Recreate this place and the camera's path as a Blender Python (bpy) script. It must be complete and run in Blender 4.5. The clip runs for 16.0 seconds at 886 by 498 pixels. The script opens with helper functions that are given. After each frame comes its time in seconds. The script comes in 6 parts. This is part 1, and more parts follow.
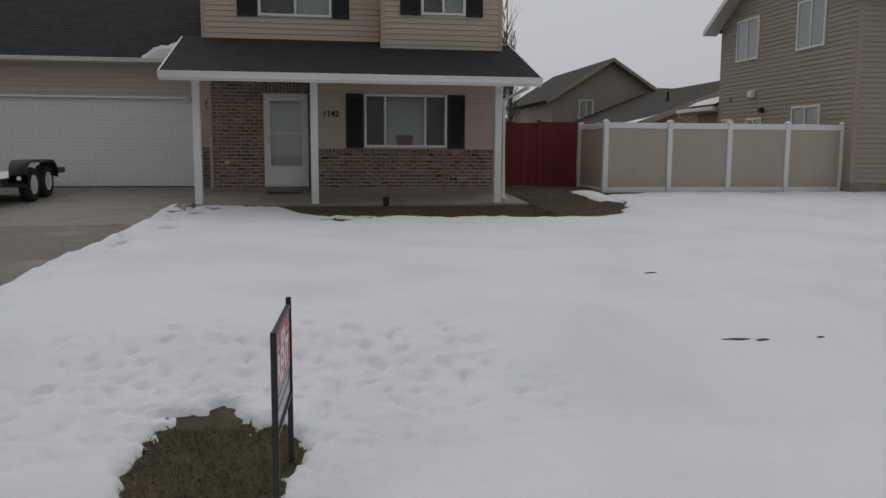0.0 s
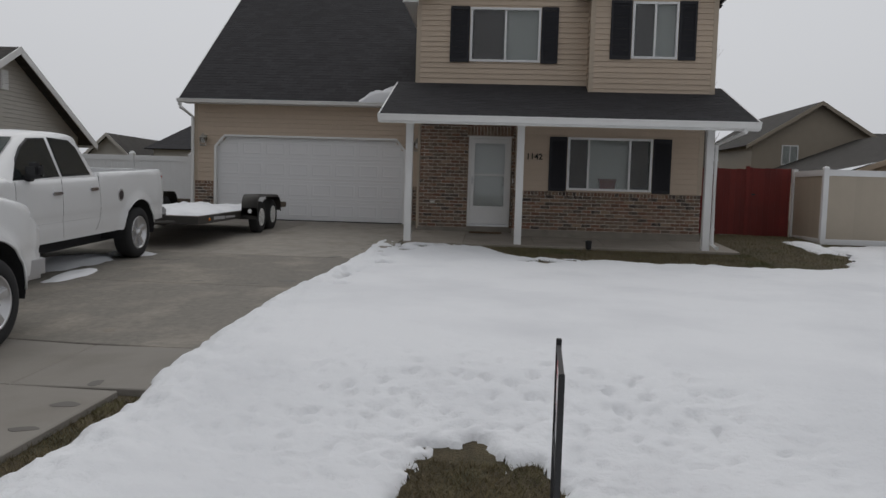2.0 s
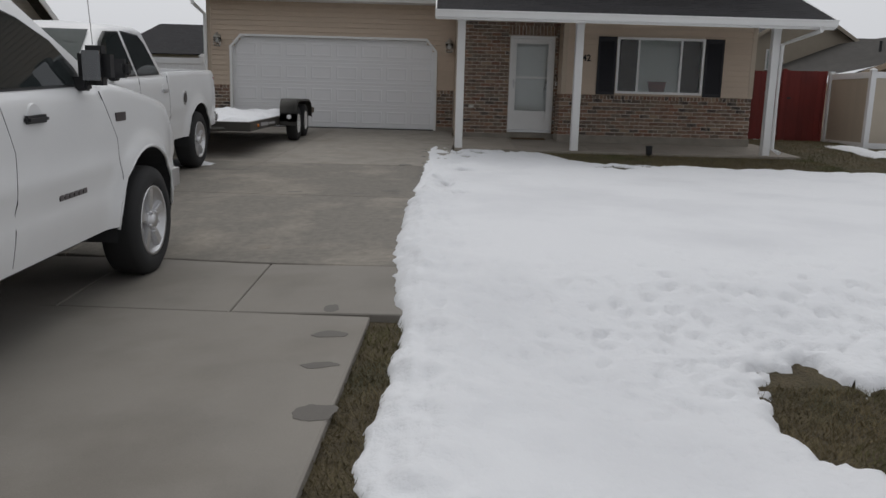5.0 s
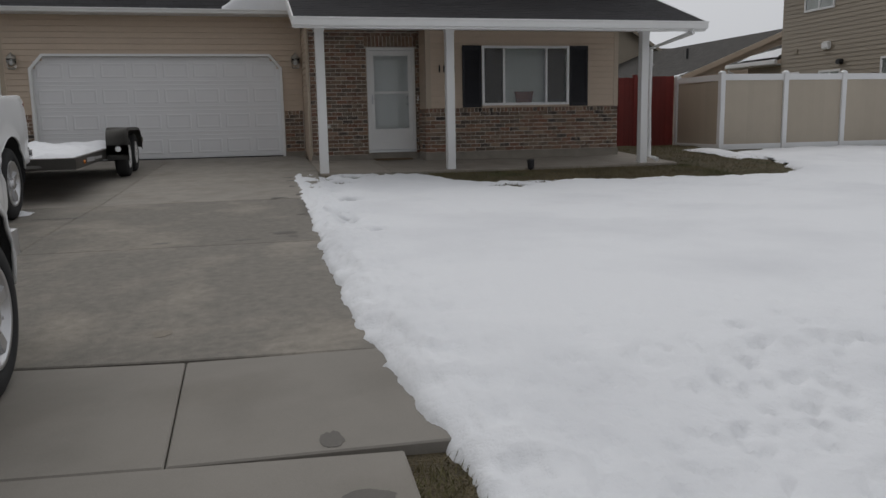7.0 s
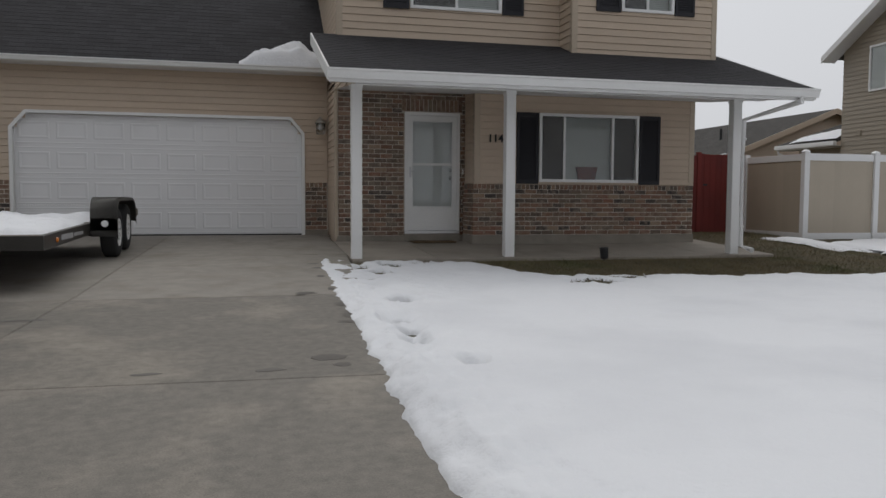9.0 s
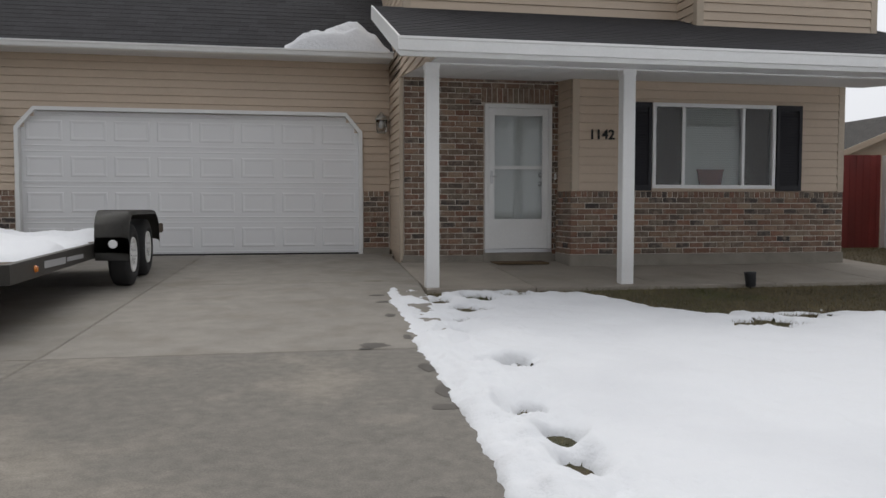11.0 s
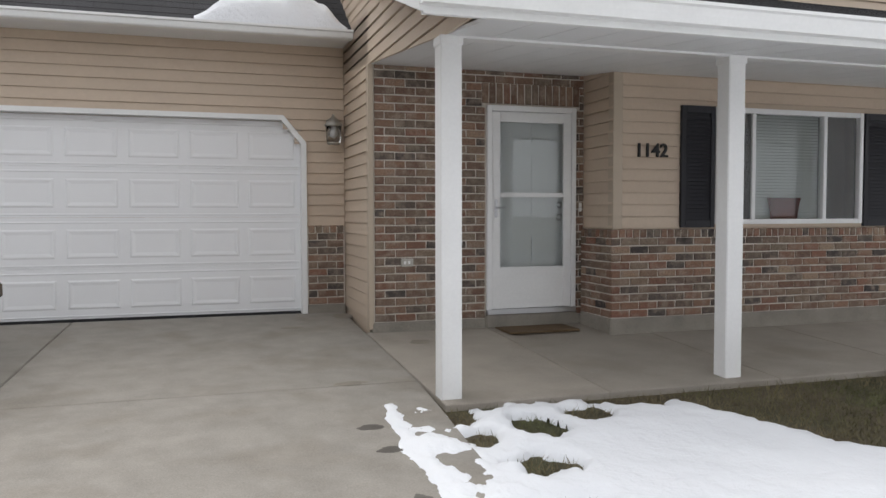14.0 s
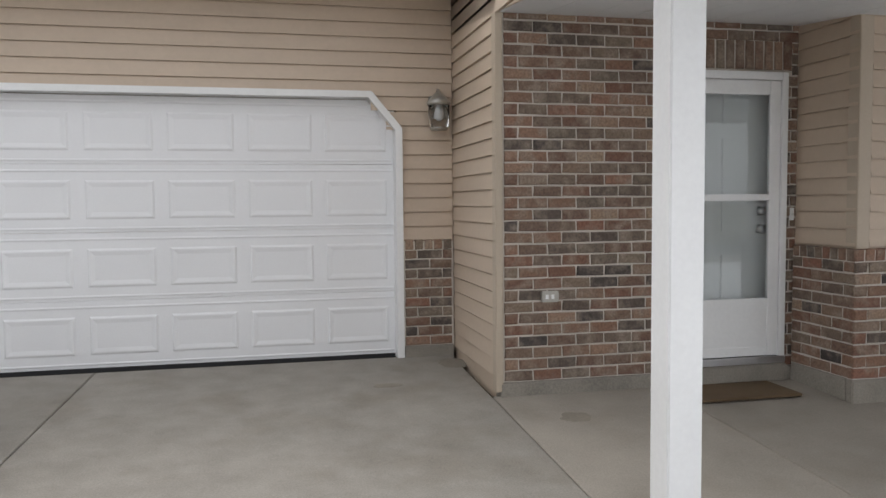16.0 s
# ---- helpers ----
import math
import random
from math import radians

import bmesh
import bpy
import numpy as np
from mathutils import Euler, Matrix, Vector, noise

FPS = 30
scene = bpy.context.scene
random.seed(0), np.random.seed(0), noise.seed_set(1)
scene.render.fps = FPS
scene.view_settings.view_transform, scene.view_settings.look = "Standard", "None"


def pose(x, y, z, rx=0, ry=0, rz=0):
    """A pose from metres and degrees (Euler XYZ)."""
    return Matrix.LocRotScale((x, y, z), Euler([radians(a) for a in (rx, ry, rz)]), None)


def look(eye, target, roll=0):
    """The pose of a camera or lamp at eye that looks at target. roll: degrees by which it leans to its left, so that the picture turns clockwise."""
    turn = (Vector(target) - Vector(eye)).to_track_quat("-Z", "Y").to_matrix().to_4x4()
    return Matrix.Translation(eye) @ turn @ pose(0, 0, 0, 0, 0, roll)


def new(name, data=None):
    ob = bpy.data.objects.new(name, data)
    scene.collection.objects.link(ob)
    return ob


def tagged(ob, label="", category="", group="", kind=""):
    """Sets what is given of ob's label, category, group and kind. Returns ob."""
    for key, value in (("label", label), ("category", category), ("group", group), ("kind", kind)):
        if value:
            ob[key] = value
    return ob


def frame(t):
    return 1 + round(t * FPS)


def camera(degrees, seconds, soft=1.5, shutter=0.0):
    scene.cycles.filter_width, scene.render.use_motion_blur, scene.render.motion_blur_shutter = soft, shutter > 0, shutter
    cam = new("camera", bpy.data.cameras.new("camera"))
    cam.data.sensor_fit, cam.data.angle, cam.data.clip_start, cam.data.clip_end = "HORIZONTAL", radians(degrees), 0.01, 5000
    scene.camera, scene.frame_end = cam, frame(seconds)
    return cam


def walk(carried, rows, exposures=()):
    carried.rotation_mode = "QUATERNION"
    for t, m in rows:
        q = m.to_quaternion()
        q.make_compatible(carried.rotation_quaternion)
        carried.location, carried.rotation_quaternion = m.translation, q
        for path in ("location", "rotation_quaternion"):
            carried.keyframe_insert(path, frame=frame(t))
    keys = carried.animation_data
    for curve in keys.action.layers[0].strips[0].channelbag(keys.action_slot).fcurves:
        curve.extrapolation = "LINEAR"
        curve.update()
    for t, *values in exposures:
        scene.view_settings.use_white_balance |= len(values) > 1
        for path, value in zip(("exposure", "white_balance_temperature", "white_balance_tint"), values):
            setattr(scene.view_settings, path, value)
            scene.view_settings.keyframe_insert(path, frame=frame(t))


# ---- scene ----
cam = camera(58.6, 16.0)
PATH = [
    (0, (0.008, -0.225, 1.642), (0.319, 1.735, 1.397), 0.3),
    (0.5, (-0.035, -0.225, 1.638), (0.012, 1.754, 1.349), 0.2),
    (1, (-0.108, -0.191, 1.647), (-0.164, 1.79, 1.375), 0.5),
    (1.5, (-0.257, -0.195, 1.655), (-0.358, 1.795, 1.48), 1.5),
    (2, (-0.511, -0.218, 1.64), (-0.64, 1.773, 1.492), 1.7),
    (2.5, (-0.698, -0.131, 1.626), (-0.897, 1.853, 1.481), 1.5),
    (3, (-0.927, -0.015, 1.619), (-1.226, 1.959, 1.502), 1.8),
    (3.5, (-1.232, 0.011, 1.567), (-1.605, 1.974, 1.468), 2.5),
    (3.7, (-1.4, 0.028, 1.56), (-1.678, 2.0, 1.377), 2.7),
    (5.8, (-3.272, 0.864, 1.469), (-3.146, 2.812, 1.032), 0.2),
    (6, (-3.359, 1.032, 1.484), (-3.177, 2.969, 1.022), -0.3),
    (6.5, (-3.525, 1.541, 1.486), (-3.143, 3.47, 1.122), -1.0),
    (7, (-3.602, 2.156, 1.441), (-3.131, 4.073, 1.121), -1.1),
    (7.5, (-3.769, 2.808, 1.424), (-3.263, 4.726, 1.165), 0.3),
    (8, (-3.833, 3.506, 1.469), (-3.385, 5.442, 1.244), 0.2),
    (8.2, (-3.832, 3.754, 1.468), (-3.404, 5.704, 1.352), 0.5),
    (10.3, (-3.711, 6.576, 1.428), (-3.127, 8.482, 1.269), -0.3),
    (10.5, (-3.705, 6.814, 1.445), (-3.17, 8.738, 1.331), -0.5),
    (11, (-3.755, 7.377, 1.456), (-3.391, 9.341, 1.353), 0.0),
    (11.5, (-3.775, 7.928, 1.509), (-3.36, 9.878, 1.355), -0.5),
    (12, (-3.808, 8.501, 1.584), (-3.34, 10.443, 1.484), -0.6),
    (12.5, (-3.845, 9.035, 1.639), (-3.27, 10.947, 1.537), -0.8),
    (13, (-3.889, 9.639, 1.675), (-3.171, 11.503, 1.583), -0.9),
    (13.5, (-3.945, 10.238, 1.751), (-3.411, 12.163, 1.661), -0.6),
    (14, (-3.961, 10.824, 1.847), (-3.353, 12.727, 1.756), -0.1),
    (14.5, (-3.961, 11.43, 1.941), (-3.319, 13.322, 1.853), 0.4),
    (15, (-4.026, 12.008, 1.99), (-3.391, 13.902, 1.9), 0.1),
    (15.5, (-3.925, 12.584, 2.009), (-3.472, 14.529, 1.91), -0.6),
    (16, (-3.842, 13.145, 2.014), (-3.404, 15.093, 1.895), -0.5),
]
EXPOSURE = [(0.0, -0.70), (1.5, -0.59), (2.5, -0.36), (3.5, -0.22), (6.0, -0.40), (7.0, -0.45), (8.0, -0.38), (10.5, 0.0), (11.5, 0.26), (12.5, 0.43), (13.0, 0.52), (13.5, 0.70), (14.5, 0.98), (15.3, 1.08), (16.0, 1.05)]
walk(cam, [(t, look(eye, target, roll)) for t, eye, target, roll in PATH], EXPOSURE)


# ---- light ----
world = bpy.data.worlds.new("overcast_sky")
scene.world = world
world.use_nodes = True
wn, wl = world.node_tree.nodes, world.node_tree.links
sky = wn.new("ShaderNodeTexSky")
sky.sky_type, sky.sun_disc = "NISHITA", False
sky.sun_elevation, sky.sun_rotation = radians(60), radians(-10)
sky.dust_density, sky.air_density = 6.0, 1.0
hsv = wn.new("ShaderNodeHueSaturation")
hsv.inputs["Saturation"].default_value = 0.12
wl.new(sky.outputs[0], hsv.inputs["Color"])
veil = wn.new("ShaderNodeMixRGB")
veil.inputs[0].default_value = 0.8
veil.inputs[2].default_value = (6.9, 7.05, 7.4, 1)
wl.new(hsv.outputs[0], veil.inputs[1])
tcw = wn.new("ShaderNodeTexCoord")
glow = wn.new("ShaderNodeVectorMath")
glow.operation = "DOT_PRODUCT"
glow.inputs[1].default_value = (0.0, 0.80, 0.60)
wl.new(tcw.outputs["Generated"], glow.inputs[0])
lift = wn.new("ShaderNodeMapRange")
lift.inputs["From Min"].default_value, lift.inputs["From Max"].default_value = -0.3, 1.0
lift.inputs["To Min"].default_value, lift.inputs["To Max"].default_value = 0.92, 1.27
lift.interpolation_type = "SMOOTHSTEP"
wl.new(glow.outputs["Value"], lift.inputs["Value"])
shade = wn.new("ShaderNodeVectorMath")
shade.operation = "SCALE"
wl.new(veil.outputs[0], shade.inputs[0])
wl.new(lift.outputs[0], shade.inputs["Scale"])
wl.new(shade.outputs[0], wn["Background"].inputs[0])
wn["Background"].inputs[1].default_value = 0.1
sun = new("sun", bpy.data.lights.new("sun", "SUN"))
sun.data.energy, sun.data.angle, sun.data.color = 0.5, radians(60), (1.0, 0.97, 0.92)
sun.matrix_world = look((-4, 30, 42), (0, 8, 0))

# ---- materials ----


def mat(name, base, rough=0.7, metal=0.0, vary=0.12, scale=3.0, grain=60.0, bump=0.15, dist=0.004, rand=0.0, spec=0.5, second=None, second_amt=0.0, second_scale=0.8):
    """A surface with large stains, fine grain and relief; rand varies it from piece to piece."""
    m = bpy.data.materials.new(name)
    m.use_nodes = True
    n, l = m.node_tree.nodes, m.node_tree.links
    bsdf = n["Principled BSDF"]
    bsdf.inputs["Metallic"].default_value = metal
    bsdf.inputs["Specular IOR Level"].default_value = spec
    tc = n.new("ShaderNodeTexCoord")
    big, fine = n.new("ShaderNodeTexNoise"), n.new("ShaderNodeTexNoise")
    big.inputs["Scale"].default_value, big.inputs["Detail"].default_value = scale, 5
    fine.inputs["Scale"].default_value, fine.inputs["Detail"].default_value = grain, 4
    for t in (big, fine):
        l.new(tc.outputs["Object"], t.inputs["Vector"])
    add = n.new("ShaderNodeMath")
    add.operation = "ADD"
    l.new(big.outputs[0], add.inputs[0])
    l.new(fine.outputs[0], add.inputs[1])
    rng = n.new("ShaderNodeMapRange")
    rng.inputs["From Min"].default_value, rng.inputs["From Max"].default_value = 0.6, 1.4
    rng.inputs["To Min"].default_value, rng.inputs["To Max"].default_value = 1 - vary, 1 + vary
    l.new(add.outputs[0], rng.inputs["Value"])
    value = rng.outputs[0]
    if rand:
        info = n.new("ShaderNodeObjectInfo")
        r2 = n.new("ShaderNodeMapRange")
        r2.inputs["To Min"].default_value, r2.inputs["To Max"].default_value = 1 - rand, 1 + rand
        l.new(info.outputs["Random"], r2.inputs["Value"])
        mul = n.new("ShaderNodeMath")
        mul.operation = "MULTIPLY"
        l.new(value, mul.inputs[0])
        l.new(r2.outputs[0], mul.inputs[1])
        value = mul.outputs[0]
    col = n.new("ShaderNodeVectorMath")
    col.operation = "SCALE"
    col.inputs[0].default_value = base
    if second:
        spots = n.new("ShaderNodeTexNoise")
        spots.inputs["Scale"].default_value, spots.inputs["Detail"].default_value = second_scale, 6
        l.new(tc.outputs["Object"], spots.inputs["Vector"])
        ramp = n.new("ShaderNodeMapRange")
        ramp.inputs["From Min"].default_value, ramp.inputs["From Max"].default_value = 0.5, 0.68
        ramp.inputs["To Max"].default_value = second_amt
        l.new(spots.outputs[0], ramp.inputs["Value"])
        mix = n.new("ShaderNodeMixRGB")
        mix.inputs[1].default_value, mix.inputs[2].default_value = (*base, 1), (*second, 1)
        l.new(ramp.outputs[0], mix.inputs[0])
        l.new(mix.outputs[0], col.inputs[0])
    l.new(value, col.inputs["Scale"])
    l.new(col.outputs[0], bsdf.inputs["Base Color"])
    rr = n.new("ShaderNodeMapRange")
    rr.inputs["To Min"].default_value, rr.inputs["To Max"].default_value = max(0.02, rough - 0.08), min(1, rough + 0.08)
    l.new(big.outputs[0], rr.inputs["Value"])
    l.new(rr.outputs[0], bsdf.inputs["Roughness"])
    if bump:
        b = n.new("ShaderNodeBump")
        b.inputs["Strength"].default_value, b.inputs["Distance"].default_value = bump, dist
        l.new(fine.outputs[0], b.inputs["Height"])
        l.new(b.outputs[0], bsdf.inputs["Normal"])
    return m


M_SIDING = mat("tan_vinyl", (0.535, 0.43, 0.33), 0.5, vary=0.05, grain=25, bump=0.05, rand=0.03)
M_SIDING_N = mat("khaki_vinyl", (0.32, 0.275, 0.215), 0.55, vary=0.06, grain=25, bump=0.05, rand=0.04)
M_SIDING_G = mat("grey_vinyl", (0.50, 0.475, 0.43), 0.55, vary=0.06, grain=25, bump=0.05, rand=0.04)
M_WHITE = mat("white_paint", (0.78, 0.78, 0.77), 0.4, vary=0.04, grain=40, bump=0.05)
M_VINYL = mat("white_vinyl", (0.76, 0.765, 0.77), 0.35, vary=0.03, grain=30, bump=0.03)
M_DOORSTEEL = mat("white_steel", (0.77, 0.77, 0.775), 0.4, vary=0.03, scale=1.5, grain=90, bump=0.1, dist=0.001)
M_SOFFIT = mat("white_soffit", (0.74, 0.745, 0.75), 0.5, vary=0.04, bump=0.03)
M_MORTAR = mat("mortar", (0.54, 0.49, 0.43), 0.95, vary=0.3, scale=2.2, grain=120, bump=0.4)
M_CONC = mat("foundation_concrete", (0.25, 0.226, 0.193), 0.9, vary=0.3, scale=4, grain=90, bump=0.4)
M_SLAB = mat("driveway_concrete", (0.262, 0.240, 0.21), 0.85, vary=0.24, scale=5, grain=110, bump=0.4, dist=0.003, second=(0.175, 0.15, 0.12), second_amt=0.42, second_scale=1.9, rand=0.04)
M_PORCH = mat("porch_concrete", (0.30, 0.268, 0.228), 0.85, vary=0.22, scale=2.5, grain=120, bump=0.35, dist=0.002, second=(0.21, 0.18, 0.145), second_amt=0.4, second_scale=1.5, rand=0.05)
M_SLAB_OLD = mat("weathered_aggregate", (0.195, 0.179, 0.156), 0.9, vary=0.30, scale=14, grain=120, bump=0.5, dist=0.004, second=(0.285, 0.255, 0.215), second_amt=0.85, second_scale=1.3, rand=0.05)
M_SLAB_LOW = mat("smooth_grey_concrete", (0.235, 0.217, 0.192), 0.85, vary=0.14, scale=2.0, grain=200, bump=0.3, dist=0.002, second=(0.17, 0.153, 0.13), second_amt=0.6, second_scale=1.1, rand=0.06)
M_WET = mat("wet_concrete", (0.095, 0.085, 0.073), 0.55, vary=0.2, scale=6, grain=80, bump=0.1)
M_RUST = mat("rust_stained_concrete", (0.232, 0.205, 0.17), 0.9, vary=0.25, scale=6, grain=80, bump=0.2)
M_SHUTTER = mat("black_shutter", (0.016, 0.016, 0.021), 0.65, vary=0.1, grain=60, bump=0.05)
M_BLACK = mat("black_plastic", (0.018, 0.018, 0.02), 0.45, vary=0.1)
M_RUBBER = mat("tyre_rubber", (0.022, 0.022, 0.023), 0.85, vary=0.15, grain=120, bump=0.2)
M_DARK = mat("dark_interior", (0.03, 0.03, 0.032), 0.9)
M_STEEL = mat("brushed_steel", (0.55, 0.55, 0.56), 0.32, metal=1.0, vary=0.05)
M_ALLOY = mat("silver_alloy", (0.62, 0.62, 0.63), 0.3, metal=0.85, vary=0.04)
M_CHROME = mat("chrome", (0.8, 0.8, 0.82), 0.08, metal=1.0, vary=0.02, bump=0)
M_RED = mat("red_stain_wood", (0.16, 0.022, 0.018), 0.75, vary=0.25, scale=2, grain=40, bump=0.3, rand=0.15)
M_TANV = mat("tan_vinyl_panel", (0.43, 0.375, 0.30), 0.5, vary=0.05, bump=0.04, rand=0.03)
M_GRASS = mat("dormant_lawn", (0.095, 0.075, 0.042), 1.0, vary=0.45, scale=6, grain=60, bump=1.0, dist=0.03, second=(0.05, 0.06, 0.022), second_amt=0.7, second_scale=1.2)
M_ROAD = mat("asphalt", (0.05, 0.05, 0.052), 0.9, vary=0.2, grain=150, bump=0.5)
M_FRAME = mat("white_window_frame", (0.8, 0.8, 0.8), 0.35, vary=0.02, bump=0)
M_MAT = mat("coir_doormat", (0.13, 0.085, 0.045), 1.0, vary=0.3, grain=200, bump=0.9, dist=0.01)
M_BLIND = mat("white_blind", (0.62, 0.63, 0.62), 0.6, vary=0.03, bump=0)
M_CURTAIN = mat("pale_curtain", (0.5, 0.5, 0.48), 0.9, vary=0.08)
M_BARK = mat("grey_bark", (0.17, 0.15, 0.13), 0.95, vary=0.2, grain=60)
M_TRIM = mat("tan_trim", (0.47, 0.39, 0.30), 0.5, vary=0.04, bump=0.03)
M_LAMPMETAL = mat("weathered_pewter", (0.42, 0.40, 0.36), 0.5, metal=0.7, vary=0.2)
M_NUMBER = mat("black_iron", (0.012, 0.012, 0.012), 0.5, metal=0.3)
M_BROWNPOT = mat("terracotta_box", (0.13, 0.03, 0.028), 0.7, vary=0.15)
M_CARWHITE = mat("white_car_paint", (0.74, 0.745, 0.75), 0.22, vary=0.025, scale=1.2, grain=3, bump=0.0, spec=0.6)
M_DIRT = mat("bare_soil", (0.085, 0.062, 0.042), 1.0, vary=0.4, scale=8, grain=70, bump=1.0, dist=0.03)


def ramp_brick(name):
    m = bpy.data.materials.new(name)
    m.use_nodes = True
    n, l = m.node_tree.nodes, m.node_tree.links
    bsdf = n["Principled BSDF"]
    info, ramp = n.new("ShaderNodeObjectInfo"), n.new("ShaderNodeValToRGB")
    l.new(info.outputs["Random"], ramp.inputs[0])
    e = ramp.color_ramp.elements
    e[0].position, e[0].color = 0.0, (0.055, 0.045, 0.042, 1)
    e[1].position, e[1].color = 1.0, (0.34, 0.25, 0.175, 1)
    for p, c in ((0.09, (0.09, 0.07, 0.062)), (0.18, (0.15, 0.105, 0.083)), (0.36, (0.215, 0.105, 0.073)), (0.5, (0.165, 0.122, 0.096)), (0.64, (0.255, 0.135, 0.092)), (0.78, (0.225, 0.165, 0.125)), (0.9, (0.25, 0.112, 0.077))):
        e.new(p).color = (c[0] * 0.96, c[1] * 1.03, c[2] * 1.0, 1)
    tc = n.new("ShaderNodeTexCoord")
    shift = n.new("ShaderNodeVectorMath")
    shift.operation = "SCALE"
    shift.inputs[0].default_value = (31, 17, 53)
    l.new(info.outputs["Random"], shift.inputs["Scale"])
    add = n.new("ShaderNodeVectorMath")
    l.new(tc.outputs["Object"], add.inputs[0])
    l.new(shift.outputs[0], add.inputs[1])
    a, b = n.new("ShaderNodeTexNoise"), n.new("ShaderNodeTexNoise")
    a.inputs["Scale"].default_value, b.inputs["Scale"].default_value = 11, 70
    b.inputs["Detail"].default_value = 5
    l.new(add.outputs[0], a.inputs["Vector"])
    l.new(add.outputs[0], b.inputs["Vector"])
    face = n.new("ShaderNodeMapRange")
    face.inputs["From Min"].default_value, face.inputs["From Max"].default_value = 0.45, 0.75
    face.inputs["To Max"].default_value = 0.75
    l.new(a.outputs[0], face.inputs["Value"])
    mix = n.new("ShaderNodeMixRGB")
    mix.inputs[2].default_value = (0.33, 0.265, 0.21, 1)
    l.new(face.outputs[0], mix.inputs[0])
    l.new(ramp.outputs[0], mix.inputs[1])
    dark = n.new("ShaderNodeMixRGB")
    dark.blend_type = "MULTIPLY"
    dark.inputs[0].default_value = 0.7
    l.new(mix.outputs[0], dark.inputs[1])
    g = n.new("ShaderNodeMapRange")
    g.inputs["From Min"].default_value, g.inputs["From Max"].default_value = 0.3, 0.65
    g.inputs["To Min"].default_value, g.inputs["To Max"].default_value = 0.55, 1.15
    l.new(b.outputs[0], g.inputs["Value"])
    l.new(g.outputs[0], dark.inputs[2])
    l.new(dark.outputs[0], bsdf.inputs["Base Color"])
    bsdf.inputs["Roughness"].default_value = 0.9
    bp = n.new("ShaderNodeBump")
    bp.inputs["Strength"].default_value, bp.inputs["Distance"].default_value = 0.6, 0.006
    l.new(b.outputs[0], bp.inputs["Height"])
    l.new(bp.outputs[0], bsdf.inputs["Normal"])
    return m


M_BRICK = ramp_brick("mixed_brick")


def shingle_mat(name, base, rotated=False):
    """Asphalt shingles: tabs of slightly different tone, mineral grain."""
    m = mat(name, base, 0.95, vary=0.25, scale=2.0, grain=160, bump=0.6, dist=0.004)
    n, l = m.node_tree.nodes, m.node_tree.links
    bsdf = n["Principled BSDF"]
    tc, br = n.new("ShaderNodeTexCoord"), n.new("ShaderNodeTexBrick")
    mp = n.new("ShaderNodeMapping")
    mp.inputs["Rotation"].default_value = (0, 0, radians(90) if rotated else 0)
    l.new(tc.outputs["Object"], mp.inputs[0])
    l.new(mp.outputs[0], br.inputs["Vector"])
    br.inputs["Scale"].default_value = 1.0
    br.inputs["Brick Width"].default_value, br.inputs["Row Height"].default_value = 0.26, 0.132
    br.inputs["Mortar Size"].default_value = 0.006
    br.inputs["Color1"].default_value, br.inputs["Color2"].default_value, br.inputs["Mortar"].default_value = (0.75, 0.75, 0.75, 1), (1.25, 1.25, 1.25, 1), (0.6, 0.6, 0.6, 1)
    mul = n.new("ShaderNodeMixRGB")
    mul.blend_type, mul.inputs[0].default_value = "MULTIPLY", 1.0
    src = bsdf.inputs["Base Color"].links[0].from_socket
    l.new(src, mul.inputs[1])
    l.new(br.outputs[0], mul.inputs[2])
    l.new(mul.outputs[0], bsdf.inputs["Base Color"])
    return m


M_SHINGLE = shingle_mat("charcoal_shingle", (0.022, 0.021, 0.024))
M_SHINGLE_N = shingle_mat("brown_shingle", (0.05, 0.045, 0.04))


def glass_mat(name, tint=(0.9, 0.93, 0.92), rough=0.01, trans=1.0):
    m = bpy.data.materials.new(name)
    m.use_nodes = True
    b = m.node_tree.nodes["Principled BSDF"]
    b.inputs["Base Color"].default_value = (*tint, 1)
    b.inputs["Roughness"].default_value, b.inputs["Transmission Weight"].default_value, b.inputs["IOR"].default_value = rough, trans, 1.45
    return m


M_GLASS = glass_mat("window_glass")
M_TINT = glass_mat("tinted_glass", (0.035, 0.042, 0.043), 0.02, 0.35)
M_SCREENGLASS = glass_mat("windshield_glass", (0.075, 0.10, 0.095), 0.03, 0.0)
M_LENS = glass_mat("clear_lens", (0.9, 0.9, 0.9), 0.08)


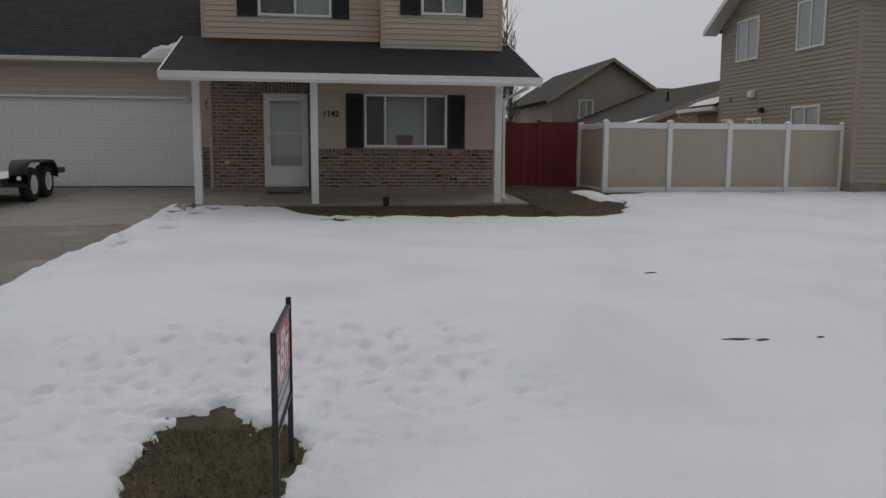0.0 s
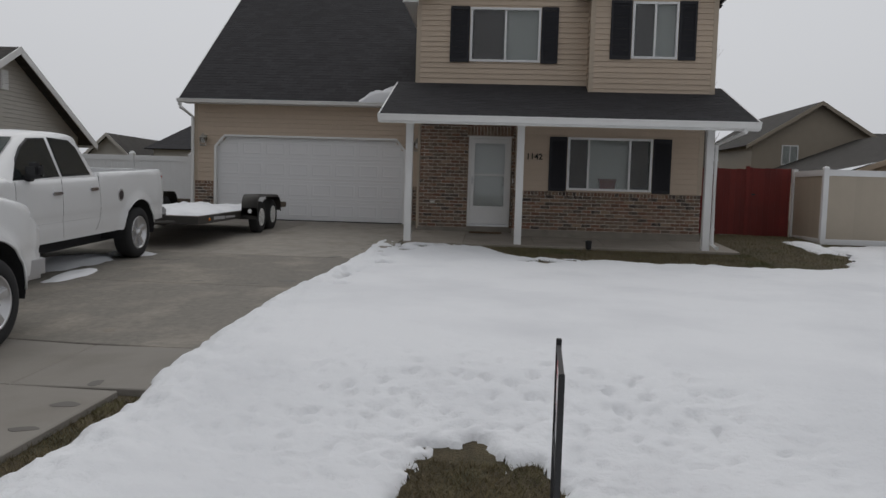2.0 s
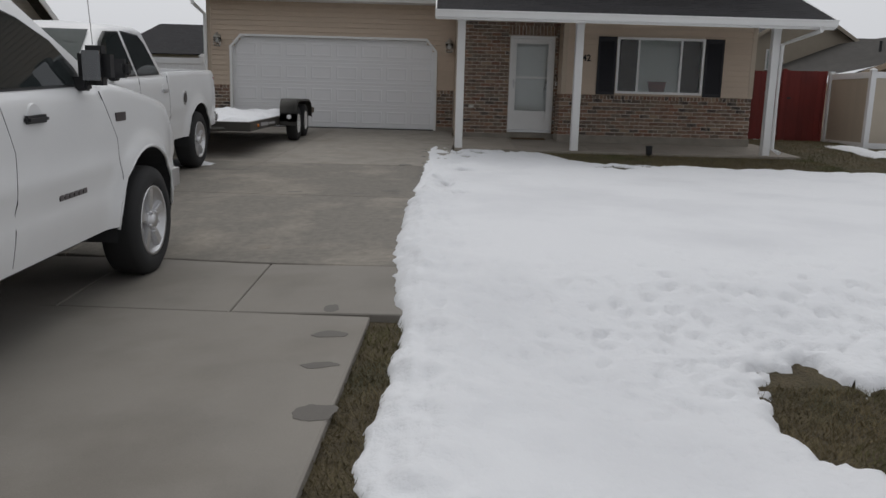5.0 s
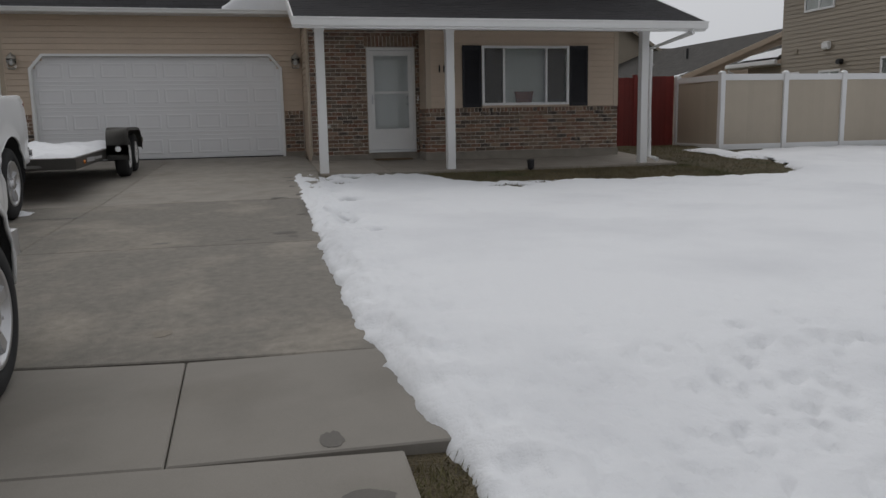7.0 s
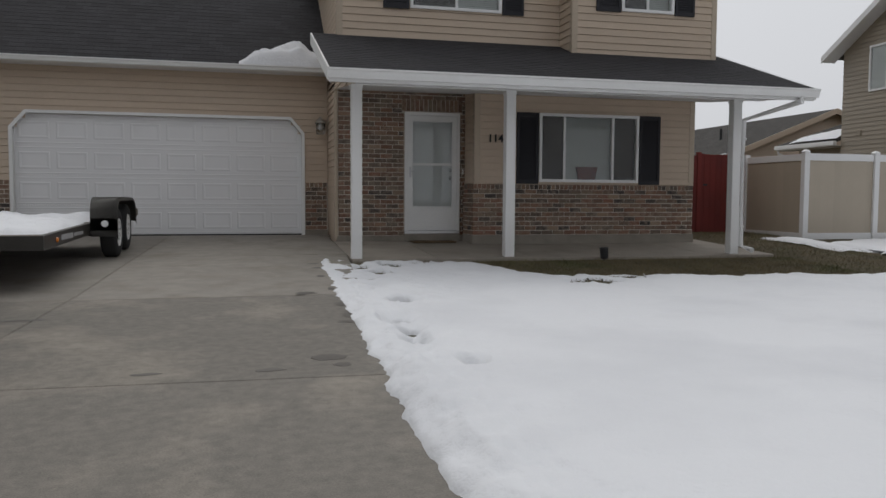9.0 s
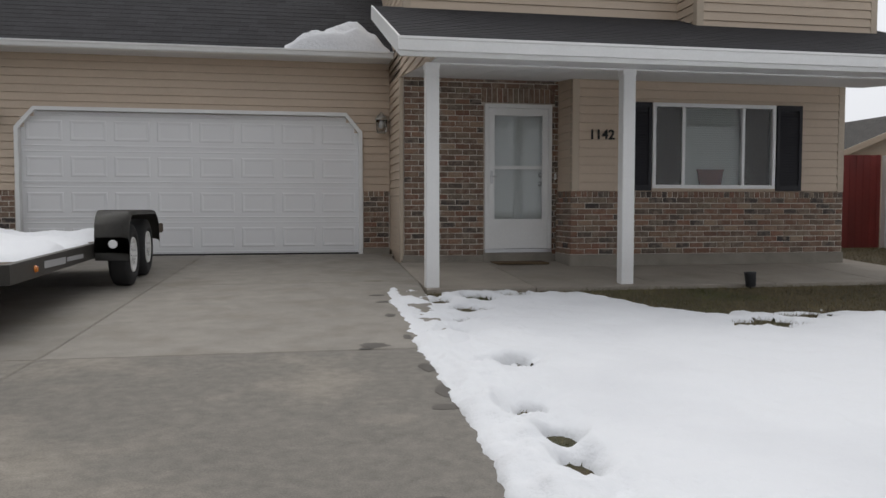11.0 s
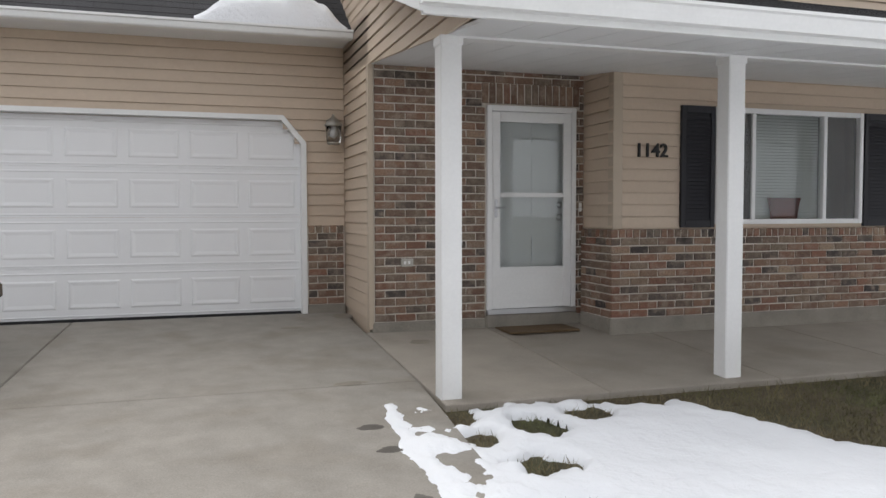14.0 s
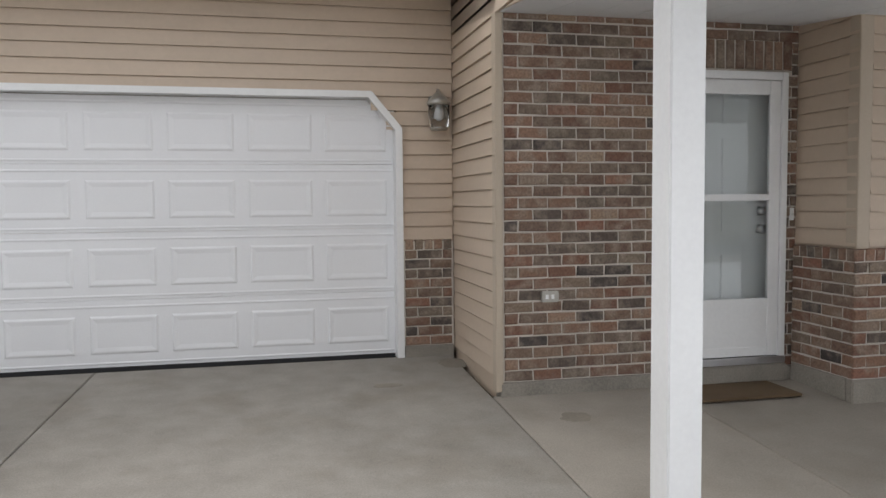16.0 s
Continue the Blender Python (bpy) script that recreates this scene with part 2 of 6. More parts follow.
def snow_mat():
    m = bpy.data.materials.new("old_snow")
    m.use_nodes = True
    n, l = m.node_tree.nodes, m.node_tree.links
    b = n["Principled BSDF"]
    tc = n.new("ShaderNodeTexCoord")
    a, c, d = (n.new("ShaderNodeTexNoise") for _ in range(3))
    for t, s, det in ((a, 0.7, 5), (c, 22, 6), (d, 90, 5)):
        t.inputs["Scale"].default_value, t.inputs["Detail"].default_value = s, det
        l.new(tc.outputs["Object"], t.inputs["Vector"])
    mix = n.new("ShaderNodeMixRGB")
    mix.inputs[1].default_value, mix.inputs[2].default_value = (0.79, 0.80, 0.82, 1), (0.70, 0.71, 0.735, 1)
    r = n.new("ShaderNodeMapRange")
    r.inputs["From Min"].default_value, r.inputs["From Max"].default_value = 0.45, 0.75
    l.new(a.outputs[0], r.inputs["Value"])
    l.new(r.outputs[0], mix.inputs[0])
    l.new(mix.outputs[0], b.inputs["Base Color"])
    b.inputs["Roughness"].default_value, b.inputs["Specular IOR Level"].default_value = 0.75, 0.2
    add = n.new("ShaderNodeMath")
    add.operation = "MULTIPLY_ADD"
    l.new(d.outputs[0], add.inputs[0])
    add.inputs[1].default_value = 0.25
    l.new(c.outputs[0], add.inputs[2])
    bp = n.new("ShaderNodeBump")
    bp.inputs["Strength"].default_value, bp.inputs["Distance"].default_value = 0.45, 0.022
    l.new(add.outputs[0], bp.inputs["Height"])
    l.new(bp.outputs[0], b.inputs["Normal"])
    return m


M_SNOW = snow_mat()

# ---- mesh helpers ----


def box(bm, x0, x1, y0, y1, z0, z1, bevel=0.0):
    vs = [bm.verts.new((x, y, z)) for x in (x0, x1) for y in (y0, y1) for z in (z0, z1)]
    fs = [bm.faces.new([vs[i] for i in q]) for q in ((0, 1, 3, 2), (4, 6, 7, 5), (0, 4, 5, 1), (2, 3, 7, 6), (0, 2, 6, 4), (1, 5, 7, 3))]
    if bevel:
        edges = list({e for f in fs for e in f.edges})
        bmesh.ops.bevel(bm, geom=edges, offset=bevel, segments=2, affect="EDGES")
    return bm


def hexa(bm, bottom, top):
    """A solid between two four-cornered loops."""
    a, b = [bm.verts.new(p) for p in bottom], [bm.verts.new(p) for p in top]
    n = len(a)
    bm.faces.new(a[::-1])
    bm.faces.new(b)
    for i in range(n):
        bm.faces.new((a[i], a[(i + 1) % n], b[(i + 1) % n], b[i]))
    return bm


def cyl(bm, p0, p1, r0, r1=None, seg=12):
    p0, p1 = Vector(p0), Vector(p1)
    r1 = r0 if r1 is None else r1
    q = (p1 - p0).to_track_quat("Z", "Y").to_matrix()
    ring = [q @ Vector((math.cos(2 * math.pi * i / seg), math.sin(2 * math.pi * i / seg), 0)) for i in range(seg)]
    return hexa(bm, [p0 + r0 * v for v in ring], [p1 + r1 * v for v in ring])


def sweep(bm, pts, r, seg=10):
    """A round bar bent through the given points."""
    pts = [Vector(p) for p in pts]
    rings = []
    for i, p in enumerate(pts):
        d = (pts[min(i + 1, len(pts) - 1)] - pts[max(i - 1, 0)]).normalized()
        side = d.cross(Vector((0, 0, 1)) if abs(d.z) < 0.9 else Vector((1, 0, 0))).normalized()
        up = side.cross(d)
        rings.append([bm.verts.new(p + r * (math.cos(2 * math.pi * k / seg) * side + math.sin(2 * math.pi * k / seg) * up)) for k in range(seg)])
    for a, b in zip(rings, rings[1:]):
        for k in range(seg):
            bm.faces.new((a[k], a[(k + 1) % seg], b[(k + 1) % seg], b[k]))
    bm.faces.new(rings[0][::-1])
    bm.faces.new(rings[-1])
    return bm


def lathe(bm, centre, axis, profile, seg=28):
    """Rings of (distance along the axis, radius) round a centre."""
    q = Vector(axis).to_track_quat("Z", "Y").to_matrix()
    rings = []
    for d, r in profile:
        rings.append([bm.verts.new(Vector(centre) + q @ Vector((r * math.cos(2 * math.pi * i / seg), r * math.sin(2 * math.pi * i / seg), d))) for i in range(seg)])
    for a, b in zip(rings, rings[1:]):
        for i in range(seg):
            bm.faces.new((a[i], a[(i + 1) % seg], b[(i + 1) % seg], b[i]))
    for ring in (rings[0][::-1], rings[-1]):
        bm.faces.new(ring)
    return bm


def mesh_of(bm, name, material, smooth=False):
    bmesh.ops.recalc_face_normals(bm, faces=bm.faces[:])
    me = bpy.data.meshes.new(name)
    bm.to_mesh(me)
    bm.free()
    me.materials.append(material)
    if smooth:
        for p in me.polygons:
            p.use_smooth = True
    return me


def part(name, bm, material, parent=None, label="", smooth=False):
    ob = new(name, mesh_of(bm, name, material, smooth))
    if parent is not None:
        ob.parent = parent
        ob.matrix_parent_inverse = rest(parent).inverted()
    if label:
        ob["label"] = label
    return ob


def rest(ob):
    m = ob.matrix_basis
    return rest(ob.parent) @ ob.matrix_parent_inverse @ m if ob.parent else m


def empty(name, loc, label="", category="", group="", kind=""):
    e = new(name)
    e.location = loc
    e.empty_display_size = 0.2
    bpy.context.view_layer.update()
    return tagged(e, label, category, group, kind)


def B():
    return bmesh.new()


def structure(name, bm, material, label):
    return tagged(part(name, bm, material), label, name.rstrip("_0123456789").split("_")[0], kind="structure")


def zg(y):
    """The lie of the land, from the street up to the house."""
    return float(np.interp(y, [-400, -20, 0, 4.9, 6.1, 13.3, 16, 19.4, 30, 400], [-0.3, -0.3, 0.04, 0.205, 0.25, 0.455, 0.60, 0.77, 0.8, 0.8]))


def zd(x, y):
    """The paving: the land with a fall towards the west across the lower driveway."""
    fall = float(np.interp(y, [-2, 4, 6.5, 8.6, 11], [0.05, 0.057, 0.055, 0.016, 0.0]))
    return zg(y) - fall * max(0.0, min(3.2, -2.8 - x))


# ---- ground and paving ----
gy = [-400, -60, -20, -8, -3, -1.2, -1.0, 0, 2, 3, 4, 4.2, 4.9, 5.6, 6.1, 8, 10, 13.3, 14.5, 16, 18, 19.4, 22, 30, 60, 400, 2000]
gx = [-2000, -400, -60, -20, -9.5, -8.5, -7, -5.2, -3.4, -3.05, -2.6, -1.5, -0.6, 0.2, 1.5, 4, 7, 13, 20, 60, 400, 2000]


def ground_z(x, y):
    z = zd(x, y) - 0.05
    if -3.3 < x < 40:
        z -= 0.16 * max(0.0, min(1.0, (5.6 - y) / 1.6)) * max(0.0, min(1.0, (x + 2.6) / 1.1))
    return z


bm = B()
gv = [[bm.verts.new((x, y, ground_z(x, y))) for x in gx] for y in gy]
for j in range(len(gy) - 1):
    for i in range(len(gx) - 1):
        bm.faces.new((gv[j][i], gv[j][i + 1], gv[j + 1][i + 1], gv[j + 1][i]))
ground = structure("ground", bm, M_GRASS, "dormant brown lawn and bare soil showing through snow")
road = structure("road", box(B(), -60, 60, -9.5, -1.4, -0.35, 0.0), M_ROAD, "asphalt street in front of the house")
curb = structure("curb", box(B(), -60, 60, -1.4, -1.15, -0.3, 0.06, 0.02), M_CONC, "grey concrete kerb along the street")


def slab(parent, quad, material):
    """A slab between four corners, its top following the paving, with a tooled edge."""
    a, b, c, d = (Vector(p) for p in quad)
    nu = max(2, math.ceil(max((b - a).length, (c - d).length) / 0.3))
    nv = max(2, math.ceil(max((d - a).length, (c - b).length) / 0.3))
    lu, lv = (b - a).length, (d - a).length
    us = [0.0035 / lu, 0.012 / lu] + [i / nu for i in range(1, nu)] + [1 - 0.012 / lu, 1 - 0.0035 / lu]
    vs = [0.0035 / lv, 0.012 / lv] + [i / nv for i in range(1, nv)] + [1 - 0.012 / lv, 1 - 0.0035 / lv]
    bm = B()
    grid = []
    for j, v in enumerate(vs):
        row = []
        for i, u in enumerate(us):
            p = a.lerp(b, u).lerp(d.lerp(c, u), v)
            rim = i in (0, len(us) - 1) or j in (0, len(vs) - 1)
            row.append(bm.verts.new((p.x, p.y, zd(p.x, p.y) - (0.007 if rim else 0.0))))
        grid.append(row)
    for r0, r1 in zip(grid, grid[1:]):
        for i in range(len(us) - 1):
            bm.faces.new((r0[i], r0[i + 1], r1[i + 1], r1[i]))
    loop = grid[0] + [r[-1] for r in grid[1:]] + grid[-1][-2::-1] + [r[0] for r in grid[-2:0:-1]]
    low = [bm.verts.new((v.co.x, v.co.y, v.co.z - 0.11)) for v in loop]
    for i in range(len(loop)):
        k = (i + 1) % len(loop)
        bm.faces.new((loop[i], low[i], low[k], loop[k]))
    return part("concrete_slab", bm, material, parent)


def walk_front(x):
    return 4.97 + 0.21 * max(0.0, min(2.8, -2.95 - x))


def walk_back(x):
    return 6.16 + 0.28 * max(0.0, min(2.8, -2.98 - x))


def spine(y):
    """The joint that runs up the driveway."""
    return -5.1 - 0.058 * (19.4 - y)


driveway = empty("driveway", (-5.5, 10, zg(10)), "stained broom-finished concrete driveway sloping up to the garage", "driveway", kind="structure")
LAWN = -2.72
m = M_SLAB_OLD
k0, k1 = spine(7.0), spine(9.75)
slab(driveway, [(-8.6, walk_back(-8.6)), (k0, walk_back(k0)), (k1, 9.80), (-8.6, 9.85)], m)
slab(driveway, [(k0, walk_back(k0)), (LAWN, walk_back(LAWN)), (LAWN, 9.62), (k1, 9.80)], m)
slab(driveway, [(-8.6, 9.85), (k1, 9.80), (spine(13.0), 13.0), (-8.6, 13.0)], m)
slab(driveway, [(k1, 9.80), (LAWN, 9.62), (LAWN, 12.97), (spine(13.0), 13.0)], m)
for y0, y1 in ((13.0, 16.35), (16.35, 19.38)):
    slab(driveway, [(-8.6, y0), (spine(y0), y0), (spine(y1), y1), (-8.6, y1)], M_SLAB)
    slab(driveway, [(spine(y0), y0), (-2.60 if y0 < 14 else -2.38, y0), (-2.38, y1), (spine(y1), y1)], M_SLAB)
sidewalk = empty("pavement", (-5, 5.5, zg(5.5)), "pale concrete sidewalk crossing the driveway", "pavement", kind="structure")
for i in range(8):
    x0 = -12.4 + i * 1.205 - 0.009
    x1 = x0 + 1.205 if i < 7 else -2.6
    slab(sidewalk, [(x0, walk_front(x0)), (x1, walk_front(x1)), (x1, walk_back(x1)), (x0, walk_back(x0))], M_SLAB_LOW)
apron = empty("driveway_apron", (-5, 2.5, zg(2.5)), "pale concrete driveway apron running down to the street", "driveway", kind="structure")
slab(apron, [(-5.6, -1.1), (-3.30, -1.1), (-3.07, walk_front(-3.07)), (-5.6, walk_front(-5.6))], M_SLAB_LOW)
slab(apron, [(-8.6, -1.1), (-5.6, -1.1), (-5.6, walk_front(-5.6)), (-8.6, walk_front(-8.6))], M_SLAB_LOW)
porch = empty("porch_floor", (1, 16.9, zg(16.9)), "damp concrete porch slab with tooled joints", "porch", kind="structure")
for x0, x1 in ((-2.38, -1.16), (-1.16, 0.3), (0.3, 1.75), (1.75, 3.2), (3.2, 4.35)):
    slab(porch, [(x0, 15.72), (x1, 15.72), (x1, 18.18), (x0, 18.18)], M_PORCH)

# ---- snow ----
BARE = [(-0.68, 4.05, 0.33, 0.62), (-0.30, 4.0, 0.20, 0.34), (-0.42, 3.6, 0.26, 0.36), (-2.40, 12.38, 0.18, 0.12), (-2.54, 10.92, 0.08, 0.10), (-2.59, 10.49, 0.08, 0.10), (-2.41, 9.58, 0.06, 0.07), (-2.53, 11.36, 0.10, 0.08), (-2.66, 11.28, 0.06, 0.07), (-2.19, 14.65, 0.17, 0.12), (-1.51, 15.39, 0.15, 0.13), (-1.95, 15.21, 0.17, 0.16), (-2.2, 15.75, 0.22, 0.13), (-1.01, 15.55, 0.17, 0.09), (-1.81, 15.8, 0.16, 0.10), (-2.35, 15.1, 0.12, 0.08), (-2.5, 13.6, 0.12, 0.07), (-2.3, 14.1, 0.12, 0.06), (-2.4, 15.45, 0.18, 0.08), (-1.5, 15.75, 0.22, 0.07), (0.3, 13.65, 0.26, 0.13), (0.9, 13.95, 0.3, 0.08), (2.3, 13.9, 0.35, 0.07)]
TOP_X = [-3.2, -2.85, -1.6, -0.75, -0.45, 0.15, 1.4, 3.5, 5.0, 5.8, 6.4, 6.9, 8, 60]
TOP_Y = [15.6, 15.75, 15.75, 15.4, 14.75, 14.1, 14.15, 13.8, 13.75, 14.2, 15.6, 17.4, 18.15, 18.15]
EDGE_Y = [-1, 3.2, 4.6, 4.95, 5.3, 5.8, 6.3, 7.4, 8.9, 10.2, 11.5, 12.4, 13.9, 15, 16]
EDGE_X = [-3.0, -2.95, -2.89, -2.87, -2.93, -2.98, -3.03, -3.05, -3.0, -2.96, -2.92, -2.90, -2.86, -2.88, -2.78]


def fbm(x, y, s):
    return noise.fractal((x * s, y * s, 3.7), 0.9, 2.1, 4)


def snow_depth(x, y):
    wob = 0.10 * fbm(x, y, 1.6) + 0.06 * fbm(x + 9, y, 5)
    d_left = x - float(np.interp(y, EDGE_Y, EDGE_X)) + 0.05 * fbm(0.5 * x, y, 1.4) + 0.035 * fbm(0.4 * x + 9, y, 6)
    d_top = float(np.interp(x, TOP_X, TOP_Y)) - y + wob * 2.2
    full = float(np.interp(y, [3, 4.8, 6, 9, 11, 12.3, 16], [0.045, 0.055, 0.115, 0.12, 0.08, 0.055, 0.045]))
    t = min(d_left / float(np.interp(y, [5, 6, 9.5, 13], [0.14, 0.20, 0.18, 0.24])), d_top / 0.3)
    for bx, by, rx, ry in BARE:
        if abs(x - bx) < 2.5 * rx + 0.3 and abs(y - by) < 2.5 * ry + 0.3:
            q = math.hypot((x - bx) / rx, (y - by) / (ry * 1.35 if by > 9 else ry))
            t = min(t, (q - 1) * min(rx, ry) / 0.07 + wob * 4.0 * min(1, rx / 0.2) + 1.1 * fbm(x - 3, y + 6, 7.0) * min(1, rx / 0.2))
    if t < -0.6:
        return None
    if t <= 0:
        return max(0.4 * t, -0.08)
    s = min(1.0, t) ** 0.55
    h = full * s
    lumps = 0.028 * fbm(x, y, 0.55) + 0.005 * fbm(x + 4, y + 2, 2.6)
    near = max(0, 1 - math.hypot((x + 0.2) * 0.8, (y - 4.9) * 1.1) / 2.2)
    tracks = 0.052 * max(0, fbm(x + 2, y - 5, 12.0) - 0.12) * min(1, near * 1.6)
    rough = 0.055 * fbm(x - 7, y, 4.0) * max(0, 1 - d_left / 1.1) + 0.03 * fbm(x, y - 3, 9.0) * max(0, 1 - d_left / 0.6)
    lumps += 0.004 * fbm(x - 2, y + 8, 6.0) + 0.018 * fbm(x + 1, y - 4, 3.2) * ease((y - 8.5) / 3)
    return max(h + (lumps - 1.6 * tracks + rough) * s, 0.02 * s)


def ease(v):
    v = max(0.0, min(1.0, v))
    return v * v * (3 - 2 * v)


def snow_base(x, y, h):
    """What the snow lies on: the lawn, and the paving's edge beside the walk."""
    lawn = ground_z(x, y) + 0.01
    paved = ease((y - 4.7) / 0.6) * ease((-2.66 - x) / 0.12 if y > 6.3 else (-2.1 - x) / 0.4)
    lift = 0.025 * ease((y - 4.0) / 2.2) * ease((12.0 - y) / 3.0) * (1 - paved)
    return lawn + (zd(x, y) - 0.005 - lawn) * paved + lift * max(0, min(1, h / 0.09))


def steps(*runs):
    out = []
    for a, b, n in runs:
        out += [a + (b - a) * i / n for i in range(n)]
    return out + [runs[-1][1]]


sx = steps((-3.3, -2.4, 50), (-2.4, -1.4, 36), (-1.4, 1.0, 60), (1.0, 6.0, 70), (6.0, 16, 70), (16, 60, 40))
sy = steps((-1.1, 2.6, 40), (2.6, 5.0, 75), (5.0, 9.0, 90), (9.0, 16.2, 230), (16.2, 18.3, 30))
sv, sf, ids = [], [], {}
for j, y in enumerate(sy):
    for i, x in enumerate(sx):
        h = snow_depth(x, y)
        if h is not None:
            ids[i, j] = len(sv)
            sv.append((x, y, snow_base(x, y, h) + h))
for j in range(len(sy) - 1):
    for i in range(len(sx) - 1):
        q = [(i, j), (i + 1, j), (i + 1, j + 1), (i, j + 1)]
        if all(k in ids for k in q):
            sf.append([ids[k] for k in q])
me = bpy.data.meshes.new("snow")
me.from_pydata(sv, [], sf)
me.materials.append(M_SNOW)
for p in me.polygons:
    p.use_smooth = True
snow = tagged(new("snow_cover", me), "thick old white snow lying on the front lawn", "snow", kind="stuff")

# ---- walls of the house ----
EXPO = 0.1143


def siding(parent, axis, plane, a0, a1, z0, z1, out, holes=(), material=M_SIDING, expo=EXPO, start=None):
    """Lap boards on a wall whose plane is axis = plane, facing out (+1 or -1) on that axis; a0 and a1 may depend on z."""
    lo = a0 if callable(a0) else (lambda z: a0)
    hi = a1 if callable(a1) else (lambda z: a1)
    z = z0 if start is None else start
    while z < z1 - 0.005:
        top = z + expo
        cuts = sorted({min(max(z, z0) + 0.010, z1), min(top, z1)} | {h for b in holes for h in b[2:] if max(z, z0) + 0.010 < h < min(top, z1)})
        for c, d in zip(cuts, cuts[1:]):
            if d - c < 0.002:
                continue
            mid = (c + d) / 2
            edges = sorted((b[0], b[1]) for b in holes if b[2] < mid < b[3])
            runs, left = [], None
            for h0, h1 in edges:
                runs.append((left, h0))
                left = h1
            runs.append((left, None))
            for r0, r1 in runs:
                p = [r0 if r0 is not None else lo(c), r1 if r1 is not None else hi(c), r1 if r1 is not None else hi(d), r0 if r0 is not None else lo(d)]
                if p[1] - p[0] < 0.004 or p[2] - p[3] < -0.001:
                    continue
                t0, t1 = 0.024 - 0.014 * (c - z) / expo, 0.024 - 0.014 * (d - z) / expo
                def at(a, t, zz):
                    return (plane + out * t, a, zz) if axis == "x" else (a, plane + out * t, zz)
                bm = hexa(B(), [at(p[0], 0, c), at(p[1], 0, c), at(p[1], t0, c), at(p[0], t0, c)], [at(p[3], 0, d), at(p[2], 0, d), at(p[2], t1, d), at(p[3], t1, d)])
                part("siding_board", bm, material, parent)
        z = top


BL, BH, PITCH = 0.195, 0.0665, 0.0775
BRICKS = {}


def brick_mesh(length, height, depth, variant):
    key = (round(length, 3), round(height, 3), depth, variant)
    if key not in BRICKS:
        rng = random.Random(hash(key) % 9973)
        bm = B()
        j = lambda: rng.uniform(-0.003, 0.003)
        loop = lambda y, m: [(-length / 2 + m + j(), y, -height / 2 + m + j()), (length / 2 - m + j(), y, -height / 2 + m + j()), (length / 2 - m + j(), y, height / 2 - m + j()), (-length / 2 + m + j(), y, height / 2 - m + j())]
        rings = [[bm.verts.new(p) for p in loop(y, m)] for y, m in ((depth, 0), (0.007, 0), (0, 0.006))]
        for a, b in zip(rings, rings[1:]):
            for i in range(4):
                bm.faces.new((a[i], a[(i + 1) % 4], b[(i + 1) % 4], b[i]))
        bm.faces.new(rings[-1])
        BRICKS[key] = mesh_of(bm, "brick", M_BRICK)
    return BRICKS[key]


def put_brick(parent, axis, plane, out, a, z, length, height):
    ob = new("brick", brick_mesh(length, height, 0.05, random.randrange(4)))
    face = plane + out * (0.05 + random.uniform(-0.002, 0.003))
    turn = 0 if axis == "y" and out < 0 else (-90 if axis == "x" and out < 0 else 90)
    m = pose(a, face, z, 0, 0, turn) if axis == "y" else pose(face, a, z, 0, 0, turn)
    ob.parent = parent
    ob.matrix_parent_inverse = rest(parent).inverted()
    ob.matrix_basis = m


def bricks(parent, axis, plane, out, a0, a1, z0, courses, holes=(), cap=False, ends=0.0):
    for k in range(courses):
        z = z0 + (k + 0.5) * PITCH
        a = a0 - (0.1025 if k % 2 else 0)
        while a < a1 - 0.01:
            b0, b1 = max(a, a0), min(a + 0.205, a1)
            a += 0.205
            pieces = [(b0, b1)]
            for h0, h1, q0, q1 in holes:
                if q0 < z < q1:
                    pieces = [r for s, e in pieces for r in ((s, min(e, h0)), (max(s, h1), e)) if r[1] - r[0] > 0.02]
            for s, e in pieces:
                if e - s > 0.025:
                    put_brick(parent, axis, plane, out, (s + e) / 2, z, e - s - 0.01, BH)
    if cap:
        n = round((a1 - a0) / 0.0775)
        for i in range(n):
            put_brick(parent, axis, plane, out * 1.0, a0 + (i + 0.5) * (a1 - a0) / n, z0 + courses * PITCH + 0.04, (a1 - a0) / n - 0.01, 0.078)


def wall(name, boxes, label, material=M_MORTAR):
    bm = B()
    for b in boxes:
        box(bm, *b)
    return structure(name, bm, material, label)


GF, DF, WF, UF, PF = 19.4, 18.2, 17.57, 17.57, 17.0
# garage front, open for the door
g_wall = wall("wall_garage", [(-8.12, -7.58, GF, GF + 0.15, 0.6, 3.72), (-2.81, -2.35, GF, GF + 0.15, 0.6, 3.72), (-7.58, -2.81, GF, GF + 0.15, 2.84, 3.72)], "tan vinyl lap siding over brick wainscot beside the garage door", M_SIDING)
siding(g_wall, "y", GF, -8.12, -2.36, 1.70, 3.72, -1, [(-7.6, -2.79, 0.5, 2.6), (-7.5, -2.89, 2.59, 2.75), (-7.37, -3.01, 2.74, 2.87)])
bricks(g_wall, "y", GF, -1, -2.76, -2.37, 0.86, 10, cap=True)
bricks(g_wall, "y", GF, -1, -8.12, -7.63, 0.86, 10, cap=True)
part("mortar_bed", box(box(B(), -2.765, -2.36, GF - 0.042, GF, 0.6, 1.70), -8.12, -7.625, GF - 0.042, GF, 0.6, 1.70), M_MORTAR, g_wall)
part("foundation", box(box(B(), -2.765, -2.36, GF - 0.055, GF, 0.55, 0.86, 0.006), -8.13, -7.625, GF - 0.055, GF, 0.55, 0.86, 0.006), M_CONC, g_wall)
part("corner_post", box(B(), -8.15, -8.05, GF - 0.022, GF + 0.06, 1.70, 3.72, 0.004), M_TRIM, g_wall)

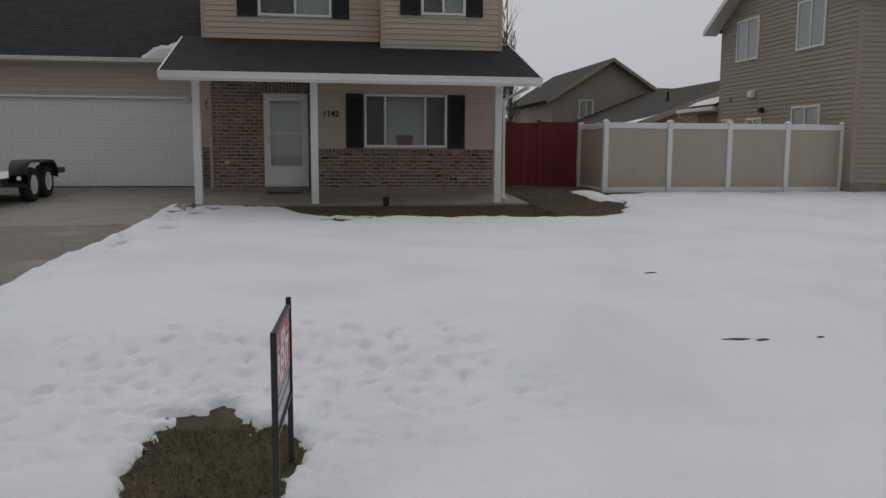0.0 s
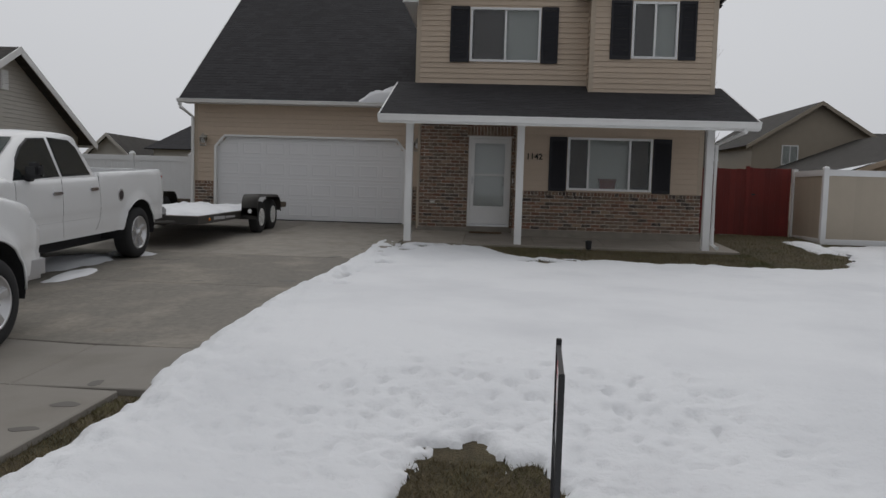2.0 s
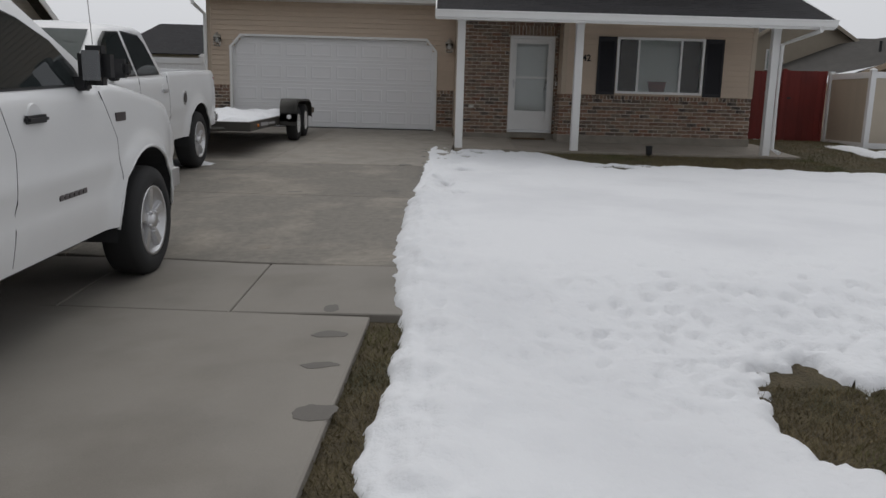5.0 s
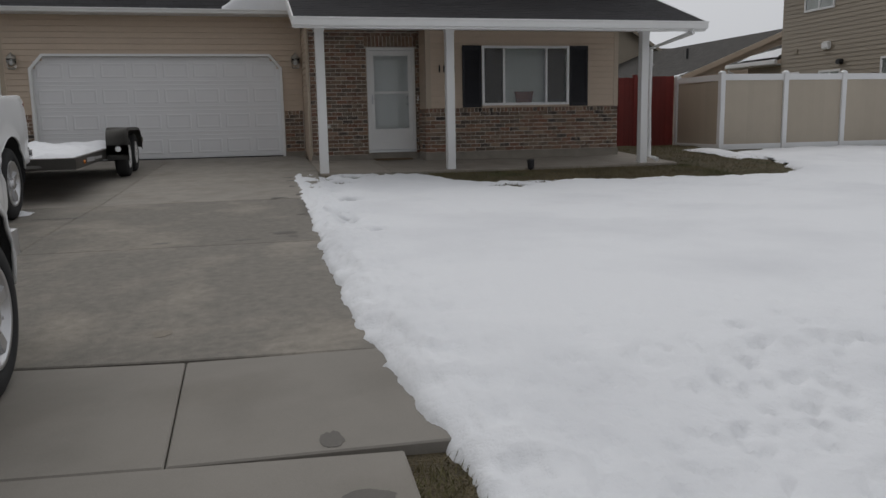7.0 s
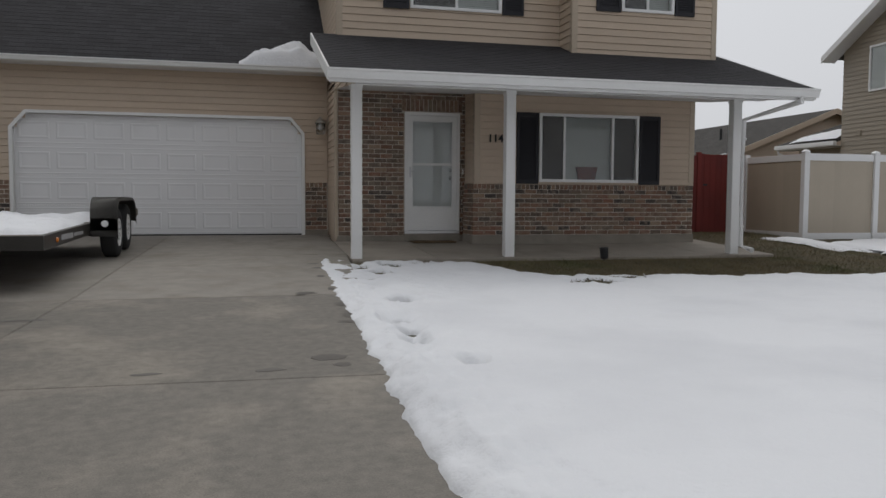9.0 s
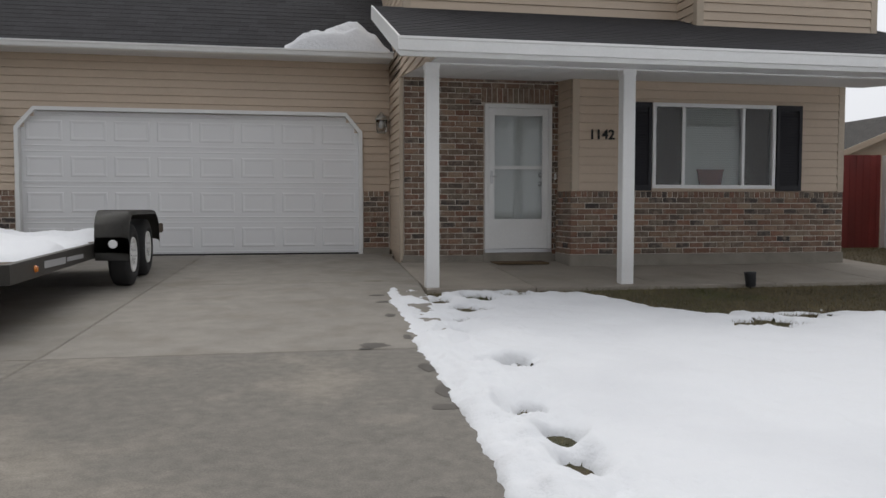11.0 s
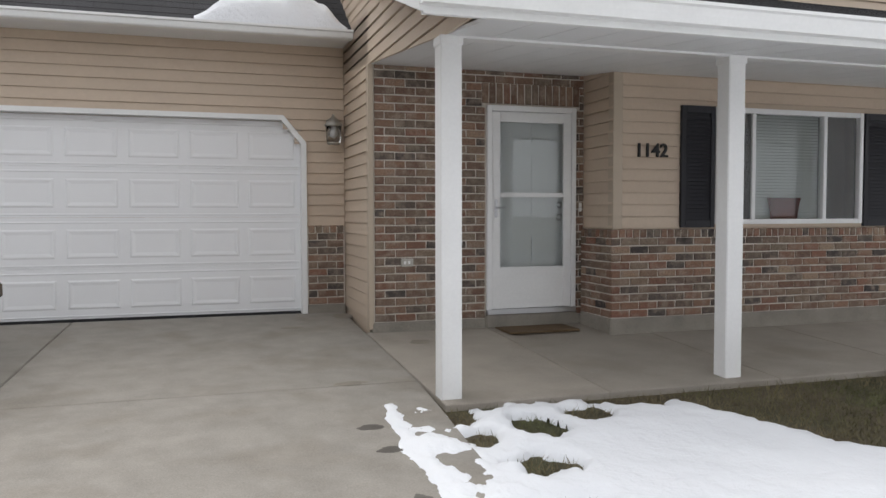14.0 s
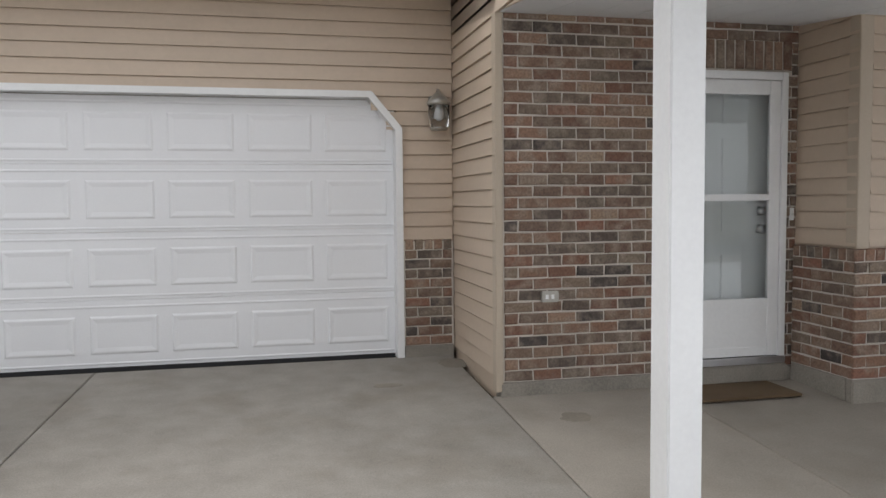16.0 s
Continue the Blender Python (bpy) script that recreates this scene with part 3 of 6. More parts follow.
# return beside the garage, and the end of the porch
r_wall = wall("wall_porch_end", [(-2.335, -2.2, DF + 0.05, GF + 0.15, 0.6, 3.75)], "tan vinyl siding return at the porch end", M_SIDING)
siding(r_wall, "x", -2.335, DF - 0.02, GF, 0.83, 3.75, -1)
ROOF0, SLOPE = 3.07, 0.352


def roof_z(y):
    return ROOF0 + SLOPE * (y - 14.85)


def ceil_z(y):
    return 2.94 + 0.095 * (y - 14.95)


siding(r_wall, "x", -2.335, lambda z: max(14.95, 14.85 + (z + 0.06 - ROOF0) / SLOPE), lambda z: min(GF, 14.95 + (z - 2.94) / 0.095), 3.0, 4.3, -1, start=0.83 + 19 * EXPO)
part("corner_post", box(B(), -2.36, -2.31, DF - 0.055, DF + 0.03, 0.74, 3.25, 0.004), M_TRIM, r_wall)
part("foundation", box(B(), -2.33, -2.25, DF, GF, 0.5, 0.83), M_CONC, r_wall)

# door wall
d_wall = wall("wall_door", [(-2.31, -1.16, DF + 0.0, DF + 0.15, 0.6, 3.3), (-0.2, 0.02, DF, DF + 0.15, 0.6, 3.3), (-1.16, -0.2, DF, DF + 0.15, 2.91, 3.3), (-1.16, -0.2, DF, DF + 0.15, 0.55, 0.83)], "multicoloured red brown brick wall round the front door")
bricks(d_wall, "y", DF + 0.008, -1, -2.30, -0.09, 0.80, 32, [(-1.175, -0.185, 0.7, 2.92), (-1.21, -0.15, 2.9, 3.15)])
for i in range(14):
    put_brick(d_wall, "y", DF + 0.008, -1, -1.175 + i * 0.0765, 3.03, 0.066, 0.2)
bm = B()
for b in ((-2.305, -1.165, 0.78, 3.27), (-0.195, -0.085, 0.78, 3.27), (-1.165, -0.195, 2.905, 3.27)):
    box(bm, b[0], b[1], DF - 0.034, DF, b[2], b[3])
part("mortar_bed", bm, M_MORTAR, d_wall)
part("foundation", box(B(), -2.33, -0.05, DF - 0.06, DF, 0.55, 0.80, 0.008), M_CONC, d_wall)
part("threshold", box(B(), -1.18, -0.18, DF - 0.09, DF + 0.02, 0.70, 0.83, 0.01), M_CONC, d_wall)

# return beside the door and the window wall
s_wall = wall("wall_entry_return", [(-0.08, 0.05, WF, DF, 0.6, 3.3)], "short brick and siding return beside the front door", M_SIDING)
siding(s_wall, "x", -0.08, WF - 0.01, DF, 1.69, 3.25, -1)
bricks(s_wall, "x", -0.08, -1, WF - 0.04, DF - 0.05, 0.83, 10, cap=True)
part("mortar_bed", box(B(), -0.122, -0.08, WF + 0.002, DF - 0.05, 0.7, 1.68), M_MORTAR, s_wall)
part("foundation", box(B(), -0.138, -0.08, WF + 0.002, DF - 0.062, 0.5, 0.83, 0.006), M_CONC, s_wall)
part("corner_post", box(B(), -0.10, 0.0, WF - 0.022, WF + 0.08, 1.685, 3.22, 0.004), M_TRIM, s_wall)
WIN = (1.045, 2.90, 1.73, 2.90)
w_wall = wall("wall_window", [(0.05, 1.06, WF, WF + 0.15, 0.6, 3.3), (2.885, 3.98, WF, WF + 0.15, 0.6, 3.3), (1.06, 2.885, WF, WF + 0.15, 0.6, 1.745), (1.06, 2.885, WF, WF + 0.15, 2.885, 3.3)], "tan siding above brick wainscot along the porch", M_SIDING)
siding(w_wall, "y", WF, -0.0, 3.98, 1.69, 3.25, -1, [WIN])
bricks(w_wall, "y", WF, -1, -0.13, 3.98, 0.83, 10, cap=True)
part("mortar_bed", box(B(), -0.122, 3.975, WF - 0.042, WF, 0.7, 1.68), M_MORTAR, w_wall)
part("foundation", box(B(), -0.14, 4.0, WF - 0.06, WF, 0.5, 0.83, 0.008), M_CONC, w_wall)
part("corner_post", box(B(), 3.90, 4.0, WF - 0.022, WF + 0.08, 1.685, 3.2, 0.004), M_TRIM, w_wall)

# upper storey
U1, U2 = (-1.20, 0.35, 4.51, 5.69), (2.24, 3.20, 4.54, 5.73)
u_wall = wall("wall_upper", [(-2.35, -1.19, UF, UF + 0.15, 3.6, 6.0), (0.34, 1.45, UF, UF + 0.15, 3.6, 6.0), (-1.19, 0.34, UF, UF + 0.15, 3.6, 4.52), (-1.19, 0.34, UF, UF + 0.15, 5.68, 6.0)], "tan vinyl siding of the upper storey with a gable", M_SIDING)
siding(u_wall, "y", UF, lambda z: -2.35 + max(0, (z - 5.95) / 0.5), lambda z: 1.4, 3.9, 7.6, -1, [U1])
part("gable_backing", hexa(B(), [(-2.3, UF + 0.01, 5.95), (1.45, UF + 0.01, 5.95), (1.45, UF + 0.15, 5.95), (-2.3, UF + 0.15, 5.95)], [(0.7, UF + 0.01, 7.5), (1.45, UF + 0.01, 7.5), (1.45, UF + 0.15, 7.5), (0.7, UF + 0.15, 7.5)]), M_SIDING, u_wall)
part("corner_post", box(B(), -2.39, -2.29, UF - 0.022, UF + 0.08, 3.9, 6.0, 0.004), M_TRIM, u_wall)
b_wall = wall("wall_bay", [(1.4, 2.25, PF, PF + 0.15, 3.6, 6.0), (3.19, 3.98, PF, PF + 0.15, 3.6, 6.0), (2.25, 3.19, PF, PF + 0.15, 3.6, 4.55), (2.25, 3.19, PF, PF + 0.15, 5.72, 6.0), (1.4, 1.5, PF + 0.15, UF + 0.05, 3.6, 6.1)], "projecting upper bay clad in tan vinyl siding", M_SIDING)
siding(b_wall, "y", PF, lambda z: 1.4 + max(0, (z - 6.0) / 0.5), lambda z: 3.98 - max(0, (z - 6.0) / 0.5), 3.78, 6.6, -1, [U2])
siding(b_wall, "x", 1.4, PF, UF, 3.78, 6.0, -1)
for x in (1.37, 3.92):
    part("corner_post", box(B(), x, x + 0.1, PF - 0.022, PF + 0.08, 3.78, 6.0, 0.004), M_TRIM, b_wall)
e_wall = wall("wall_east", [(3.83, 3.98, WF + 0.15, 27, 0.4, 6.0), (3.83, 3.98, PF + 0.15, WF + 0.15, 3.3, 6.0), (-2.35, -2.2, UF + 0.15, 27, 3.7, 6.0), (-2.35, 3.98, 26.85, 27, 0.4, 6.0), (-8.12, -7.97, GF + 0.15, 27, 0.4, 3.72), (-8.12, -2.35, 26.85, 27, 0.4, 3.72)], "plain tan siding of the far house sides", M_SIDING)
siding(e_wall, "x", -2.335, UF + 0.15, 27, 3.9, 5.95, -1)

# ---- roofs ----


def shingles(name, p00, p10, p01, p11, material, label, parent=None, course=0.14, up=0.006):
    """A pitched roof face from eave edge p00-p10 to ridge edge p01-p11, in overlapping courses, over a deck."""
    a, b, c, d = (Vector(p) for p in (p00, p10, p01, p11))
    n = max(2, round((c - a).length / course))
    nrm = (b - a).cross(c - a).normalized()
    if nrm.z < 0:
        nrm = -nrm
    deck = part(name, hexa(B(), [a - nrm * 0.05, b - nrm * 0.05, d - nrm * 0.05, c - nrm * 0.05], [a, b, d, c]), material, parent)
    joined = B()
    for i in range(n):
        t0, t1 = i / n, min(1, (i + 1.15) / n)
        q = [a.lerp(c, t0), b.lerp(d, t0), b.lerp(d, t1), a.lerp(c, t1)]
        bm = B() if parent is None else joined
        hexa(bm, [v + nrm * 0.001 for v in q], [q[0] + nrm * up, q[1] + nrm * up, q[2] + nrm * 0.003, q[3] + nrm * 0.003])
        if parent is None:
            part("shingle_course", bm, material, deck)
    if parent is None:
        joined.free()
        tagged(deck, label, "roof", kind="structure")
    else:
        tagged(part("shingle_layer", joined, material, deck), kind="stuff")
    return deck


p_roof = shingles("roof_porch", (-2.78, 14.85, ROOF0), (4.30, 14.85, ROOF0), (-2.78, 17.60, roof_z(17.6)), (4.30, 17.60, roof_z(17.6)), M_SHINGLE, "charcoal asphalt shingle roof over the front porch")
GZ = lambda y: 3.70 + 0.745 * (y - 18.9)
g_roof = shingles("roof_garage", (-8.36, 18.9, 3.70), (-2.3, 18.9, 3.70), (-8.36, 24.2, GZ(24.2)), (-2.3, 24.2, GZ(24.2)), M_SHINGLE, "steep charcoal shingle roof over the garage")
shingles("roof_slope", (-8.36, 29.5, 3.70), (-2.3, 29.5, 3.70), (-8.36, 24.2, GZ(24.2)), (-2.3, 24.2, GZ(24.2)), M_SHINGLE, "", g_roof)
u_roof = shingles("roof_upper", (-2.68, UF - 0.3, 5.86), (-2.68, 27, 5.86), (0.8, UF - 0.3, 7.6), (0.8, 27, 7.6), M_SHINGLE, "charcoal shingle gable roof of the upper storey")
shingles("roof_slope", (4.3, UF + 0.2, 5.86), (4.3, 27, 5.86), (0.8, UF + 0.2, 7.6), (0.8, 27, 7.6), M_SHINGLE, "", u_roof)
shingles("roof_slope", (1.1, PF - 0.3, 5.93), (1.1, 22, 5.93), (2.7, PF - 0.3, 6.73), (2.7, 22, 6.73), M_SHINGLE, "", u_roof)
shingles("roof_slope", (4.3, PF - 0.3, 5.93), (4.3, 22, 5.93), (2.7, PF - 0.3, 6.73), (2.7, 22, 6.73), M_SHINGLE, "", u_roof)
bm = B()
for x0, z0, x1, z1, y in ((-2.68, 5.86, 0.8, 7.6, UF - 0.33), (1.1, 5.93, 2.7, 6.73, PF - 0.33), (4.3, 5.93, 2.7, 6.73, PF - 0.33)):
    hexa(bm, [(x0, y, z0 - 0.16), (x1, y, z1 - 0.16), (x1, y + 0.03, z1 - 0.16), (x0, y + 0.03, z0 - 0.16)], [(x0, y, z0 + 0.005), (x1, y, z1 + 0.005), (x1, y + 0.03, z1 + 0.005), (x0, y + 0.03, z0 + 0.005)])
part("rake_board", bm, M_WHITE, u_roof)
bm = B()
hexa(bm, [(-2.66, UF - 0.3, 5.72), (-2.36, UF - 0.3, 5.72), (-2.36, 26.9, 5.72), (-2.66, 26.9, 5.72)], [(-2.66, UF - 0.3, 5.76), (-2.36, UF - 0.3, 5.9), (-2.36, 26.9, 5.9), (-2.66, 26.9, 5.76)])
part("soffit", bm, M_SOFFIT, u_roof)


def gutter(name, x0, x1, y, z, parent, h=0.12, d=0.12):
    """A K-style gutter whose open top lies at z; y is its outer lip."""
    prof = [(0, 0), (0.0, -0.02), (0.018, -0.03), (0.03, -0.075), (0.045, -h), (d, -h), (d, 0), (d - 0.006, 0), (d - 0.006, -h + 0.006), (0.05, -h + 0.006), (0.012, -0.012), (0.012, 0)]
    bm = B()
    hexa(bm, [(x0, y + a, z + b) for a, b in prof], [(x1, y + a, z + b) for a, b in prof])
    return part(name, bm, M_WHITE, parent)


gutter("gutter", -2.80, 4.32, 14.74, 3.06, p_roof)
part("fascia", box(B(), -2.78, 4.30, 14.86, 14.90, 2.90, 3.05), M_WHITE, p_roof)
gutter("gutter", -8.38, -2.36, 18.79, 3.70, g_roof, 0.088)
part("fascia", box(B(), -8.36, -2.36, 18.91, 18.95, 3.615, 3.68), M_WHITE, g_roof)
part("soffit", box(B(), -8.34, -2.36, 18.95, GF, 3.63, 3.65), M_SOFFIT, g_roof)
bm = B()
for x in (-2.80, 4.30):
    hexa(bm, [(x, 14.85, ROOF0 - 0.16), (x + 0.025, 14.85, ROOF0 - 0.16), (x + 0.025, 17.55, roof_z(17.55) - 0.16), (x, 17.55, roof_z(17.55) - 0.16)], [(x, 14.85, ROOF0 + 0.01), (x + 0.025, 14.85, ROOF0 + 0.01), (x + 0.025, 17.55, roof_z(17.55) + 0.01), (x, 17.55, roof_z(17.55) + 0.01)])
part("rake_board", bm, M_WHITE, p_roof)
bm = B()
hexa(bm, [(-2.775, 14.9, ROOF0 - 0.155), (-2.34, 14.9, ROOF0 - 0.155), (-2.34, 17.55, roof_z(17.55) - 0.155), (-2.775, 17.55, roof_z(17.55) - 0.155)], [(-2.775, 14.9, ROOF0 - 0.13), (-2.34, 14.9, ROOF0 - 0.13), (-2.34, 17.55, roof_z(17.55) - 0.13), (-2.775, 17.55, roof_z(17.55) - 0.13)])
part("rake_soffit", bm, M_SOFFIT, p_roof)
for x0, x1 in ((-8.38, -8.355),):
    bm = B()
    hexa(bm, [(x0, 18.9, 3.54), (x1, 18.9, 3.54), (x1, 24.2, GZ(24.2) - 0.16), (x0, 24.2, GZ(24.2) - 0.16)], [(x0, 18.9, 3.71), (x1, 18.9, 3.71), (x1, 24.2, GZ(24.2) + 0.01), (x0, 24.2, GZ(24.2) + 0.01)])
    part("rake_board", bm, M_WHITE, g_roof)
# porch ceiling: soffit planks
bm = B()
x = -2.33
while x < 4.28:
    x1 = min(x + 0.305, 4.28)
    ya, yb = 14.9, (DF if x < -0.1 else WF)
    hexa(bm, [(x + 0.003, ya, ceil_z(ya)), (x1 - 0.003, ya, ceil_z(ya)), (x1 - 0.003, yb, ceil_z(yb)), (x + 0.003, yb, ceil_z(yb))], [(x, ya, ceil_z(ya) + 0.02), (x1, ya, ceil_z(ya) + 0.02), (x1, yb, ceil_z(yb) + 0.02), (x, yb, ceil_z(yb) + 0.02)])
    x = x1
structure("ceiling_porch", bm, M_SOFFIT, "white vinyl soffit ceiling over the porch")
bm = B()
hexa(bm, [(-2.34, 15.83, 3.008), (4.2, 15.83, 3.008), (4.2, 15.98, 3.018), (-2.34, 15.98, 3.018)], [(-2.34, 15.83, ceil_z(15.83) + 0.03), (4.2, 15.83, ceil_z(15.83) + 0.03), (4.2, 15.98, ceil_z(15.98) + 0.03), (-2.34, 15.98, ceil_z(15.98) + 0.03)])
structure("beam_porch", bm, M_WHITE, "white wrapped beam carrying the porch roof")

# ---- things on the house ----


def porch_post(x, y=15.9, w=0.145):
    z = zg(y)
    p = empty("porch_post", (x, y, z), "white painted square porch post on the slab", "post", "porch posts")
    part("shaft", box(B(), x - w / 2, x + w / 2, y - w / 2, y + w / 2, z - 0.02, 2.99, 0.006), M_WHITE, p)
    part("cap", box(B(), x - w / 2 - 0.008, x + w / 2 + 0.008, y - w / 2 - 0.008, y + w / 2 + 0.008, 2.96, 3.022, 0.004), M_WHITE, p)
    return p


for px in (-2.30, -0.045, 3.70):
    porch_post(px)


def downspout(pts, label):
    """A square white pipe through the given bends."""
    d = empty("downspout", pts[-1], label, "downspout")
    part("pipe", sweep(B(), pts, 0.042, 8), M_WHITE, d)
    for a, b in zip(pts, pts[1:]):
        if abs(b[2] - a[2]) > 1:
            for f in (0.15, 0.85):
                p = Vector(a).lerp(Vector(b), f)
                part("strap", cyl(B(), p - Vector((0, 0, 0.012)), p + Vector((0, 0, 0.012)), 0.05, 0.05, 8), M_WHITE, d)
    return d


downspout([(4.05, 14.8, 2.95), (4.05, 14.8, 2.88), (3.82, 15.85, 2.70), (3.82, 15.85, 0.72), (3.86, 15.6, 0.66)], "white metal downspout beside the porch post")
downspout([(-8.3, 18.85, 3.6), (-8.3, 18.85, 3.5), (-8.17, 19.34, 3.3), (-8.17, 19.34, 0.9), (-8.17, 19.15, 0.82)], "white metal downspout at the garage corner")

# garage door: trim with cut corners, four sections of raised panels
G0, G1, GB, GT = -7.56, -2.83, 0.785, 2.83
trim = empty("garage_door_trim", (-5.2, GF, 0.77), "white painted trim with cut corners round the garage door", "trim", kind="structure")
loop_o = [(-2.77, 0.76), (-2.77, 2.60), (-3.01, 2.885), (-7.37, 2.885), (-7.62, 2.60), (-7.62, 0.76)]
loop_i = [(-2.825, 0.76), (-2.825, 2.58), (-3.035, 2.835), (-7.345, 2.835), (-7.565, 2.58), (-7.565, 0.76)]
for i in range(5):
    a, b, c, d = loop_o[i], loop_o[i + 1], loop_i[i + 1], loop_i[i]
    part("trim_board", hexa(B(), [(p[0], GF - 0.06, p[1]) for p in (a, b, c, d)], [(p[0], GF + 0.09, p[1]) for p in (a, b, c, d)]), M_WHITE, trim)
for a, b in (((-3.03, 2.835), (-2.825, 2.59)), ((-7.35, 2.835), (-7.565, 2.59))):
    part("corner_fill", hexa(B(), [(a[0], GF + 0.02, a[1]), (b[0], GF + 0.02, b[1]), (b[0], GF + 0.02, a[1])], [(a[0], GF + 0.05, a[1]), (b[0], GF + 0.05, b[1]), (b[0], GF + 0.05, a[1])]), M_WHITE, trim)
g_door = empty("garage_door", (-5.2, GF + 0.09, 0.78), "closed white steel sectional garage door with raised panels", "garage door")
sec = (GT - GB) / 4
for s in range(4):
    z0, z1 = GB + s * sec, GB + (s + 1) * sec
    body = part("door_section", box(B(), G0 - 0.05, G1 + 0.05, GF + 0.07, GF + 0.11, z0 + 0.001, z1 - 0.001, 0.003), M_DOORSTEEL, g_door)
    pw = (G1 - G0) / 8
    for k in range(8):
        x0, x1 = G0 + k * pw + 0.05, G0 + (k + 1) * pw - 0.05
        za, zb = z0 + 0.10, z1 - 0.12
        bm = B()
        y = GF + 0.07
        rings = [(0, 0.0), (0.014, -0.007), (0.024, -0.007), (0.052, -0.002)]
        vs = [[bm.verts.new(p) for p in ((x0 + m, y + d, za + m), (x1 - m, y + d, za + m), (x1 - m, y + d, zb - m), (x0 + m, y + d, zb - m))] for m, d in rings]
        for a, b in zip(vs, vs[1:]):
            for i in range(4):
                bm.faces.new((a[i], a[(i + 1) % 4], b[(i + 1) % 4], b[i]))
        bm.faces.new(vs[-1])
        part("panel", bm, M_DOORSTEEL, body)
    for zr in (z0 + 0.03, z1 - 0.05):
        part("rib", hexa(B(), [(G0, GF + 0.071, zr - 0.012), (G1, GF + 0.071, zr - 0.012), (G1, GF + 0.066, zr - 0.004), (G0, GF + 0.066, zr - 0.004)], [(G0, GF + 0.071, zr + 0.012), (G1, GF + 0.071, zr + 0.012), (G1, GF + 0.066, zr + 0.004), (G0, GF + 0.066, zr + 0.004)]), M_DOORSTEEL, body)
part("bottom_seal", box(B(), G0, G1, GF + 0.06, GF + 0.12, 0.752, GB), M_RUBBER, g_door)

# front entry: storm door over a panelled door
X0, X1, DB, DT = -1.165, -0.195, 0.835, 2.91
frame_1 = empty("door_frame_1", (X0, DF, DB), "white aluminium frame of the front entry", "trim", kind="structure")
for b in ((X0, X0 + 0.05, DB, DT), (X1 - 0.05, X1, DB, DT), (X0 + 0.05, X1 - 0.05, DT - 0.055, DT)):
    part("jamb", box(B(), b[0], b[1], DF - 0.075, DF + 0.10, b[2], b[3], 0.004), M_WHITE, frame_1)
part("sill", box(B(), X0, X1, DF - 0.085, DF + 0.12, DB, DB + 0.05, 0.004), M_STEEL, frame_1, "dull metal sill")
storm = empty("storm_door", (X0, DF, DB), "closed white storm door with two glass panes", "door")
a, b, y0, y1 = X0 + 0.053, X1 - 0.053, DF - 0.062, DF - 0.03
for q in ((a, a + 0.085, DB + 0.055, DT - 0.06), (b - 0.085, b, DB + 0.055, DT - 0.06), (a + 0.085, b - 0.085, DT - 0.16, DT - 0.06), (a + 0.085, b - 0.085, 2.005, 2.05), (a + 0.085, b - 0.085, 1.255, 1.305), (a + 0.085, b - 0.085, DB + 0.055, DB + 0.12)):
    part("rail", box(B(), q[0], q[1], y0, y1, q[2], q[3], 0.003), M_WHITE, storm)
part("kick_panel", box(B(), a + 0.08, b - 0.08, y0 + 0.008, y1, DB + 0.11, 1.26, 0.003), M_WHITE, storm)
for z0, z1 in ((1.30, 2.01), (2.045, DT - 0.155)):
    p = part("pane", box(B(), a + 0.08, b - 0.08, y0 + 0.012, y0 + 0.016, z0, z1), M_GLASS, storm)
    p.visible_shadow = False
handle = part("handle_plate", box(B(), a + 0.025, a + 0.055, y0 - 0.012, y0, 1.80, 1.98, 0.004), M_STEEL, storm, "brushed steel handle")
bm = sweep(B(), [(a + 0.04, y0 - 0.01, 1.90), (a + 0.04, y0 - 0.05, 1.90), (a + 0.13, y0 - 0.055, 1.90)], 0.009)
part("lever", bm, M_STEEL, handle, "brushed steel lever")
inner = empty("front_door", (X0, DF + 0.1, DB), "closed white panelled front door with brass-steel knobs", "door")
leaf = part("leaf", box(B(), X0 + 0.03, X1 - 0.03, DF + 0.06, DF + 0.105, DB, DT - 0.03), M_DOORSTEEL, inner)
for x0, x1 in ((X0 + 0.15, -0.72), (-0.64, X1 - 0.15)):
    for z0, z1 in ((1.02, 1.62), (1.78, 2.45), (2.55, 2.78)):
        part("raised_panel", box(B(), x0, x1, DF + 0.05, DF + 0.062, z0, z1, 0.005), M_DOORSTEEL, leaf)
for z, r in ((1.93, 0.03), (1.80, 0.033)):
    part("knob", lathe(B(), (X1 - 0.14, DF + 0.06, z), (0, -1, 0), [(0, 0.034), (0.008, 0.034), (0.012, 0.014), (0.03, 0.016), (0.036, r), (0.058, r), (0.064, 0.01)], 16), M_STEEL, inner, "satin steel knob", True)
tagged(part("doormat", box(B(), -1.10, -0.36, 17.70, 18.10, zg(17.9) + 0.002, zg(17.9) + 0.022, 0.006), M_MAT), "worn brown coir doormat lying before the front door", "doormat")


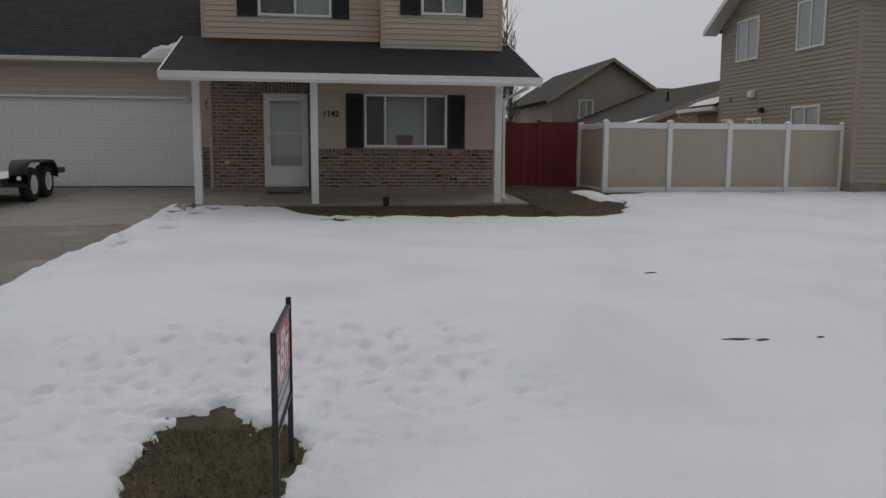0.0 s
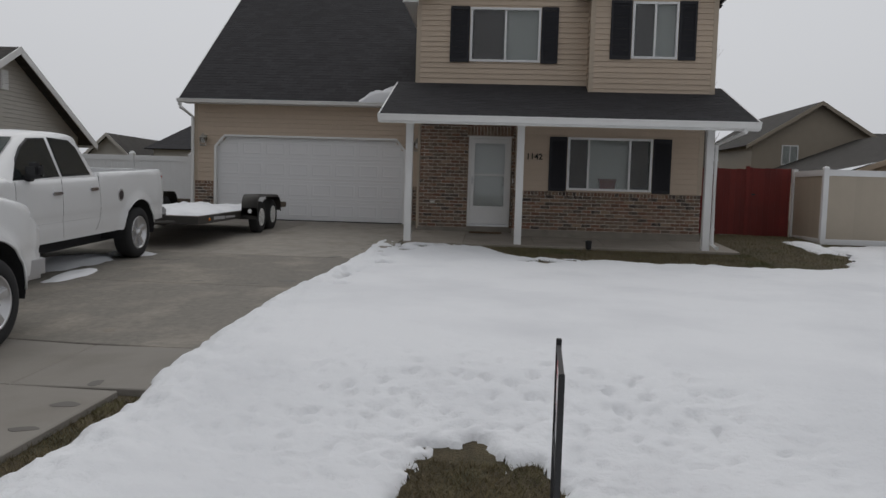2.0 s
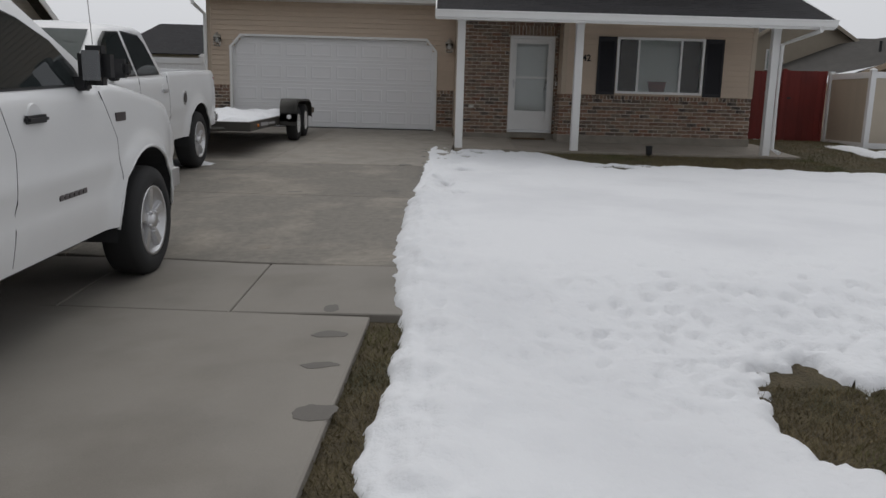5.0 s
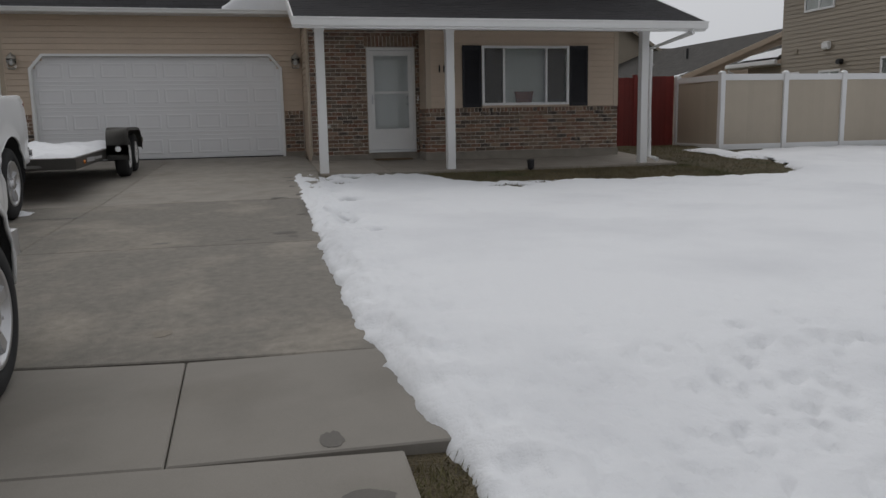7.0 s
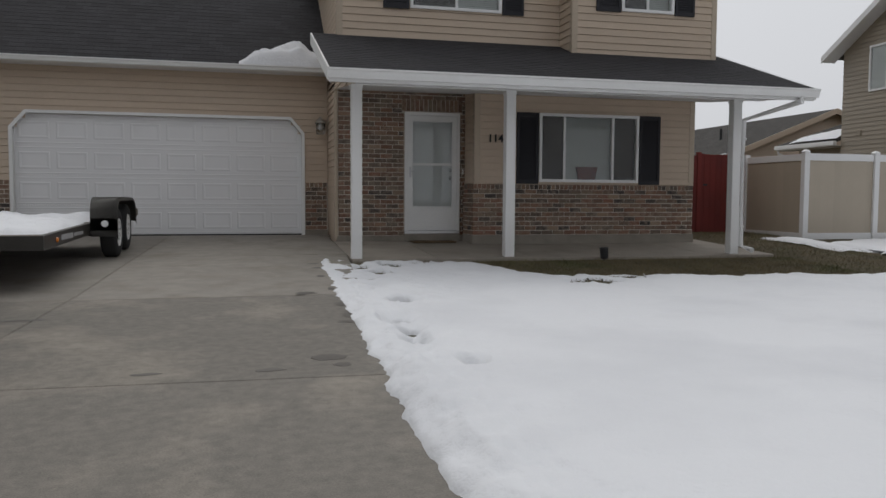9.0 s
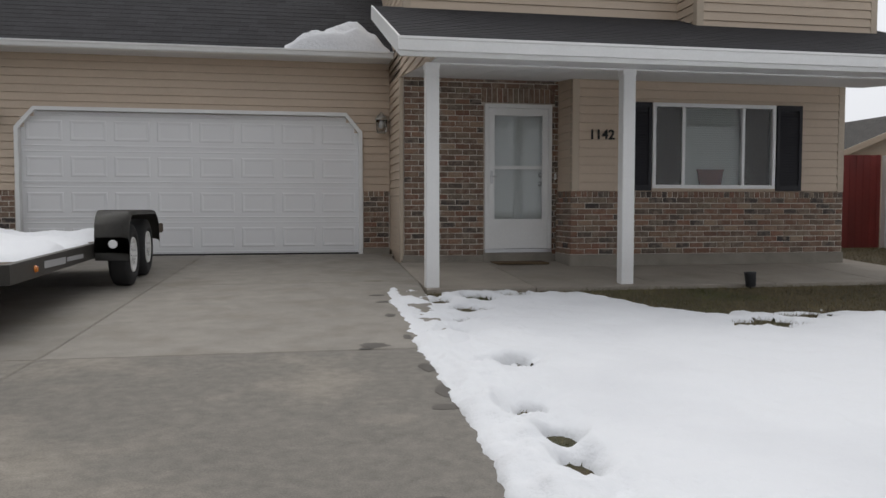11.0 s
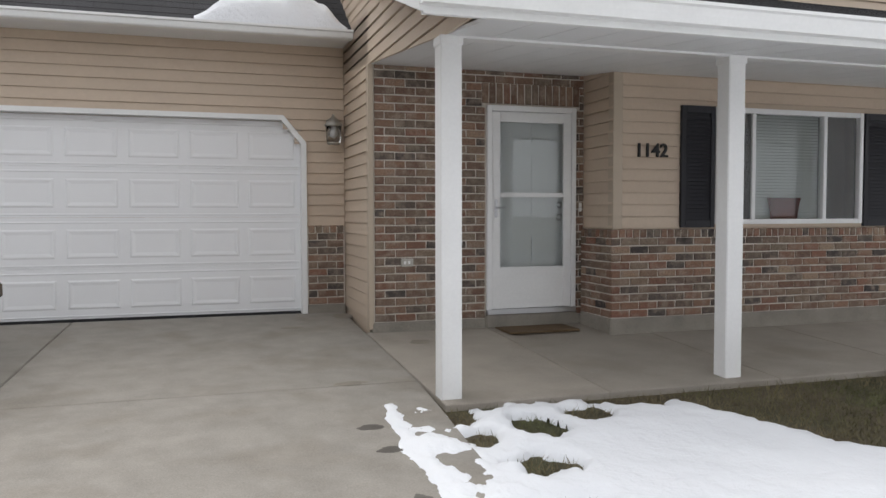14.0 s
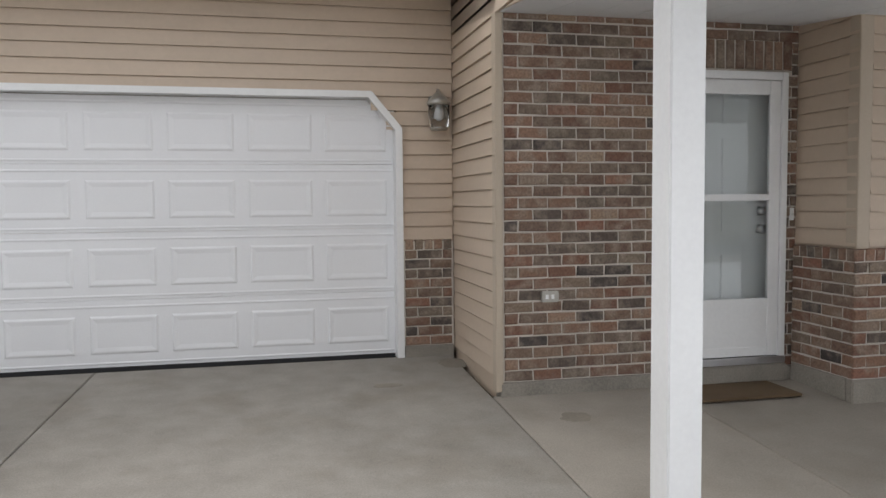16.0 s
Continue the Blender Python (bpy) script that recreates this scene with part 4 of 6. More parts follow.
def window(name, b, y, bars, blind, label, screens=(), rows=34):
    """A white vinyl window in a wall facing the street; bars are the uprights' places."""
    x0, x1, z0, z1 = b
    w = empty(name, (x0, y, z0), label, "window", kind="structure")
    for q in ((x0, x0 + 0.05, z0, z1), (x1 - 0.05, x1, z0, z1), (x0 + 0.05, x1 - 0.05, z0, z0 + 0.05), (x0 + 0.05, x1 - 0.05, z1 - 0.05, z1)):
        part("frame", box(B(), q[0], q[1], y - 0.045, y + 0.07, q[2], q[3], 0.004), M_FRAME, w)
    for x in bars:
        part("mullion", box(B(), x - 0.022, x + 0.022, y - 0.03, y + 0.05, z0 + 0.05, z1 - 0.05, 0.003), M_FRAME, w)
    xs = [x0 + 0.05, *bars, x1 - 0.05]
    for i, (a, c) in enumerate(zip(xs, xs[1:])):
        p = part("pane", box(B(), a + 0.005, c - 0.005, y + 0.01, y + 0.014, z0 + 0.045, z1 - 0.045), M_GLASS, w)
        p.visible_shadow = False
        if i in screens:
            s = part("insect_screen", box(B(), a + 0.02, c - 0.02, y - 0.008, y - 0.005, z0 + 0.05, z1 - 0.05), M_SCREEN, w, "dark insect screen")
        if i in blind:
            h = (z1 - z0 - 0.1) / rows
            me = None
            for k in range(rows):
                bm = B()
                hexa(bm, [(a, 0, -h * 0.42), (c, 0, -h * 0.42), (c, 0.012, h * 0.52), (a, 0.012, h * 0.52)], [(a, 0.002, -h * 0.42), (c, 0.002, -h * 0.42), (c, 0.014, h * 0.52), (a, 0.014, h * 0.52)]) if me is None else None
                if me is None:
                    me = mesh_of(bm, "slat", M_BLIND)
                else:
                    bm.free()
                ob = new("slat", me)
                ob.parent = w
                ob.matrix_parent_inverse = rest(w).inverted()
                ob.matrix_basis = pose(0, y + 0.075, z0 + 0.05 + (k + 0.5) * h)
    # added shallow box behind the panes, coloured dark for an unlit, unseen room
    part("dark_backing", box(B(), x0 - 0.3, x1 + 0.3, y + 0.5, y + 0.52, z0 - 0.4, z1 + 0.3), M_ROOM, w, "dark grey backing panel standing in for the room's shade")
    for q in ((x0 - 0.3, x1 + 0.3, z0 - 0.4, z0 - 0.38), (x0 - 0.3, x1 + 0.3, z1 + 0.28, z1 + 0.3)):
        part("backing_side", box(B(), q[0], q[1], y + 0.151, y + 0.5, q[2], q[3]), M_ROOM, w)
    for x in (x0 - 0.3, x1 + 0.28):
        part("backing_side", box(B(), x, x + 0.02, y + 0.151, y + 0.5, z0 - 0.38, z1 + 0.28), M_ROOM, w)
    return w


M_SCREEN = bpy.data.materials.new("insect_mesh")
M_SCREEN.use_nodes = True
_n, _l = M_SCREEN.node_tree.nodes, M_SCREEN.node_tree.links
_t, _m = _n.new("ShaderNodeBsdfTransparent"), _n.new("ShaderNodeMixShader")
_n["Principled BSDF"].inputs["Base Color"].default_value = (0.17, 0.17, 0.17, 1)
_n["Principled BSDF"].inputs["Roughness"].default_value = 0.8
_m.inputs[0].default_value = 0.6
_l.new(_t.outputs[0], _m.inputs[1])
_l.new(_n["Principled BSDF"].outputs[0], _m.inputs[2])
_l.new(_m.outputs[0], _n["Material Output"].inputs[0])
# dark grey that carries the shade of the unseen rooms in its colour
M_ROOM = mat("room_shade_grey", (0.16, 0.155, 0.15), 0.9, vary=0.1)

window("window_1", WIN, WF, (1.51, 2.41), (1,), "white vinyl window with a blind and two screened sliders", (0, 2))
window("window_2", U1, UF, (-0.42,), (1,), "white vinyl slider window with half-drawn blind", (0,))
window("window_3", U2, PF, (2.72,), (0, 1), "narrow white vinyl slider window with closed blind", (0,))
pot = empty("planter_box", (1.95, WF + 0.1, 1.79), "reddish brown planter box standing inside the window", "planter")
part("box", hexa(B(), [(1.79, WF + 0.03, 1.78), (2.11, WF + 0.03, 1.78), (2.11, WF + 0.055, 1.78), (1.79, WF + 0.055, 1.78)], [(1.76, WF + 0.025, 1.98), (2.14, WF + 0.025, 1.98), (2.14, WF + 0.06, 1.98), (1.76, WF + 0.06, 1.98)]), M_BROWNPOT, pot)
part("rim", box(B(), 1.75, 2.15, WF + 0.022, WF + 0.063, 1.975, 2.0, 0.003), M_BROWNPOT, pot)


def shutter(x0, x1, z0, z1, y):
    s = empty("shutter", (x0, y, z0), "black louvred vinyl shutter fixed beside a window", "shutter", "window shutters")
    f = y - 0.05
    part("backing", box(B(), x0 + 0.045, x1 - 0.045, y - 0.022, y - 0.012, z0 + 0.06, z1 - 0.06), M_SHUTTER, s)
    for q in ((x0, x0 + 0.05, z0, z1), (x1 - 0.05, x1, z0, z1), (x0 + 0.05, x1 - 0.05, z0, z0 + 0.07), (x0 + 0.05, x1 - 0.05, z1 - 0.07, z1)):
        part("stile", box(B(), q[0], q[1], f, y - 0.012, q[2], q[3], 0.003), M_SHUTTER, s)
    bm = B()
    hexa(bm, [(x0 + 0.05, f + 0.008, 0), (x1 - 0.05, f + 0.008, 0), (x1 - 0.05, f + 0.03, 0.0), (x0 + 0.05, f + 0.03, 0.0)], [(x0 + 0.05, f + 0.022, 0.036), (x1 - 0.05, f + 0.022, 0.036), (x1 - 0.05, f + 0.03, 0.036), (x0 + 0.05, f + 0.03, 0.036)])
    me = mesh_of(bm, "louvre", M_SHUTTER)
    z = z0 + 0.075
    while z < z1 - 0.108:
        o = new("louvre", me)
        o.parent = s
        o.matrix_parent_inverse = rest(s).inverted()
        o.matrix_basis = pose(0, 0, z)
        z += 0.038
    return s


for q in ((0.64, 1.03, 1.70, 2.90, WF), (2.915, 3.31, 1.70, 2.90, WF), (-1.64, -1.215, 4.49, 5.71, UF), (0.365, 0.735, 4.49, 5.71, UF), (1.79, 2.225, 4.52, 5.75, PF), (3.215, 3.58, 4.52, 5.75, PF)):
    shutter(*q)


def text_mesh(name, body, size, material, m, parent=None, label="", extrude=0.004, bold=0.0, squeeze=1.0):
    c = bpy.data.curves.new(name, "FONT")
    c.body, c.size, c.extrude, c.offset = body, size, extrude, bold
    c.align_x, c.align_y = "CENTER", "CENTER"
    tmp = bpy.data.objects.new(name + "_src", c)
    me = bpy.data.meshes.new_from_object(tmp)
    bpy.data.objects.remove(tmp)
    me.materials.clear()
    me.materials.append(material)
    ob = new(name, me)
    if parent is not None:
        ob.parent = parent
        ob.matrix_parent_inverse = rest(parent).inverted()
    ob.matrix_basis = m @ Matrix.Diagonal((squeeze, 1, 1, 1))
    if label:
        ob["label"] = label
    return ob


num = empty("house_number", (0.31, WF - 0.03, 2.38), "black metal house number 1142 on tan siding", "number")
for i, ch in enumerate("1142"):
    text_mesh("digit", ch, 0.185, M_NUMBER, pose(0.175 + i * 0.092, WF - 0.03, 2.445, 90, 0, 0), num, extrude=0.008, bold=0.003)


def coach_lamp(x, y, z):
    l = empty("wall_lamp", (x, y, z - 0.12), "weathered pewter coach lamp with seeded glass, unlit", "lamp", "garage lamps")
    part("backplate", box(B(), x - 0.05, x + 0.05, y - 0.03, y, z - 0.05, z + 0.10, 0.008), M_LAMPMETAL, l)
    part("arm", sweep(B(), [(x, y - 0.02, z + 0.06), (x, y - 0.09, z + 0.13), (x, y - 0.115, z + 0.115)], 0.012), M_LAMPMETAL, l)
    part("cap", lathe(B(), (x, y - 0.115, z + 0.03), (0, 0, 1), [(0, 0.075), (0.015, 0.08), (0.04, 0.055), (0.075, 0.03), (0.085, 0.012), (0.10, 0.008)], 16), M_LAMPMETAL, l, "", True)
    part("glass_shade", lathe(B(), (x, y - 0.115, z - 0.12), (0, 0, 1), [(0, 0.055), (0.04, 0.066), (0.15, 0.07)], 16), M_LENS, l, "clear seeded glass shade", True)
    part("bulb", lathe(B(), (x, y - 0.115, z - 0.07), (0, 0, 1), [(0, 0.008), (0.02, 0.026), (0.05, 0.022), (0.09, 0.012)], 12), M_WHITE, l, "white candle bulb", True)
    part("base_ring", lathe(B(), (x, y - 0.115, z - 0.13), (0, 0, 1), [(0, 0.05), (0.012, 0.062), (0.018, 0.062)], 16), M_LAMPMETAL, l)
    l.scale = (1.22, 1.1, 1.22)
    l.location.z -= 0.02
    return l


coach_lamp(-2.49, GF - 0.012, 2.73)
coach_lamp(-7.88, GF - 0.012, 2.73)
outlet = empty("outdoor_outlet", (-1.99, DF - 0.05, 1.37), "grey metal double outlet cover on the brick wall", "outlet")
part("cover", box(B(), -2.045, -1.925, DF - 0.075, DF - 0.04, 1.335, 1.41, 0.006), M_LAMPMETAL, outlet)
for x in (-2.01, -1.97):
    part("socket", box(B(), x - 0.013, x + 0.013, DF - 0.078, DF - 0.07, 1.355, 1.39, 0.003), M_WHITE, outlet, "white socket face")
bell = empty("doorbell", (-0.135, DF - 0.05, 1.9), "small pale doorbell button on brick", "doorbell")
part("plate", box(B(), -0.15, -0.12, DF - 0.055, DF - 0.035, 1.86, 1.95, 0.004), M_WHITE, bell)
part("button", lathe(B(), (-0.135, DF - 0.055, 1.905), (0, -1, 0), [(0, 0.009), (0.006, 0.007)], 10), M_BLIND, bell)
spot = empty("garden_spotlight", (1.36, 15.62, zg(15.62) - 0.05), "small black garden spotlight on a stake in grass", "spotlight")
part("stake", cyl(B(), (1.36, 15.62, 0.42), (1.36, 15.62, 0.58), 0.012), M_BLACK, spot)
part("housing", lathe(B(), (1.36, 15.60, 0.555), (0, 0.15, 1), [(0, 0.045), (0.02, 0.058), (0.15, 0.065), (0.17, 0.072)], 16), M_BLACK, spot, "", True)
part("lens", lathe(B(), (1.36, 15.626, 0.722), (0, 0.15, 1), [(0, 0.06), (0.006, 0.058)], 16), M_LENS, spot)

# snow caught on the roof above the garage gutter
bm = B()
n, vs = 40, {}
for i in range(n + 1):
    for j in range(19):
        u, v = i / n, j / 18
        x = -3.90 + 1.50 * u
        reach = float(np.interp(u, [0, 0.12, 0.35, 0.62, 0.70, 0.80, 0.92, 1], [0.08, 0.16, 0.34, 0.56, 0.58, 0.34, 0.16, 0.06]))
        y = 18.90 + v * reach
        t = min(1, 6 * u) * min(1, 8 * (1 - u)) * min(1, 5 * v) ** 0.5 * min(1, 2.4 * (1 - v)) ** 0.5
        vs[i, j] = bm.verts.new((x, y, GZ(y) + 0.014 + (0.11 + 0.20 * reach) * t + 0.05 * noise.fractal((x * 5, y * 5, 1), 0.9, 2, 3) * t))
for i in range(n):
    for j in range(18):
        bm.faces.new((vs[i, j], vs[i + 1, j], vs[i + 1, j + 1], vs[i, j + 1]))
tagged(part("roof_snow", bm, M_SNOW, None, "", True), "leftover white snow drift on the garage roof edge", "snow", kind="stuff")

# ---- fences and yard ----
right_fence = empty("vinyl_fence", (10, 18.32, 0.65), "tan vinyl privacy fence with white posts and rails", "fence")
FX = (6.95, 8.60, 10.18, 11.75, 13.28)
FZ0, FZ1 = 0.64, 2.37
for x in FX:
    post = part("post", box(B(), x - 0.06, x + 0.06, 18.27, 18.39, 0.5, FZ1 + 0.03, 0.006), M_VINYL, right_fence)
    part("cap", hexa(B(), [(x - 0.07, 18.26, FZ1 + 0.03), (x + 0.07, 18.26, FZ1 + 0.03), (x + 0.07, 18.40, FZ1 + 0.03), (x - 0.07, 18.40, FZ1 + 0.03)], [(x - 0.02, 18.31, FZ1 + 0.075), (x + 0.02, 18.31, FZ1 + 0.075), (x + 0.02, 18.35, FZ1 + 0.075), (x - 0.02, 18.35, FZ1 + 0.075)]), M_VINYL, post)
for a, b in zip(FX, FX[1:]):
    for z0, z1 in ((FZ1 - 0.14, FZ1), (FZ0, FZ0 + 0.15)):
        part("rail", box(B(), a + 0.06, b - 0.06, 18.30, 18.36, z0, z1, 0.006), M_VINYL, right_fence)
    k = 10
    for i in range(k):
        w = (b - a - 0.12) / k
        part("plank", box(B(), a + 0.06 + i * w, a + 0.06 + (i + 1) * w - 0.0006, 18.32, 18.345, FZ0 + 0.15, FZ1 - 0.14), M_TANV, right_fence)
side_fence = empty("vinyl_fence", (6.98, 20, 0.65), "tan vinyl fence return beside the red gate", "fence")
for y0, y1 in ((18.40, 20.22),):
    for z0, z1 in ((FZ1 - 0.14, FZ1), (FZ0, FZ0 + 0.15)):
        part("rail", box(B(), 6.95, 7.01, y0, y1, z0, z1, 0.006), M_VINYL, side_fence)
    for i in range(9):
        w = (y1 - y0) / 9
        part("plank", box(B(), 6.965, 6.99, y0 + i * w, y0 + (i + 1) * w - 0.0006, FZ0 + 0.15, FZ1 - 0.14), M_TANV, side_fence)
part("post", box(B(), 6.92, 7.04, 20.22, 20.34, 0.5, FZ1 + 0.06, 0.006), M_VINYL, side_fence)
gate = empty("red_fence", (5.5, 20.35, 0.7), "dark red stained wooden board fence and gate", "fence")
x, i = 3.99, 0
while x < 6.9:
    top = 2.44 - (0.03 if x < 5.8 else 0) + random.uniform(-0.012, 0.012)
    part("board", box(B(), x, min(x + 0.138, 6.91), 20.35, 20.368, 0.68 if x > 5.9 else 0.74, top, 0.002), M_RED, gate)
    x += 0.142
for z in (1.0, 2.15):
    part("rail", box(B(), 3.99, 6.91, 20.368, 20.41, z, z + 0.09), M_RED, gate)
part("gate_post", box(B(), 5.80, 5.89, 20.33, 20.42, 0.5, 2.48), M_RED, gate)
part("latch", box(B(), 5.95, 6.05, 20.33, 20.35, 1.75, 1.79, 0.004), M_BLACK, gate, "black gate latch")

left_fence = empty("white_fence", (-11, 19.9, 0.7), "white vinyl privacy fence between the houses", "fence")
LX = (-8.42, -10.0, -11.6, -13.2)
for x in LX:
    post = part("post", box(B(), x - 0.06, x + 0.06, 19.84, 19.96, 0.5, 2.36, 0.006), M_VINYL, left_fence)
    part("cap", hexa(B(), [(x - 0.075, 19.825, 2.36), (x + 0.075, 19.825, 2.36), (x + 0.075, 19.975, 2.36), (x - 0.075, 19.975, 2.36)], [(x - 0.02, 19.88, 2.43), (x + 0.02, 19.88, 2.43), (x + 0.02, 19.92, 2.43), (x - 0.02, 19.92, 2.43)]), M_VINYL, post)
for b, a in zip(LX, LX[1:]):
    for z0, z1 in ((2.18, 2.32), (0.72, 0.86)):
        part("rail", box(B(), a + 0.06, b - 0.06, 19.87, 19.93, z0, z1, 0.006), M_VINYL, left_fence)
    for i in range(9):
        w = (b - a - 0.12) / 9
        part("plank", box(B(), a + 0.06 + i * w + 0.001, a + 0.06 + (i + 1) * w - 0.001, 19.89, 19.91, 0.86, 2.18, 0.002), M_VINYL, left_fence)

# for-rent sign in the bare patch
M_SIGNRED = mat("red_sign_vinyl", (0.42, 0.035, 0.04), 0.4, vary=0.05, bump=0)
M_SIGNDARK = mat("charcoal_sign_vinyl", (0.05, 0.05, 0.06), 0.4, vary=0.05, bump=0)
M_SIGNWHITE = mat("white_sign_vinyl", (0.8, 0.8, 0.8), 0.4, vary=0.02, bump=0)
M_SIGNGREY = mat("grey_sign_vinyl", (0.42, 0.42, 0.43), 0.4, vary=0.03, bump=0)
NP, FP = Vector((-0.194, 3.243, 0)), Vector((-0.153, 3.931, 0))
SB = ground_z(-0.17, 3.6)
sign = empty("rental_sign", (-0.17, 3.59, SB), "red and black for-rent sign in a black steel frame", "sign")
for p, top in ((NP, 0.85), (FP, 0.88)):
    part("stake", box(B(), p.x - 0.014, p.x + 0.014, p.y - 0.014, p.y + 0.014, SB - 0.2, top, 0.003), M_BLACK, sign)
ux = (NP - FP).normalized()
yaw = math.degrees(math.atan2(ux.y, ux.x))
mid = (NP + FP) / 2
S = pose(mid.x, mid.y, 0.60, 0, 0, yaw)
hw = (NP - FP).length / 2


def on_sign(name, x0, x1, z0, z1, d0, d1, material, label=""):
    ob = part(name, box(B(), x0, x1, d0, d1, z0, z1), material)
    ob.parent = sign
    ob.matrix_parent_inverse = rest(sign).inverted()
    ob.matrix_basis = S
    if label:
        ob["label"] = label
    return ob


on_sign("rail", -hw, hw, 0.228, 0.248, -0.011, 0.011, M_BLACK)
on_sign("rail", -hw, hw, -0.248, -0.228, -0.011, 0.011, M_BLACK)
on_sign("panel", -hw + 0.014, hw - 0.014, -0.228, 0.228, -0.003, 0.003, M_SIGNDARK)
for s in (-1, 1):
    on_sign("red_field", -hw + 0.016, hw - 0.016, -0.055, 0.226, *sorted((s * 0.003, s * 0.0045)), M_SIGNRED, "red upper field")
    on_sign("stripe", -hw + 0.016, hw - 0.016, -0.062, -0.055, *sorted((s * 0.003, s * 0.005)), M_SIGNWHITE, "white stripe")
    for a, b in ((-0.30, -0.16), (0.16, 0.30)):
        on_sign("stripe", a, b, 0.142, 0.148, *sorted((s * 0.0045, s * 0.0055)), M_SIGNWHITE, "white stripe")
    on_sign("lettering_bar", -0.20, 0.24, -0.122, -0.085, *sorted((s * 0.003, s * 0.0045)), M_SIGNGREY, "grey lettering bar")
    on_sign("lettering_bar", -0.28, 0.28, -0.20, -0.145, *sorted((s * 0.003, s * 0.0045)), M_SIGNGREY, "grey lettering bar")
    turn = pose(0, 0, 0, 90, 0, 0) if s < 0 else pose(0, 0, 0, 90, 0, 180)
    for body, size, z in (("FOR", 0.10, 0.148), ("RENT", 0.205, 0.03)):
        text_mesh("lettering", body, size, M_SIGNWHITE, S @ pose(0, s * 0.0055, z) @ turn, sign, "white lettering", 0.0006, 0.004)

# ---- vehicles ----


def smooth01(t):
    t = max(0.0, min(1.0, t))
    return t * t * (3 - 2 * t)


def add_wheel(parent, c, r, width, out, spokes, white=False):
    """A wheel: tyre, dished rim with spokes, hub. out: the side on which its face lies."""
    w = part("wheel", lathe(B(), (c[0] - out * width * 0.3, c[1], c[2]), (out, 0, 0), [(0, 0.04), (0.01, r * 0.55), (0.03, r * 0.6), (width * 0.5, r * 0.6)], 24), M_BLACK, parent)
    rr = r * (0.64 if not white else 0.56)
    prof = [(-width / 2, rr), (-width / 2 - 0.0, r * 0.86), (-width * 0.42, r * 0.965), (-width * 0.3, r), (width * 0.3, r), (width * 0.42, r * 0.965), (width / 2, r * 0.86), (width / 2 + 0.004, r * 0.72), (width / 2 - 0.012, rr), (width * 0.2, rr * 0.97), (-width * 0.3, rr * 0.97)]
    part("tyre", lathe(B(), c, (out, 0, 0), prof, 40), M_RUBBER, w, "black rubber tyre", True)
    face = M_ALLOY if not white else M_WHITE
    rim = lathe(B(), c, (out, 0, 0), [(width * 0.30, rr * 0.90), (width * 0.46, rr * 0.93), (width * 0.49, rr * 0.99), (width * 0.44, rr * 1.01), (width * 0.1, rr * 0.99), (width * 0.1, rr * 0.9)], 36)
    rim_ob = part("rim", rim, face, w, "silver alloy rim" if not white else "white painted steel rim", True)
    for k in range(spokes):
        a = 2 * math.pi * k / spokes + math.pi / 2
        bm = B()
        d = Vector((0, math.cos(a), math.sin(a)))
        t = Vector((0, -math.sin(a), math.cos(a)))
        o = Vector((out, 0, 0))
        cc = Vector(c)
        r0, r1, w0, w1 = rr * 0.2, rr * 0.95, rr * 0.15, rr * (0.19 if not white else 0.26)
        back = cc + o * width * 0.22
        f0, f1 = cc + o * width * 0.40, cc + o * width * 0.44
        hexa(bm, [back + d * r0 - t * w0, back + d * r0 + t * w0, back + d * r1 + t * w1, back + d * r1 - t * w1], [f0 + d * r0 - t * w0 * 0.8, f0 + d * r0 + t * w0 * 0.8, f1 + d * r1 + t * w1 * 0.85, f1 + d * r1 - t * w1 * 0.85])
        bmesh.ops.bevel(bm, geom=bm.edges[:], offset=0.008, segments=2, affect="EDGES")
        part("spoke", bm, face, w)
    hub = lathe(B(), c, (out, 0, 0), [(width * 0.2, rr * 0.30), (width * 0.42, rr * 0.28), (width * 0.46, rr * 0.22), (width * 0.52, rr * 0.18), (width * 0.53, rr * 0.02)], 20)
    part("hub", hub, face, w, "", True)
    for k in range(5):
        bm = B()
        a = 2 * math.pi * (k + 0.5) / 5 + math.pi / 2
        p = Vector(c) + Vector((out * width * 0.40, math.cos(a) * rr * 0.29, math.sin(a) * rr * 0.29))
        cyl(bm, p, p + Vector((out * 0.03, 0, 0)), 0.013, 0.011, 6)
        part("lug_nut", bm, M_CHROME, w)
    part("disc_backing", lathe(B(), c, (out, 0, 0), [(-width * 0.22, rr * 0.95), (-width * 0.18, rr * 0.95)], 24), M_DARK, w)
    return w


